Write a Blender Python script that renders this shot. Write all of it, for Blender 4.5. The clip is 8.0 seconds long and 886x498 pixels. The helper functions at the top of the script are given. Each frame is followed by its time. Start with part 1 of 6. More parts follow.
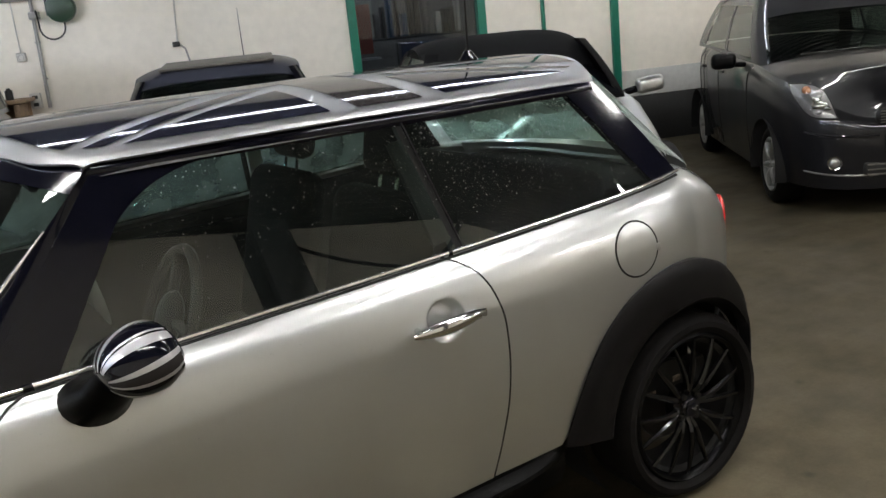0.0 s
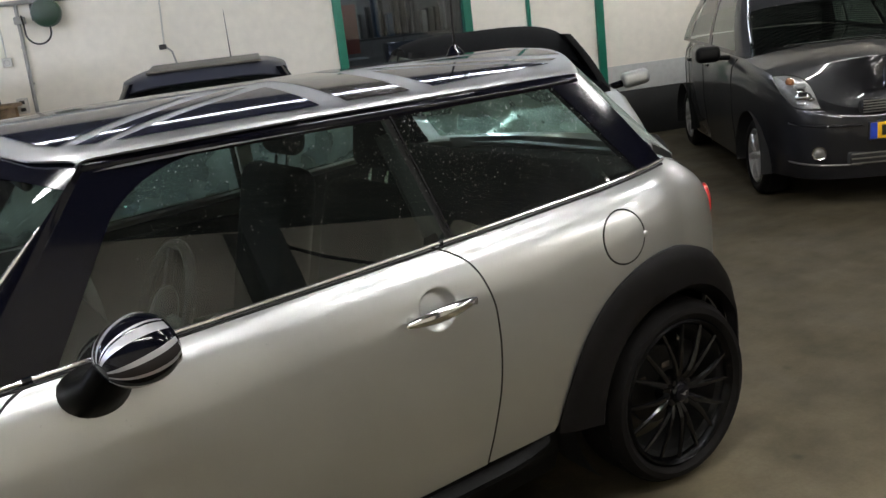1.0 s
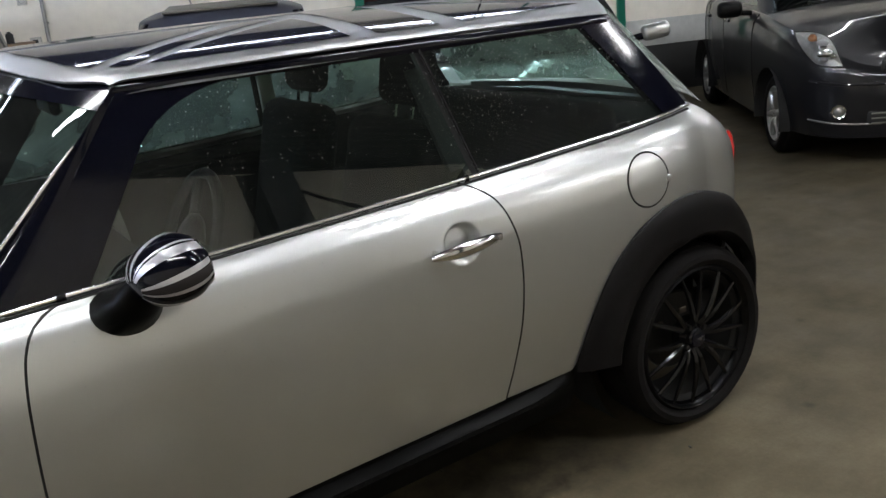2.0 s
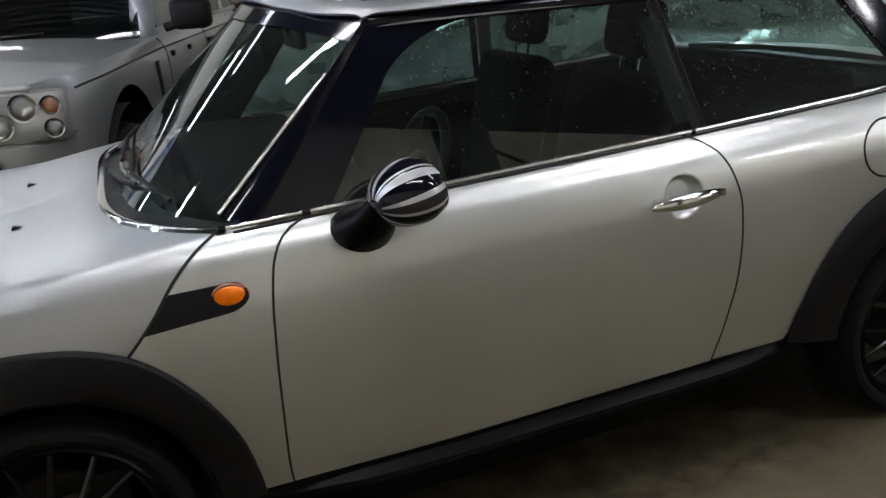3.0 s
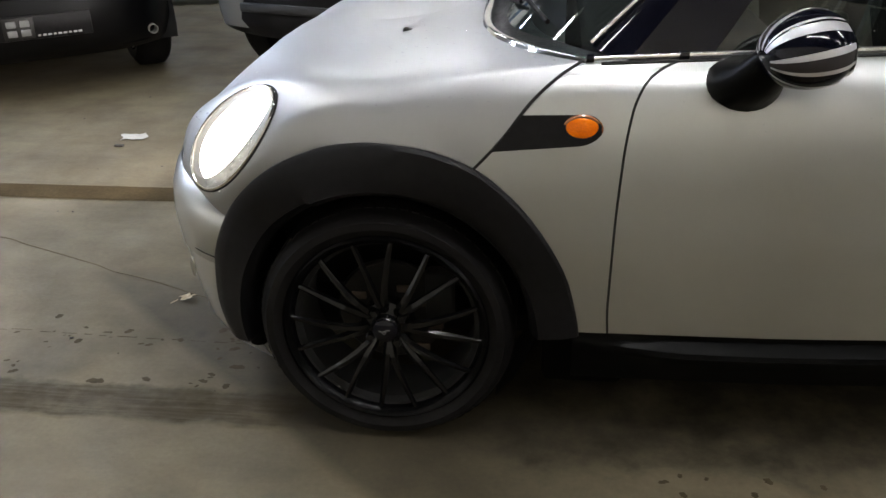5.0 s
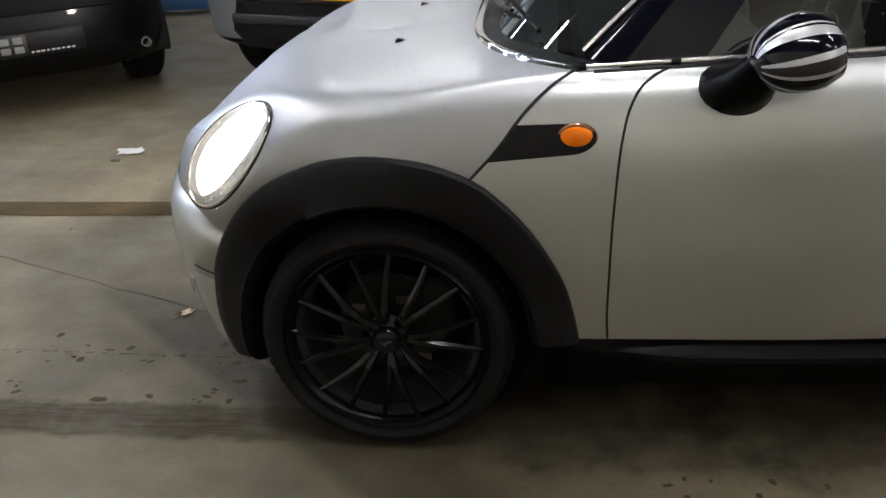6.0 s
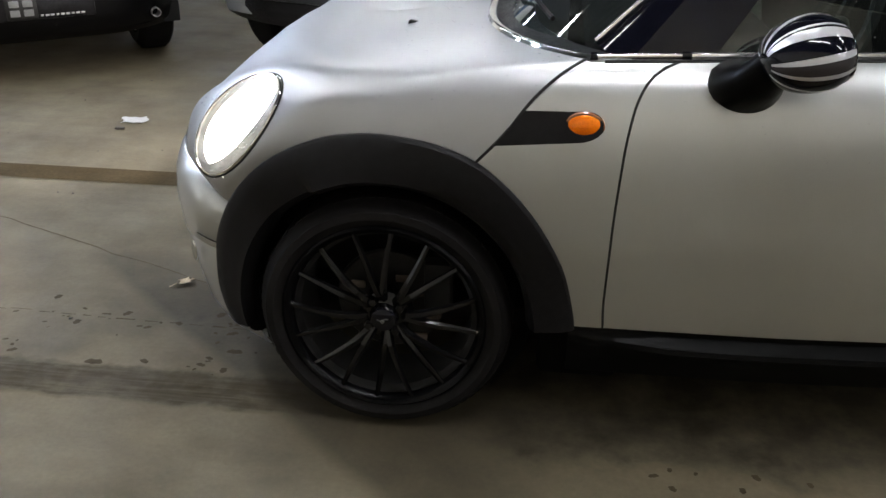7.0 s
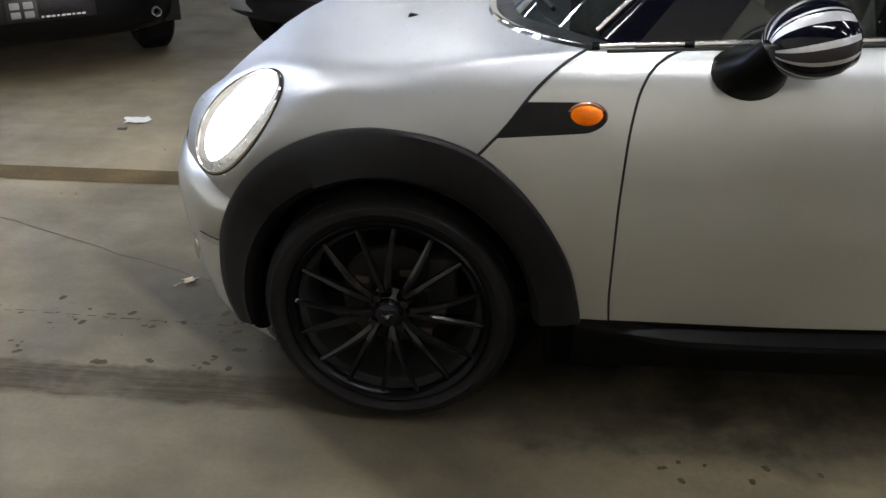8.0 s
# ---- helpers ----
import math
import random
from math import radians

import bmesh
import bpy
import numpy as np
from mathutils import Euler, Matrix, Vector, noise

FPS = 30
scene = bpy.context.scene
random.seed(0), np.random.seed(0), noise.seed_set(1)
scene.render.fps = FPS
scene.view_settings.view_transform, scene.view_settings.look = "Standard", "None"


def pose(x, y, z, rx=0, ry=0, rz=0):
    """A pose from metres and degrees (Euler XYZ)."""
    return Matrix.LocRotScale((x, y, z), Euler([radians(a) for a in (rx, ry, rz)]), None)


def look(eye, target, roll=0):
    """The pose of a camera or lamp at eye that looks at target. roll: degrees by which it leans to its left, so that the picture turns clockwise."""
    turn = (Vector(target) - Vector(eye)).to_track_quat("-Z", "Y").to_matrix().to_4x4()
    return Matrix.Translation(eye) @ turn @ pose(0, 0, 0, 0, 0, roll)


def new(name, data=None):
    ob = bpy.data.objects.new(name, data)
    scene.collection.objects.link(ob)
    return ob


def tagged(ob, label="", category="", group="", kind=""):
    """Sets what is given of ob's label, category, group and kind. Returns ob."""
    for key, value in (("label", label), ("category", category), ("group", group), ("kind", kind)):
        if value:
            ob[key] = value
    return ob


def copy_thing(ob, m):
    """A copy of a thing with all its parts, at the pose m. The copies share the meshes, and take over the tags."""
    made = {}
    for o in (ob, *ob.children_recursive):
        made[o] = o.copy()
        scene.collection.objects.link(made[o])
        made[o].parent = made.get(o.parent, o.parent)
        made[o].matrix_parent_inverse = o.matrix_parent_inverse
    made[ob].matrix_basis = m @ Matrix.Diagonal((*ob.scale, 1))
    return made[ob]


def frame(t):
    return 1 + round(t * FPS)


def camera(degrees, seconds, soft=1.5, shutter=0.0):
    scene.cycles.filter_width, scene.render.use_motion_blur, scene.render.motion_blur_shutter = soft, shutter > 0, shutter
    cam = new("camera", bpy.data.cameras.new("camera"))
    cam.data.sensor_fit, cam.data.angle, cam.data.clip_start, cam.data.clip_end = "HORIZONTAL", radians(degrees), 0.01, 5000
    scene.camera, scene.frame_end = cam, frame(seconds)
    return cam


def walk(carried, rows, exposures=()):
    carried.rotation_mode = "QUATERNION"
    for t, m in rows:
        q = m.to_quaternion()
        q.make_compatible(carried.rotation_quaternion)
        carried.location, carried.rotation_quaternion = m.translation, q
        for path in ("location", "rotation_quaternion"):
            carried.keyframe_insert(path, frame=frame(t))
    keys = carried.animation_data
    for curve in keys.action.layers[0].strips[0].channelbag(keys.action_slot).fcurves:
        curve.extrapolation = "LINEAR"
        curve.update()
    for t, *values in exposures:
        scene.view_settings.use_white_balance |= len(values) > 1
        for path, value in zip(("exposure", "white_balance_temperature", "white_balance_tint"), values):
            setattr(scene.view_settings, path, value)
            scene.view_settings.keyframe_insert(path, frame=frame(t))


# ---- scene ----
from mathutils.bvhtree import BVHTree
cam = camera(54.0, 8.0)
PATH = [
    (0, (0.515, -2.594, 1.582), (1.521, -0.942, 1.072), -5.9),
    (0.5, (0.492, -2.627, 1.565), (1.517, -0.985, 1.065), -6.6),
    (1, (0.491, -2.626, 1.566), (1.516, -0.986, 1.054), -6.8),
    (1.2, (0.492, -2.626, 1.564), (1.519, -0.99, 1.047), -6.8),
    (2.3, (0.405, -2.617, 1.504), (1.356, -0.972, 0.885), -4.4),
    (2.5, (0.393, -2.63, 1.497), (1.271, -0.94, 0.888), -4.7),
    (2.7, (0.362, -2.628, 1.482), (1.136, -0.885, 0.876), -4.9),
    (3, (0.296, -2.621, 1.462), (0.924, -0.829, 0.834), -4.3),
    (3.5, (0.295, -2.638, 1.452), (0.609, -0.788, 0.759), -3.5),
    (4, (0.322, -2.606, 1.413), (0.272, -0.768, 0.627), -1.1),
    (4.5, (0.349, -2.568, 1.369), (0.16, -0.761, 0.533), -0.3),
    (4.7, (0.36, -2.558, 1.366), (0.144, -0.765, 0.505), -0.5),
    (5.8, (0.366, -2.547, 1.394), (0.143, -0.758, 0.523), -2.6),
    (6, (0.366, -2.547, 1.394), (0.14, -0.758, 0.528), -2.8),
    (6.5, (0.351, -2.566, 1.373), (0.136, -0.78, 0.498), -0.0),
    (7, (0.354, -2.574, 1.381), (0.14, -0.793, 0.496), 0.6),
    (7.5, (0.356, -2.566, 1.378), (0.134, -0.787, 0.492), 0.3),
    (8, (0.357, -2.565, 1.372), (0.131, -0.79, 0.479), -0.5),
]
# the film camera dims a little and turns cooler as it pans
LIGHTNESS = [(0.0, -0.10, 7350, 10), (1.2, -0.10, 7250, 10), (2.5, -0.22, 6850, 10), (3.0, -0.33, 6900, 10), (3.5, -0.28, 6950, 10), (4.0, -0.26, 7150, 10), (4.5, 0.0, 7150, 10), (6.0, -0.12, 7050, 10), (8.0, 0.03, 6880, 10)]
walk(cam, [(t, look(eye, target, roll)) for t, eye, target, roll in PATH], LIGHTNESS)
# ---- room frame: the hall stands turned against the silver car ----
HALL = Vector((8.2, 4.45, 0))
TURN = -21.0
ROOM = Matrix.Translation(HALL) @ pose(0, 0, 0, 0, 0, TURN)
CEIL = 3.5

world = bpy.data.worlds.new("world")
scene.world = world
world.use_nodes = True
world.node_tree.nodes["Background"].inputs[0].default_value = (0.02, 0.021, 0.024, 1)
world.node_tree.nodes["Background"].inputs[1].default_value = 0.3
scene.view_settings.exposure = 0.0


# ---- materials ----
def mat(name, color, rough=0.5, metal=0.0, coat=0.0, coat_rough=0.03, var=0.0, scale=6.0, bump=0.0, bump_scale=200.0, spec=0.5, rvar=0.0):
    """Principled surface with colour variation at two scales, optional relief and clear coat."""
    m = bpy.data.materials.new(name)
    m.use_nodes = True
    nt = m.node_tree
    b = nt.nodes["Principled BSDF"]
    b.inputs["Base Color"].default_value = (*color, 1)
    b.inputs["Roughness"].default_value = rough
    b.inputs["Metallic"].default_value = metal
    b.inputs["Coat Weight"].default_value = coat
    b.inputs["Coat Roughness"].default_value = coat_rough
    b.inputs["Specular IOR Level"].default_value = spec
    co = nt.nodes.new("ShaderNodeTexCoord")
    if var > 0 or rvar > 0:
        n1 = nt.nodes.new("ShaderNodeTexNoise")
        n1.inputs["Scale"].default_value = scale
        n1.inputs["Detail"].default_value = 8
        n2 = nt.nodes.new("ShaderNodeTexNoise")
        n2.inputs["Scale"].default_value = scale * 11
        n2.inputs["Detail"].default_value = 4
        nt.links.new(co.outputs["Object"], n1.inputs["Vector"])
        nt.links.new(co.outputs["Object"], n2.inputs["Vector"])
        add = nt.nodes.new("ShaderNodeMath")
        add.operation = "ADD"
        nt.links.new(n1.outputs[0], add.inputs[0])
        nt.links.new(n2.outputs[0], add.inputs[1])
        mr = nt.nodes.new("ShaderNodeMapRange")
        mr.inputs["From Min"].default_value, mr.inputs["From Max"].default_value = 0.65, 1.35
        nt.links.new(add.outputs[0], mr.inputs["Value"])
        if var > 0:
            mx = nt.nodes.new("ShaderNodeMix")
            mx.data_type = "RGBA"
            mx.inputs["A"].default_value = (*[c * (1 - var) for c in color], 1)
            mx.inputs["B"].default_value = (*[min(1, c * (1 + var)) for c in color], 1)
            nt.links.new(mr.outputs[0], mx.inputs["Factor"])
            nt.links.new(mx.outputs["Result"], b.inputs["Base Color"])
        if rvar > 0:
            m2 = nt.nodes.new("ShaderNodeMapRange")
            m2.inputs["To Min"].default_value, m2.inputs["To Max"].default_value = max(0.02, rough - rvar), rough + rvar
            nt.links.new(mr.outputs[0], m2.inputs["Value"])
            nt.links.new(m2.outputs[0], b.inputs["Roughness"])
    if bump > 0:
        nb = nt.nodes.new("ShaderNodeTexNoise")
        nb.inputs["Scale"].default_value = bump_scale
        nb.inputs["Detail"].default_value = 5
        nt.links.new(co.outputs["Object"], nb.inputs["Vector"])
        bp = nt.nodes.new("ShaderNodeBump")
        bp.inputs["Strength"].default_value = bump
        bp.inputs["Distance"].default_value = 0.002
        nt.links.new(nb.outputs[0], bp.inputs["Height"])
        nt.links.new(bp.outputs[0], b.inputs["Normal"])
    return m


def glow(name, color, strength):
    m = bpy.data.materials.new(name)
    m.use_nodes = True
    b = m.node_tree.nodes["Principled BSDF"]
    b.inputs["Base Color"].default_value = (*color, 1)
    b.inputs["Emission Color"].default_value = (*color, 1)
    b.inputs["Emission Strength"].default_value = strength
    return m


def glass(name, tint, rough=0.0, gloss=0.07, dust=0.0, misted=False):
    """Thin tinted pane: clear tinted passage with a Fresnel-driven gloss."""
    m = bpy.data.materials.new(name)
    m.use_nodes = True
    nt = m.node_tree
    nt.nodes.clear()
    out = nt.nodes.new("ShaderNodeOutputMaterial")
    tr = nt.nodes.new("ShaderNodeBsdfTransparent")
    tr.inputs[0].default_value = (*tint, 1)
    gl = nt.nodes.new("ShaderNodeBsdfGlossy")
    gl.inputs["Roughness"].default_value = rough
    lw = nt.nodes.new("ShaderNodeLayerWeight")
    lw.inputs["Blend"].default_value = 0.5
    pw = nt.nodes.new("ShaderNodeMath")
    pw.operation = "POWER"
    pw.inputs[1].default_value = 4.0
    nt.links.new(lw.outputs["Facing"], pw.inputs[0])
    fr = nt.nodes.new("ShaderNodeMath")
    fr.operation = "MULTIPLY_ADD"
    fr.inputs[1].default_value, fr.inputs[2].default_value = 0.85, gloss
    nt.links.new(pw.outputs[0], fr.inputs[0])
    mx = nt.nodes.new("ShaderNodeMixShader")
    nt.links.new(fr.outputs[0], mx.inputs[0])
    nt.links.new(tr.outputs[0], mx.inputs[1])
    nt.links.new(gl.outputs[0], mx.inputs[2])
    if dust:
        df = nt.nodes.new("ShaderNodeBsdfTranslucent" if misted else "ShaderNodeBsdfDiffuse")
        df.inputs[0].default_value = (0.46, 0.54, 0.49, 1) if misted else (0.42, 0.46, 0.42, 1)
        co = nt.nodes.new("ShaderNodeTexCoord")
        nz = nt.nodes.new("ShaderNodeTexNoise")
        nz.inputs["Scale"].default_value, nz.inputs["Detail"].default_value = 7.0, 8
        nt.links.new(co.outputs["Object"], nz.inputs["Vector"])
        mr = nt.nodes.new("ShaderNodeMapRange")
        mr.inputs["From Min"].default_value, mr.inputs["From Max"].default_value = 0.3, 0.7
        mr.inputs["To Min"].default_value, mr.inputs["To Max"].default_value = dust * 0.5, dust * 1.5
        nt.links.new(nz.outputs[0], mr.inputs["Value"])
        m2 = nt.nodes.new("ShaderNodeMixShader")
        nt.links.new(mr.outputs[0], m2.inputs[0])
        nt.links.new(mx.outputs[0], m2.inputs[1])
        nt.links.new(df.outputs[0], m2.inputs[2])
        mx = m2
    nt.links.new(mx.outputs[0], out.inputs[0])
    return m


def car_paint(name, color, metal=0.75, rough=0.34, coat=1.0, coat_rough=0.06, spec=0.5):
    m = mat(name, color, rough=rough, metal=metal, coat=coat, coat_rough=coat_rough, spec=spec)
    nt = m.node_tree
    b = nt.nodes["Principled BSDF"]
    co = nt.nodes.new("ShaderNodeTexCoord")
    v = nt.nodes.new("ShaderNodeTexVoronoi")
    v.inputs["Scale"].default_value = 900
    nt.links.new(co.outputs["Object"], v.inputs["Vector"])
    n = nt.nodes.new("ShaderNodeTexNoise")
    n.inputs["Scale"].default_value = 2.5
    n.inputs["Detail"].default_value = 6
    nt.links.new(co.outputs["Object"], n.inputs["Vector"])
    mx = nt.nodes.new("ShaderNodeMix")
    mx.data_type = "RGBA"
    mx.inputs["A"].default_value = (*[c * 0.9 for c in color], 1)
    mx.inputs["B"].default_value = (*[min(1, c * 1.1) for c in color], 1)
    mul = nt.nodes.new("ShaderNodeMath")
    mul.operation = "MULTIPLY_ADD"
    mul.inputs[1].default_value = 0.5
    nt.links.new(v.outputs["Distance"], mul.inputs[0])
    nt.links.new(n.outputs[0], mul.inputs[2])
    nt.links.new(mul.outputs[0], mx.inputs["Factor"])
    nt.links.new(mx.outputs["Result"], b.inputs["Base Color"])
    # dust film: faint gloss changes
    mr = nt.nodes.new("ShaderNodeMapRange")
    mr.inputs["To Min"].default_value, mr.inputs["To Max"].default_value = rough - 0.05, rough + 0.08
    nt.links.new(n.outputs[0], mr.inputs["Value"])
    nt.links.new(mr.outputs[0], b.inputs["Roughness"])
    return m


M_SILVER = car_paint("silver_paint", (0.53, 0.54, 0.535), metal=0.9, rough=0.34, coat=0.9, coat_rough=0.015)
# rain-dulled copy of the silver; darker base paints in the dimmer bonnet and roof
M_SILVERW = car_paint("dimmed_rain_dulled_silver_paint", (0.365, 0.37, 0.378), metal=0.9, rough=0.42, coat=0.4, coat_rough=0.25)
M_SILVER2 = car_paint("grey_silver_paint", (0.30, 0.30, 0.295), metal=0.85, rough=0.42, coat=0.6)
M_NAVY = car_paint("navy_paint", (0.012, 0.016, 0.04), metal=0.3, rough=0.3)
M_NAVYD = car_paint("dusty_navy_paint", (0.030, 0.032, 0.048), metal=0.1, rough=0.5, coat=0.45, coat_rough=0.22)
M_GREYP = car_paint("charcoal_paint", (0.0062, 0.0062, 0.008), metal=0.15, rough=0.45, coat=0.75, coat_rough=0.03, spec=0.2)
M_BLACKP = car_paint("black_paint", (0.0016, 0.0016, 0.002), metal=0.0, rough=0.4, coat=0.25, spec=0.10)
M_GLOSS = mat("gloss_black", (0.003, 0.0033, 0.007), spec=0.33, rough=0.09, rvar=0.03, scale=7)
M_DECAL = mat("gloss_black_decal", (0.008, 0.009, 0.018), rough=0.05, spec=0.12, rvar=0.02, scale=9)
M_DECALG = mat("dark_grey_decal", (0.035, 0.031, 0.032), rough=0.06, spec=0.15)
M_DECALS = mat("silver_decal", (0.5, 0.5, 0.52), rough=0.3, metal=0.5, coat=0.8)
M_PLAST = mat("black_plastic", (0.0085, 0.008, 0.0085), spec=0.11, rough=0.40, var=0.3, scale=5, bump=0.25, bump_scale=900, rvar=0.08)
M_RUBBER = mat("tyre_rubber", (0.0085, 0.0078, 0.0078), spec=0.09, rough=0.62, var=0.35, scale=8, bump=0.2, bump_scale=300, rvar=0.1)
M_RIM = mat("black_alloy", (0.0035, 0.0035, 0.0038), spec=0.32, rough=0.13, metal=0.0, coat=0.12, coat_rough=0.08, rvar=0.015, scale=12)
M_LIP = mat("black_alloy_lip", (0.0022, 0.0022, 0.0025), spec=0.10, rough=0.24, rvar=0.03, scale=12)
M_ALLOY = mat("silver_alloy", (0.5, 0.5, 0.5), rough=0.3, metal=0.9)
M_CHROME = mat("chrome", (0.75, 0.75, 0.74), rough=0.07, metal=1.0, rvar=0.03, scale=14)
M_STRIP = mat("polished_strip", (0.95, 0.95, 0.95), rough=0.24, metal=1.0)
M_STEEL = mat("brushed_steel", (0.28, 0.27, 0.25), rough=0.4, metal=0.9, var=0.3, scale=20)
M_SILL = mat("black_sill_plastic", (0.003, 0.003, 0.003), spec=0.07, rough=0.35, var=0.3, scale=6)
M_BLACK = mat("matt_black_arch_shade", (0.0035, 0.0033, 0.0033), spec=0.04, rough=0.9)
M_DARK = mat("dark_underbody", (0.008, 0.0078, 0.0078), rough=0.9)
M_GLASS = glass("tinted_glass", (0.46, 0.60, 0.54), gloss=0.10, dust=0.010)
M_GLASSM = glass("misted_glass", (0.36, 0.48, 0.43), gloss=0.06, dust=0.24, misted=True)
M_GLASSD = glass("dark_privacy_glass", (0.10, 0.12, 0.12))
M_GLASSW = glass("office_glass", (0.62, 0.67, 0.72))
M_CLEAR = glass("clear_lens", (0.92, 0.93, 0.94), gloss=0.025)
M_DULLG = mat("dusty_dark_glass", (0.004, 0.0045, 0.006), rough=0.16, spec=0.2, var=0.2, scale=5)
M_SPECK = mat("dried_rain_specks", (0.20, 0.21, 0.20), rough=0.7)
M_SEAT = mat("dark_upholstery", (0.003, 0.003, 0.0032), spec=0.08, rough=0.85, var=0.3, scale=15, bump=0.3, bump_scale=500)
M_TRIM = mat("grey_trim", (0.16, 0.16, 0.155), rough=0.7, var=0.15, scale=10)
M_HEAD = mat("headliner", (0.10, 0.10, 0.10), rough=0.9, var=0.15, scale=12)
M_AMBER = mat("amber_lens", (0.95, 0.165, 0.0), rough=0.16, coat=0.35, var=0.3, scale=34, spec=0.3)
M_COPPER = mat("smoked_amber_lens", (0.30, 0.12, 0.05), rough=0.2, coat=1.0)
M_REFL = mat("lamp_reflector", (0.33, 0.32, 0.30), rough=0.35, metal=0.7, var=0.2, scale=30)
M_RED = mat("red_lens", (0.45, 0.015, 0.012), rough=0.12, coat=1.0)
M_LAMP = glow("lit_headlamp", (1.0, 0.96, 0.9), 26.0)
M_TUBE = glow("lit_tube", (0.92, 0.97, 1.06), 77.0)
M_TUBEC = glow("lit_cool_tube", (0.74, 0.90, 1.24), 105.0)
M_TUBES = glow("lit_slim_tube", (0.80, 0.92, 1.15), 58.0)
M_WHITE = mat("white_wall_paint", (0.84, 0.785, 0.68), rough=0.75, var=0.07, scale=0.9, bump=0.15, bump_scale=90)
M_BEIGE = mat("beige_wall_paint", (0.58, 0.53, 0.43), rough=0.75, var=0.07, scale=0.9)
M_DISC = mat("dull_disc_steel", (0.022, 0.021, 0.020), rough=0.45, metal=0.7, var=0.3, scale=20)
M_SLOT = mat("rusty_steel", (0.085, 0.062, 0.045), rough=0.6, metal=0.2, var=0.4, scale=40)
# tan base paints in the pale wall mirrored by the sunroof
M_TANROOF = mat("tan_reflection_sunroof_glass", (0.105, 0.094, 0.080), rough=0.45, var=0.25, scale=9)
M_BAND = mat("grey_wall_paint", (0.50, 0.50, 0.47), rough=0.7, var=0.12, scale=1.5)
M_TAR = mat("black_plinth_paint", (0.012, 0.012, 0.012), rough=0.6, var=0.3, scale=4)
M_GREEN = mat("green_frame_paint", (0.005, 0.16, 0.10), rough=0.4, var=0.15, scale=6)
M_GREEND = mat("dark_green_enamel", (0.005, 0.034, 0.015), rough=0.4, var=0.2, scale=14)
M_CEIL = mat("ceiling_sheet", (0.032, 0.031, 0.03), rough=0.6, var=0.12, scale=2)
M_SHUT = mat("dark_shutter", (0.05, 0.05, 0.05), rough=0.5, metal=0.3, var=0.25, scale=3)
M_PIPE = mat("grey_conduit", (0.30, 0.29, 0.27), rough=0.5, var=0.2, scale=10)
M_BOX = mat("off_white_plastic", (0.55, 0.53, 0.48), rough=0.5, var=0.1, scale=20)
M_WOOD = mat("worn_wood", (0.30, 0.20, 0.12), rough=0.6, var=0.35, scale=8, bump=0.3, bump_scale=60)
M_BLUE = mat("blue_lift_paint", (0.03, 0.09, 0.17), rough=0.45, var=0.3, scale=7, rvar=0.1)
M_PLATE = mat("yellow_plate", (0.85, 0.45, 0.02), rough=0.35, var=0.06, scale=30)
M_PLATEB = mat("plate_blue", (0.01, 0.05, 0.4), rough=0.35)
M_INK = mat("plate_ink", (0.01, 0.01, 0.01), rough=0.5)
M_PAPER = mat("white_paper", (0.40, 0.39, 0.365), rough=0.8, var=0.08, scale=30)
M_LEAF = mat("dry_leaf", (0.50, 0.40, 0.27), rough=0.8, var=0.3, scale=60)
M_DIRT = mat("dark_grit", (0.05, 0.045, 0.04), rough=0.9)
M_WATER = mat("damp_concrete", (0.050, 0.038, 0.022), rough=0.9, spec=0.1, var=0.3, scale=40)
M_BRICK = mat("red_brown_board", (0.28, 0.07, 0.045), rough=0.7, var=0.15, scale=5)
M_JOINT = mat("dirty_joint", (0.052, 0.036, 0.017), spec=0.08, rough=0.9, var=0.3, scale=6, bump=0.4, bump_scale=80)
M_SOFT = mat("soft_top_fabric", (0.004, 0.004, 0.0045), spec=0.15, rough=0.85, bump=0.3, bump_scale=700, var=0.3, scale=9)


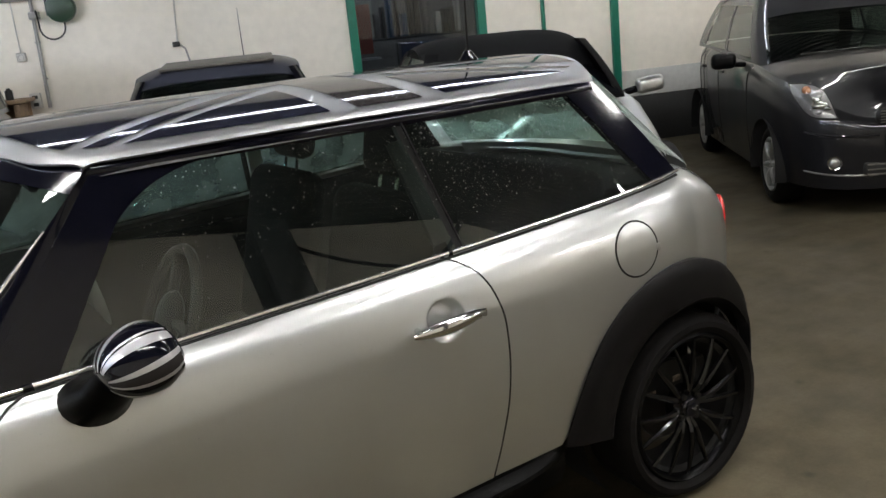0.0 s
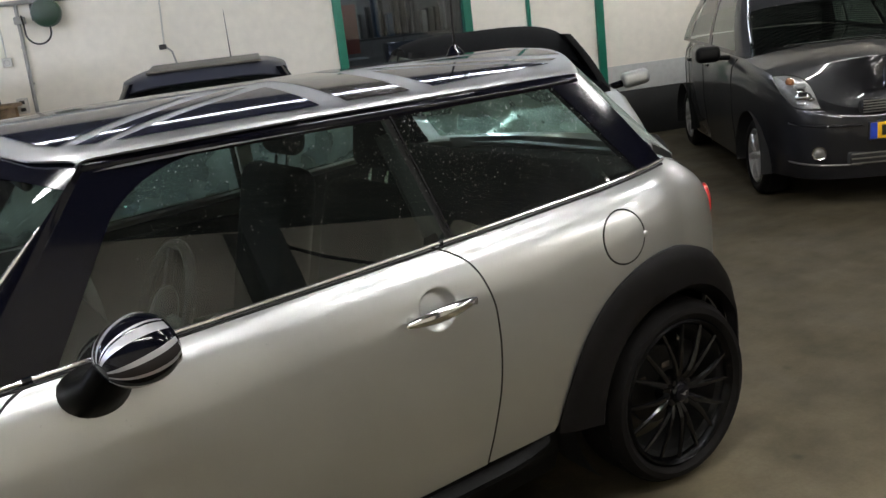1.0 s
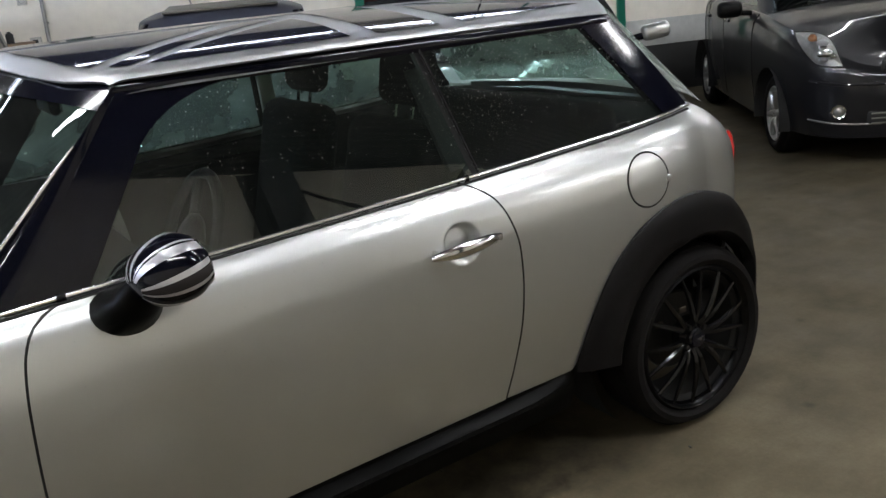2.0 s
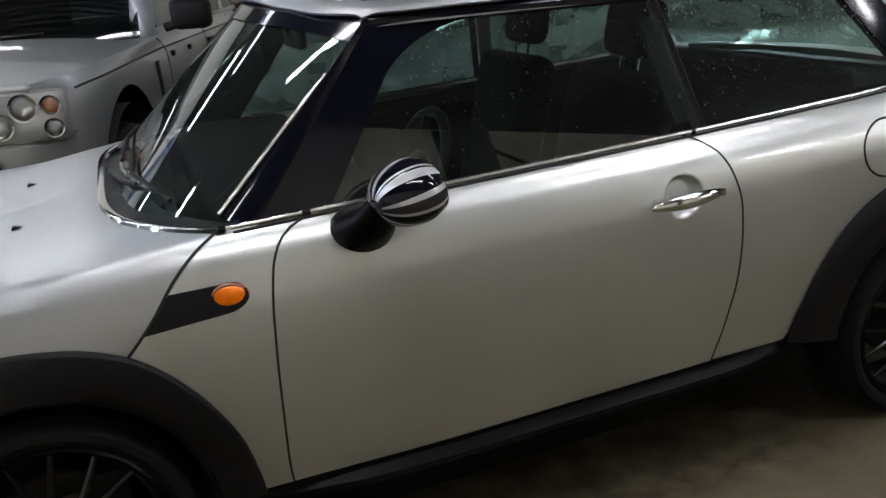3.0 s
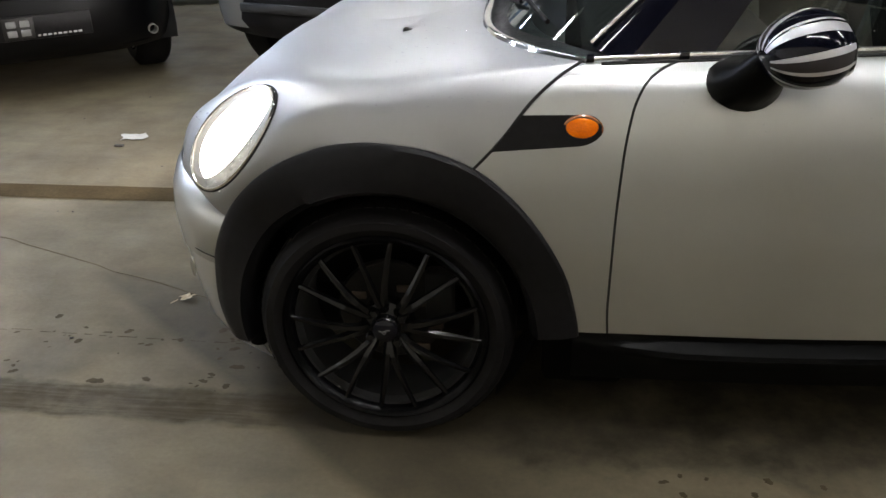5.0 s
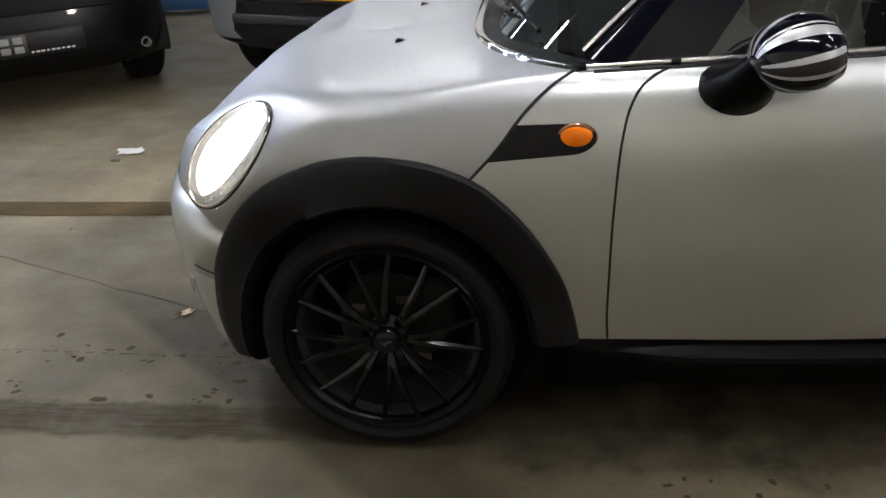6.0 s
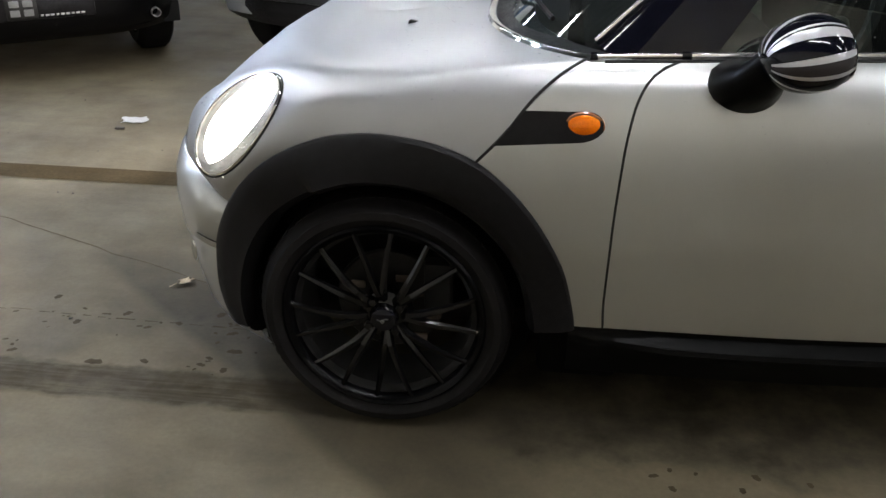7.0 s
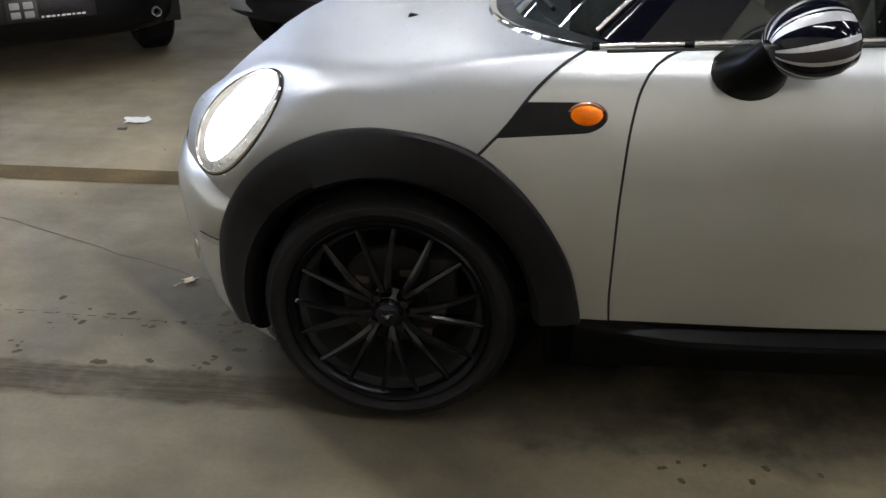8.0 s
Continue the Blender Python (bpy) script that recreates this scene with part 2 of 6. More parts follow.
def floor_material():
    m = bpy.data.materials.new("concrete_floor")
    m.use_nodes = True
    nt = m.node_tree
    b = nt.nodes["Principled BSDF"]
    co = nt.nodes.new("ShaderNodeTexCoord")

    def noise_at(scale, detail, vec=None, rough=0.6):
        n = nt.nodes.new("ShaderNodeTexNoise")
        n.inputs["Scale"].default_value, n.inputs["Detail"].default_value = scale, detail
        n.inputs["Roughness"].default_value = rough
        nt.links.new(vec or co.outputs["Object"], n.inputs["Vector"])
        return n.outputs[0]

    def ramp(src, lo, hi, a, c):
        r = nt.nodes.new("ShaderNodeMapRange")
        r.inputs["From Min"].default_value, r.inputs["From Max"].default_value = lo, hi
        r.inputs["To Min"].default_value, r.inputs["To Max"].default_value = a, c
        nt.links.new(src, r.inputs["Value"])
        return r.outputs[0]

    def mult(a, c):
        x = nt.nodes.new("ShaderNodeMath")
        x.operation = "MULTIPLY"
        nt.links.new(a, x.inputs[0])
        nt.links.new(c, x.inputs[1])
        return x.outputs[0]

    st = nt.nodes.new("ShaderNodeMapping")
    st.inputs["Scale"].default_value = (0.35, 3.2, 1)
    nt.links.new(co.outputs["Object"], st.inputs["Vector"])
    k = mult(ramp(noise_at(0.9, 6), 0.3, 0.7, 0.80, 1.12), ramp(noise_at(3.0, 9), 0.32, 0.66, 0.70, 1.18))
    k = mult(k, ramp(noise_at(70.0, 5), 0.25, 0.75, 0.90, 1.08))
    k = mult(k, ramp(noise_at(2.0, 7, st.outputs[0]), 0.32, 0.6, 0.88, 1.04))
    # small dark oil spots
    v = nt.nodes.new("ShaderNodeTexVoronoi")
    v.inputs["Scale"].default_value = 3.2
    nt.links.new(co.outputs["Object"], v.inputs["Vector"])
    k = mult(k, ramp(v.outputs["Distance"], 0.03, 0.09, 0.72, 1.0))
    # brown drag streak before the front wheel; grime with painted-in shade under the car
    xyz = nt.nodes.new("ShaderNodeSeparateXYZ")
    nt.links.new(co.outputs["Object"], xyz.inputs[0])

    def math2(op, a, c):
        x = nt.nodes.new("ShaderNodeMath")
        x.operation = op
        for i, q in enumerate((a, c)):
            if isinstance(q, (int, float)):
                x.inputs[i].default_value = q
            else:
                nt.links.new(q, x.inputs[i])
        return x.outputs[0]

    wob = math2("MULTIPLY", math2("SUBTRACT", noise_at(6.0, 8), 0.5), 0.11)
    yy = math2("ADD", xyz.outputs["Y"], wob)
    off = math2("ABSOLUTE", math2("ADD", yy, 0.735), 0)
    ahead = ramp(xyz.outputs["X"], -0.35, 0.0, 1.0, 0.0)
    st2 = nt.nodes.new("ShaderNodeMapping")
    st2.inputs["Scale"].default_value = (1.5, 26, 1)
    nt.links.new(co.outputs["Object"], st2.inputs["Vector"])
    drag = ramp(noise_at(3.0, 8, st2.outputs[0]), 0.35, 0.6, 0.6, 1.0)
    streak = mult(mult(ramp(off, 0.060, 0.085, 1.0, 0.0), ahead), mult(drag, ramp(noise_at(11.0, 9), 0.35, 0.55, 0.6, 1.0)))
    scrape = mult(mult(ramp(off, 0.004, 0.013, 1.0, 0.0), ahead), ramp(noise_at(4.0, 6), 0.4, 0.55, 0.3, 1.0))
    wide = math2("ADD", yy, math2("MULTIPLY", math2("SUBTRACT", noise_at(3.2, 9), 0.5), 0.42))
    # grimy strip, darkened further to paint in the shade under the car
    grime_shade = mult(mult(ramp(wide, -0.94, -0.82, 0.0, 1.0), ramp(wide, 0.5, 0.7, 1.0, 0.0)), mult(ramp(xyz.outputs["X"], 0.0, 0.35, 0.0, 1.0), ramp(xyz.outputs["X"], 2.0, 2.5, 1.0, 0.0)))
    grime_shade = mult(grime_shade, ramp(noise_at(7.0, 9), 0.30, 0.62, 0.35, 1.0))
    # cast shade beside the front wheel, painted in with a slanting edge
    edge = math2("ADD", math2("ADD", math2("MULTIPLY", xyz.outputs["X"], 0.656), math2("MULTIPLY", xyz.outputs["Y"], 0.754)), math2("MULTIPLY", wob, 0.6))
    wheel_shade = mult(mult(ramp(edge, -0.81, -0.765, 0.0, 1.0), ramp(wide, -0.2, 0.1, 1.0, 0.0)), ramp(xyz.outputs["X"], 0.15, 0.6, 1.0, 0.0))
    k = mult(k, math2("SUBTRACT", 1.0, math2("MULTIPLY", wheel_shade, 0.42)))
    k = mult(k, math2("SUBTRACT", 1.0, math2("MULTIPLY", streak, 0.1)))
    k = mult(k, math2("SUBTRACT", 1.0, math2("MULTIPLY", scrape, 0.4)))
    k = mult(k, math2("SUBTRACT", 1.0, math2("MULTIPLY", grime_shade, 0.74)))
    # floor past the car's tail darkened to paint in the weaker light there
    dim_rear = ramp(math2("ADD", xyz.outputs["X"], math2("MULTIPLY", math2("SUBTRACT", noise_at(1.3, 8), 0.5), 1.6)), 2.5, 3.3, 0.0, 1.0)
    k = mult(k, math2("SUBTRACT", 1.0, math2("MULTIPLY", dim_rear, 0.30)))
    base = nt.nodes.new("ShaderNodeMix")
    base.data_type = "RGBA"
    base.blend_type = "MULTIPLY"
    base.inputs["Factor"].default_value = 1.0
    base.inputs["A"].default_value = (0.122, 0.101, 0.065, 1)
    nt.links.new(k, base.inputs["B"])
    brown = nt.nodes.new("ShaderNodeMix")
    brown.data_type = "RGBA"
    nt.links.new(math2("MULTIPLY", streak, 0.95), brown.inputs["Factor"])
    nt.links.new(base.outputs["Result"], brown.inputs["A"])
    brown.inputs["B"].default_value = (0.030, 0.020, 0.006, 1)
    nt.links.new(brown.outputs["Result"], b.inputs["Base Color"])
    b.inputs["Specular IOR Level"].default_value = 0.14
    nt.links.new(ramp(noise_at(2.3, 6), 0.3, 0.7, 0.55, 0.8), b.inputs["Roughness"])
    bp = nt.nodes.new("ShaderNodeBump")
    bp.inputs["Strength"].default_value, bp.inputs["Distance"].default_value = 0.25, 0.004
    nt.links.new(noise_at(38.0, 8), bp.inputs["Height"])
    nt.links.new(bp.outputs[0], b.inputs["Normal"])
    return m


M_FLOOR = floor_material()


# ---- mesh helpers ----
def link(name, bm, material, parent=None, label="", smooth=True):
    me = bpy.data.meshes.new(name)
    bm.normal_update()
    bm.to_mesh(me)
    bm.free()
    me.materials.append(material)
    if smooth:
        me.shade_smooth()
        me.set_sharp_from_angle(angle=radians(38))
    ob = new(name, me)
    if parent:
        ob.parent = parent
    if label:
        ob["label"] = label
    return ob


def part(name, bm, material, parent, label="", smooth=True):
    return link(name, bm, material, parent, label, smooth)


def thing(name, label, category, m=None, group=""):
    ob = tagged(new(name), label, category, group)
    if m is not None:
        ob.matrix_world = m
    return ob


def curve(pts):
    """A smooth interpolation through (x, value) pairs."""
    xs = np.array([p[0] for p in pts], float)
    ys = np.array([p[1] for p in pts], float)
    s = np.diff(ys) / np.diff(xs)
    d = np.concatenate(([s[0]], np.where(s[1:] * s[:-1] > 0, 2 * s[1:] * s[:-1] / np.where(s[1:] + s[:-1] == 0, 1, s[1:] + s[:-1]), 0), [s[-1]]))

    def f(x):
        x = min(max(x, xs[0]), xs[-1])
        i = int(min(max(np.searchsorted(xs, x) - 1, 0), len(xs) - 2))
        h = xs[i + 1] - xs[i]
        t = (x - xs[i]) / h
        return float((2 * t**3 - 3 * t**2 + 1) * ys[i] + (t**3 - 2 * t**2 + t) * h * d[i] + (-2 * t**3 + 3 * t**2) * ys[i + 1] + (t**3 - t**2) * h * d[i + 1])
    return f


def grid(fn, nu, nv, closed=False, bm=None):
    """A sheet of fn(u, v), u and v from 0 to 1."""
    bm = bm or bmesh.new()
    rows = [[bm.verts.new(fn(i / nu, j / nv)) for j in range(nv + 1)] for i in range(nu if closed else nu + 1)]
    n = len(rows)
    for i in range(nu):
        a, b = rows[i % n], rows[(i + 1) % n]
        for j in range(nv):
            bm.faces.new((a[j], b[j], b[j + 1], a[j + 1]))
    return bm


def thick(bm, d):
    """Gives a sheet depth along its normals."""
    bm.normal_update()
    bmesh.ops.solidify(bm, geom=bm.faces[:], thickness=-d)
    bmesh.ops.recalc_face_normals(bm, faces=bm.faces[:])
    return bm


def face_out(bm, way):
    """Turns a sheet so that it mostly faces way."""
    bm.normal_update()
    if sum((f.normal * f.calc_area()).dot(Vector(way)) for f in bm.faces) < 0:
        bmesh.ops.reverse_faces(bm, faces=bm.faces[:])
    return bm


def mirrored(bm):
    """A copy of the mesh on the other side of y = 0."""
    c = bm.copy()
    for v in c.verts:
        v.co.y = -v.co.y
    bmesh.ops.reverse_faces(c, faces=c.faces[:])
    return c


def box(size, at=(0, 0, 0), bevel=0.0, seg=2, rot=None, bm=None):
    made = bmesh.new()
    bmesh.ops.create_cube(made, size=1)
    bmesh.ops.scale(made, vec=size, verts=made.verts)
    if bevel > 0:
        bmesh.ops.bevel(made, geom=made.edges[:], offset=bevel, segments=seg, profile=0.5, affect="EDGES")
    m = Matrix.Translation(at) @ (rot or Matrix.Identity(4))
    bmesh.ops.transform(made, matrix=m, verts=made.verts)
    if bm is None:
        return made
    me = bpy.data.meshes.new("tmp")
    made.to_mesh(me)
    bm.from_mesh(me)
    bpy.data.meshes.remove(me)
    made.free()
    return bm


def tube(pts, r, seg=10, bm=None, caps=True, squash=None):
    """A round bar along pts; r may be a list. squash scales its two cross directions."""
    bm = bm or bmesh.new()
    pts = [Vector(p) for p in pts]
    rs = r if isinstance(r, (list, tuple)) else [r] * len(pts)
    rings = []
    up = None
    for i, p in enumerate(pts):
        t = (pts[min(i + 1, len(pts) - 1)] - pts[max(i - 1, 0)]).normalized()
        if up is None:
            up = Vector((0, 0, 1)) if abs(t.z) < 0.9 else Vector((1, 0, 0))
        a = (up - t * up.dot(t)).normalized()
        b = t.cross(a)
        up = a
        s = squash or (1, 1)
        rings.append([bm.verts.new(p + (a * math.cos(k * math.tau / seg) * s[0] + b * math.sin(k * math.tau / seg) * s[1]) * rs[i]) for k in range(seg)])
    for a, b in zip(rings, rings[1:]):
        for k in range(seg):
            bm.faces.new((a[k], a[(k + 1) % seg], b[(k + 1) % seg], b[k]))
    if caps:
        bm.faces.new(rings[0][::-1])
        bm.faces.new(rings[-1])
    bmesh.ops.recalc_face_normals(bm, faces=bm.faces[:])
    return bm


def lathe(profile, seg=48, axis="y", bm=None):
    """Turns (radius, along) pairs round the y axis."""
    bm = bm or bmesh.new()
    rings = []
    for k in range(seg):
        c, s = math.cos(k * math.tau / seg), math.sin(k * math.tau / seg)
        rings.append([bm.verts.new((r * c, h, r * s) if axis == "y" else (r * c, r * s, h)) for r, h in profile])
    for k in range(seg):
        a, b = rings[k], rings[(k + 1) % seg]
        for j in range(len(profile) - 1):
            bm.faces.new((a[j], a[j + 1], b[j + 1], b[j]))
    bmesh.ops.remove_doubles(bm, verts=bm.verts, dist=1e-5)
    bmesh.ops.recalc_face_normals(bm, faces=bm.faces[:])
    return bm


def ball(rx, ry, rz, at=(0, 0, 0), seg=24, rings=14, rot=None):
    bm = bmesh.new()
    bmesh.ops.create_uvsphere(bm, u_segments=seg, v_segments=rings, radius=1)
    bmesh.ops.transform(bm, matrix=Matrix.Translation(at) @ (rot or Matrix.Identity(4)) @ Matrix.Diagonal((rx, ry, rz, 1)), verts=bm.verts)
    return bm


def moved(bm, m):
    bmesh.ops.transform(bm, matrix=m, verts=bm.verts)
    return bm

# ---- the hall ----
def room_box(name, size, at, material, kind="structure", bevel=0.0, label="", category="", parent=None):
    ob = link(name, box(size, at, bevel), material, parent, smooth=bevel > 0)
    if parent is None:
        ob.matrix_world = ROOM
        tagged(ob, label, category, "", kind)
    return ob


def build_hall():
    bm = bmesh.new()
    bmesh.ops.create_grid(bm, x_segments=40, y_segments=40, size=1)
    bmesh.ops.scale(bm, vec=(15, 9, 1), verts=bm.verts)
    bmesh.ops.transform(bm, matrix=ROOM @ pose(-4, -7, 0), verts=bm.verts)
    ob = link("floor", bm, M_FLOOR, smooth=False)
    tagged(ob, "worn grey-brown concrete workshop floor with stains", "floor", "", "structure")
    # window wall, with a real opening
    x0, x1, z0, z1 = -3.64, -2.29, 0.85, 2.45
    W0, W1, T = -19.0, 11.0, 0.2
    wall = tagged(thing("wall_north", "white painted hall wall with a black plinth", "wall", ROOM), kind="structure")
    for nm, a, b, lo, hi in (("wall_panel", W0, x0, 0.0, CEIL), ("wall_panel", x1, W1, 0.0, CEIL), ("wall_panel", x0, x1, 0.0, z0), ("wall_panel", x0, x1, z1, CEIL)):
        part(nm, box((b - a, T, hi - lo), ((a + b) / 2, T / 2, (lo + hi) / 2)), M_WHITE, wall, smooth=False)
    part("plinth", box((-W0 + W1, 0.012, 0.523), ((W0 + W1) / 2, -0.008, 0.262), 0.003), M_TAR, wall, "matt black painted plinth")
    part("grey_band", box((W1 + 1.4, 0.006, 0.285), ((W1 - 1.4) / 2, -0.005, 0.668), 0.002), M_BAND, wall, "grey painted band")
    # green frame posts
    win = tagged(thing("window_1", "green framed window into a dark neighbouring bay", "window", ROOM), kind="structure")
    for a, b in ((x0 - 0.06, x0 + 0.03), (x1 - 0.03, x1 + 0.06)):
        part("frame_post", box((b - a, 0.12, z1 - z0 + 0.1), ((a + b) / 2, 0.02, (z0 + z1) / 2), 0.006), M_GREEN, win, "green painted frame post")
    part("frame_rail", box((x1 - x0, 0.12, 0.08), ((x0 + x1) / 2, 0.02, z0 + 0.02), 0.006), M_GREEN, win)
    part("frame_rail", box((x1 - x0, 0.12, 0.08), ((x0 + x1) / 2, 0.02, z1 - 0.02), 0.006), M_GREEN, win)
    part("pane", box((x1 - x0 - 0.06, 0.006, z1 - z0 - 0.08), ((x0 + x1) / 2, 0.05, (z0 + z1) / 2)), M_GLASSW, win, "dark reflecting pane")
    for u, w in ((-1.595, 0.035), (-0.775, 0.085)):
        p = room_box("trim", (w, 0.05, CEIL - 0.55), (u, -0.022, 0.55 + (CEIL - 0.55) / 2), M_GREEN, bevel=0.004, label="green painted upright post on the wall", category="post")
    # neighbouring bay behind the window
    bay = tagged(thing("backdrop", "dim neighbouring bay with shelves", "room", ROOM), kind="structure")
    part("bay_wall", box((6, 0.1, CEIL), (-3, 4.2, CEIL / 2)), M_TRIM, bay)
    part("bay_wall", box((0.1, 4.0, CEIL), (-5.9, 2.2, CEIL / 2)), M_TRIM, bay)
    part("bay_wall", box((0.1, 4.0, CEIL), (0.0, 2.2, CEIL / 2)), M_TRIM, bay)
    part("bay_floor", box((6, 4.0, 0.05), (-3, 2.2, -0.03)), M_TRIM, bay)
    part("bay_ceiling", box((6, 4.2, 0.05), (-3, 2.3, CEIL)), M_TRIM, bay)
    part("notice_board", box((0.40, 0.02, 0.55), (-3.55, 0.9, 1.55), 0.004), M_BRICK, bay, "red-brown board")
    rnd = random.Random(21)
    for k in range(13):
        h = rnd.uniform(0.25, 0.5)
        part("folder_spine", box((rnd.uniform(0.03, 0.075), 0.2, h), (-3.2 + 0.085 * k, 1.6, 1.42 + h / 2), 0.006), (M_BOX, M_BLUE, M_TRIM, M_SHUT)[rnd.randrange(4)], bay)
    part("shelf_board", box((1.3, 0.3, 0.025), (-2.7, 1.6, 1.405), 0.003), M_SHUT, bay)
    # navy box stands in for a car's reflection in the pane
    part("dark_car_shape", box((0.9, 0.4, 0.7), (-2.55, 1.3, 1.0), 0.02), M_NAVY, bay)
    part("paper_box", box((0.22, 0.2, 0.14), (-3.45, 0.5, 1.02), 0.01), M_BOX, bay)
    part("shelf_board", box((0.40, 0.3, 0.02), (-3.5, 0.8, 1.22), 0.003), M_PAPER, bay)
    part("paper_box", box((0.16, 0.1, 0.10), (-3.1, 0.45, 1.0), 0.01), M_PAPER, bay)
    part("sill_board", box((1.3, 0.5, 0.03), (-2.95, 0.45, 0.93)), M_TRIM, bay)
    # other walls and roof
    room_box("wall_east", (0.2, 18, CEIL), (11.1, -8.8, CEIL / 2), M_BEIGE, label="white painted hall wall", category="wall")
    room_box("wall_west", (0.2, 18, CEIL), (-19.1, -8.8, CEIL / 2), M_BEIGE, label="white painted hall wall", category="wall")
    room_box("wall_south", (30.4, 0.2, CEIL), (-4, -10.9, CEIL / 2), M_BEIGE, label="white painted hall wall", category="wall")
    bm = grid(lambda u, v: (-19.2 + 30.4 * u, -16 + 16.2 * v, CEIL + 0.014 * (1 if round(v * 640) % 4 in (0, 1) else -1)), 1, 640)
    ob = link("ceiling", face_out(bm, (0, 0, -1)), M_CEIL, smooth=False)
    ob.matrix_world = ROOM
    tagged(ob, "dark corrugated steel roof deck", "ceiling", "", "structure")
    # tube lights: rows along the hall
    proto, cool = None, {}
    rows = [(-17.9 + k * 2.9, -2.9, 0) for k in range(4)] + [(0.2, -2.9, 0), (2.6, -2.9, 0), (5.3, -2.9, 0)] + [(-17.6 + k * 2.9, -7.1, 0) for k in range(7)]
    rows += [(-16.3 + k * 2.9, -8.5, 0) for k in range(5)] + [(-2.15, -8.5, 0), (1.95, -8.5, 0)] + [(-11.9, -6.2, 0), (-11.9, -6.6, 0), (-10.3, -6.4, 0), (-10.3, -6.0, 0)] + [(2.0 + k * 1.9, -10.4, 0) for k in range(4)]
    for u, v, turn in rows:
        m = ROOM @ pose(u, v, 3.26, 0, 0, turn)
        if proto is None:
            proto = thing("tube_light", "long white fluorescent tube light on the ceiling", "ceiling light", m, "ceiling tube lights")
            part("housing", box((1.56, 0.10, 0.07), (0, 0, 0.06), 0.008), M_BOX, proto)
            for dy in (-0.028, 0.028):
                part("tube", tube([(-0.74, dy, 0), (0.74, dy, 0)], 0.019, 10), M_TUBE, proto, "lit tube")
            part("hanger", box((0.012, 0.012, CEIL - 3.32), (-0.6, 0, 0.06 + (CEIL - 3.32) / 2)), M_PIPE, proto)
            part("hanger", box((0.012, 0.012, CEIL - 3.32), (0.6, 0, 0.06 + (CEIL - 3.32) / 2)), M_PIPE, proto)
        else:
            lamp = copy_thing(proto, m)
            if u < -9.5:
                lamp["label"] = "long cool white fluorescent tube light on the ceiling"
                for ob in lamp.children:
                    if ob.name.startswith("tube"):
                        ob.data = cool.setdefault(ob.data.name, ob.data.copy())
                        ob.data.materials[0] = M_TUBEC
    # one unbroken run of single tubes hangs parallel to the silver car
    run = None
    for k in range(6):
        m = ROOM @ pose(-7.6 + k * 1.45, -3.75 + k * 0.557, 3.26, 0, 0, -TURN)
        if run is None:
            run = thing("tube_light", "slim single fluorescent tube light in a continuous run", "ceiling light", m, "ceiling tube lights")
            part("housing", box((1.55, 0.06, 0.05), (0, 0, 0.05), 0.006), M_BOX, run)
            part("tube", tube([(-0.75, 0, 0), (0.75, 0, 0)], 0.012, 10), M_TUBES, run, "lit tube")
            part("hanger", box((0.012, 0.012, CEIL - 3.32), (0, 0, 0.06 + (CEIL - 3.32) / 2)), M_PIPE, run)
        else:
            copy_thing(run, m)
    # unseen tube added in the bay to brighten what shows through the window
    copy_thing(proto, ROOM @ pose(-3.0, 3.2, 3.26))


build_hall()


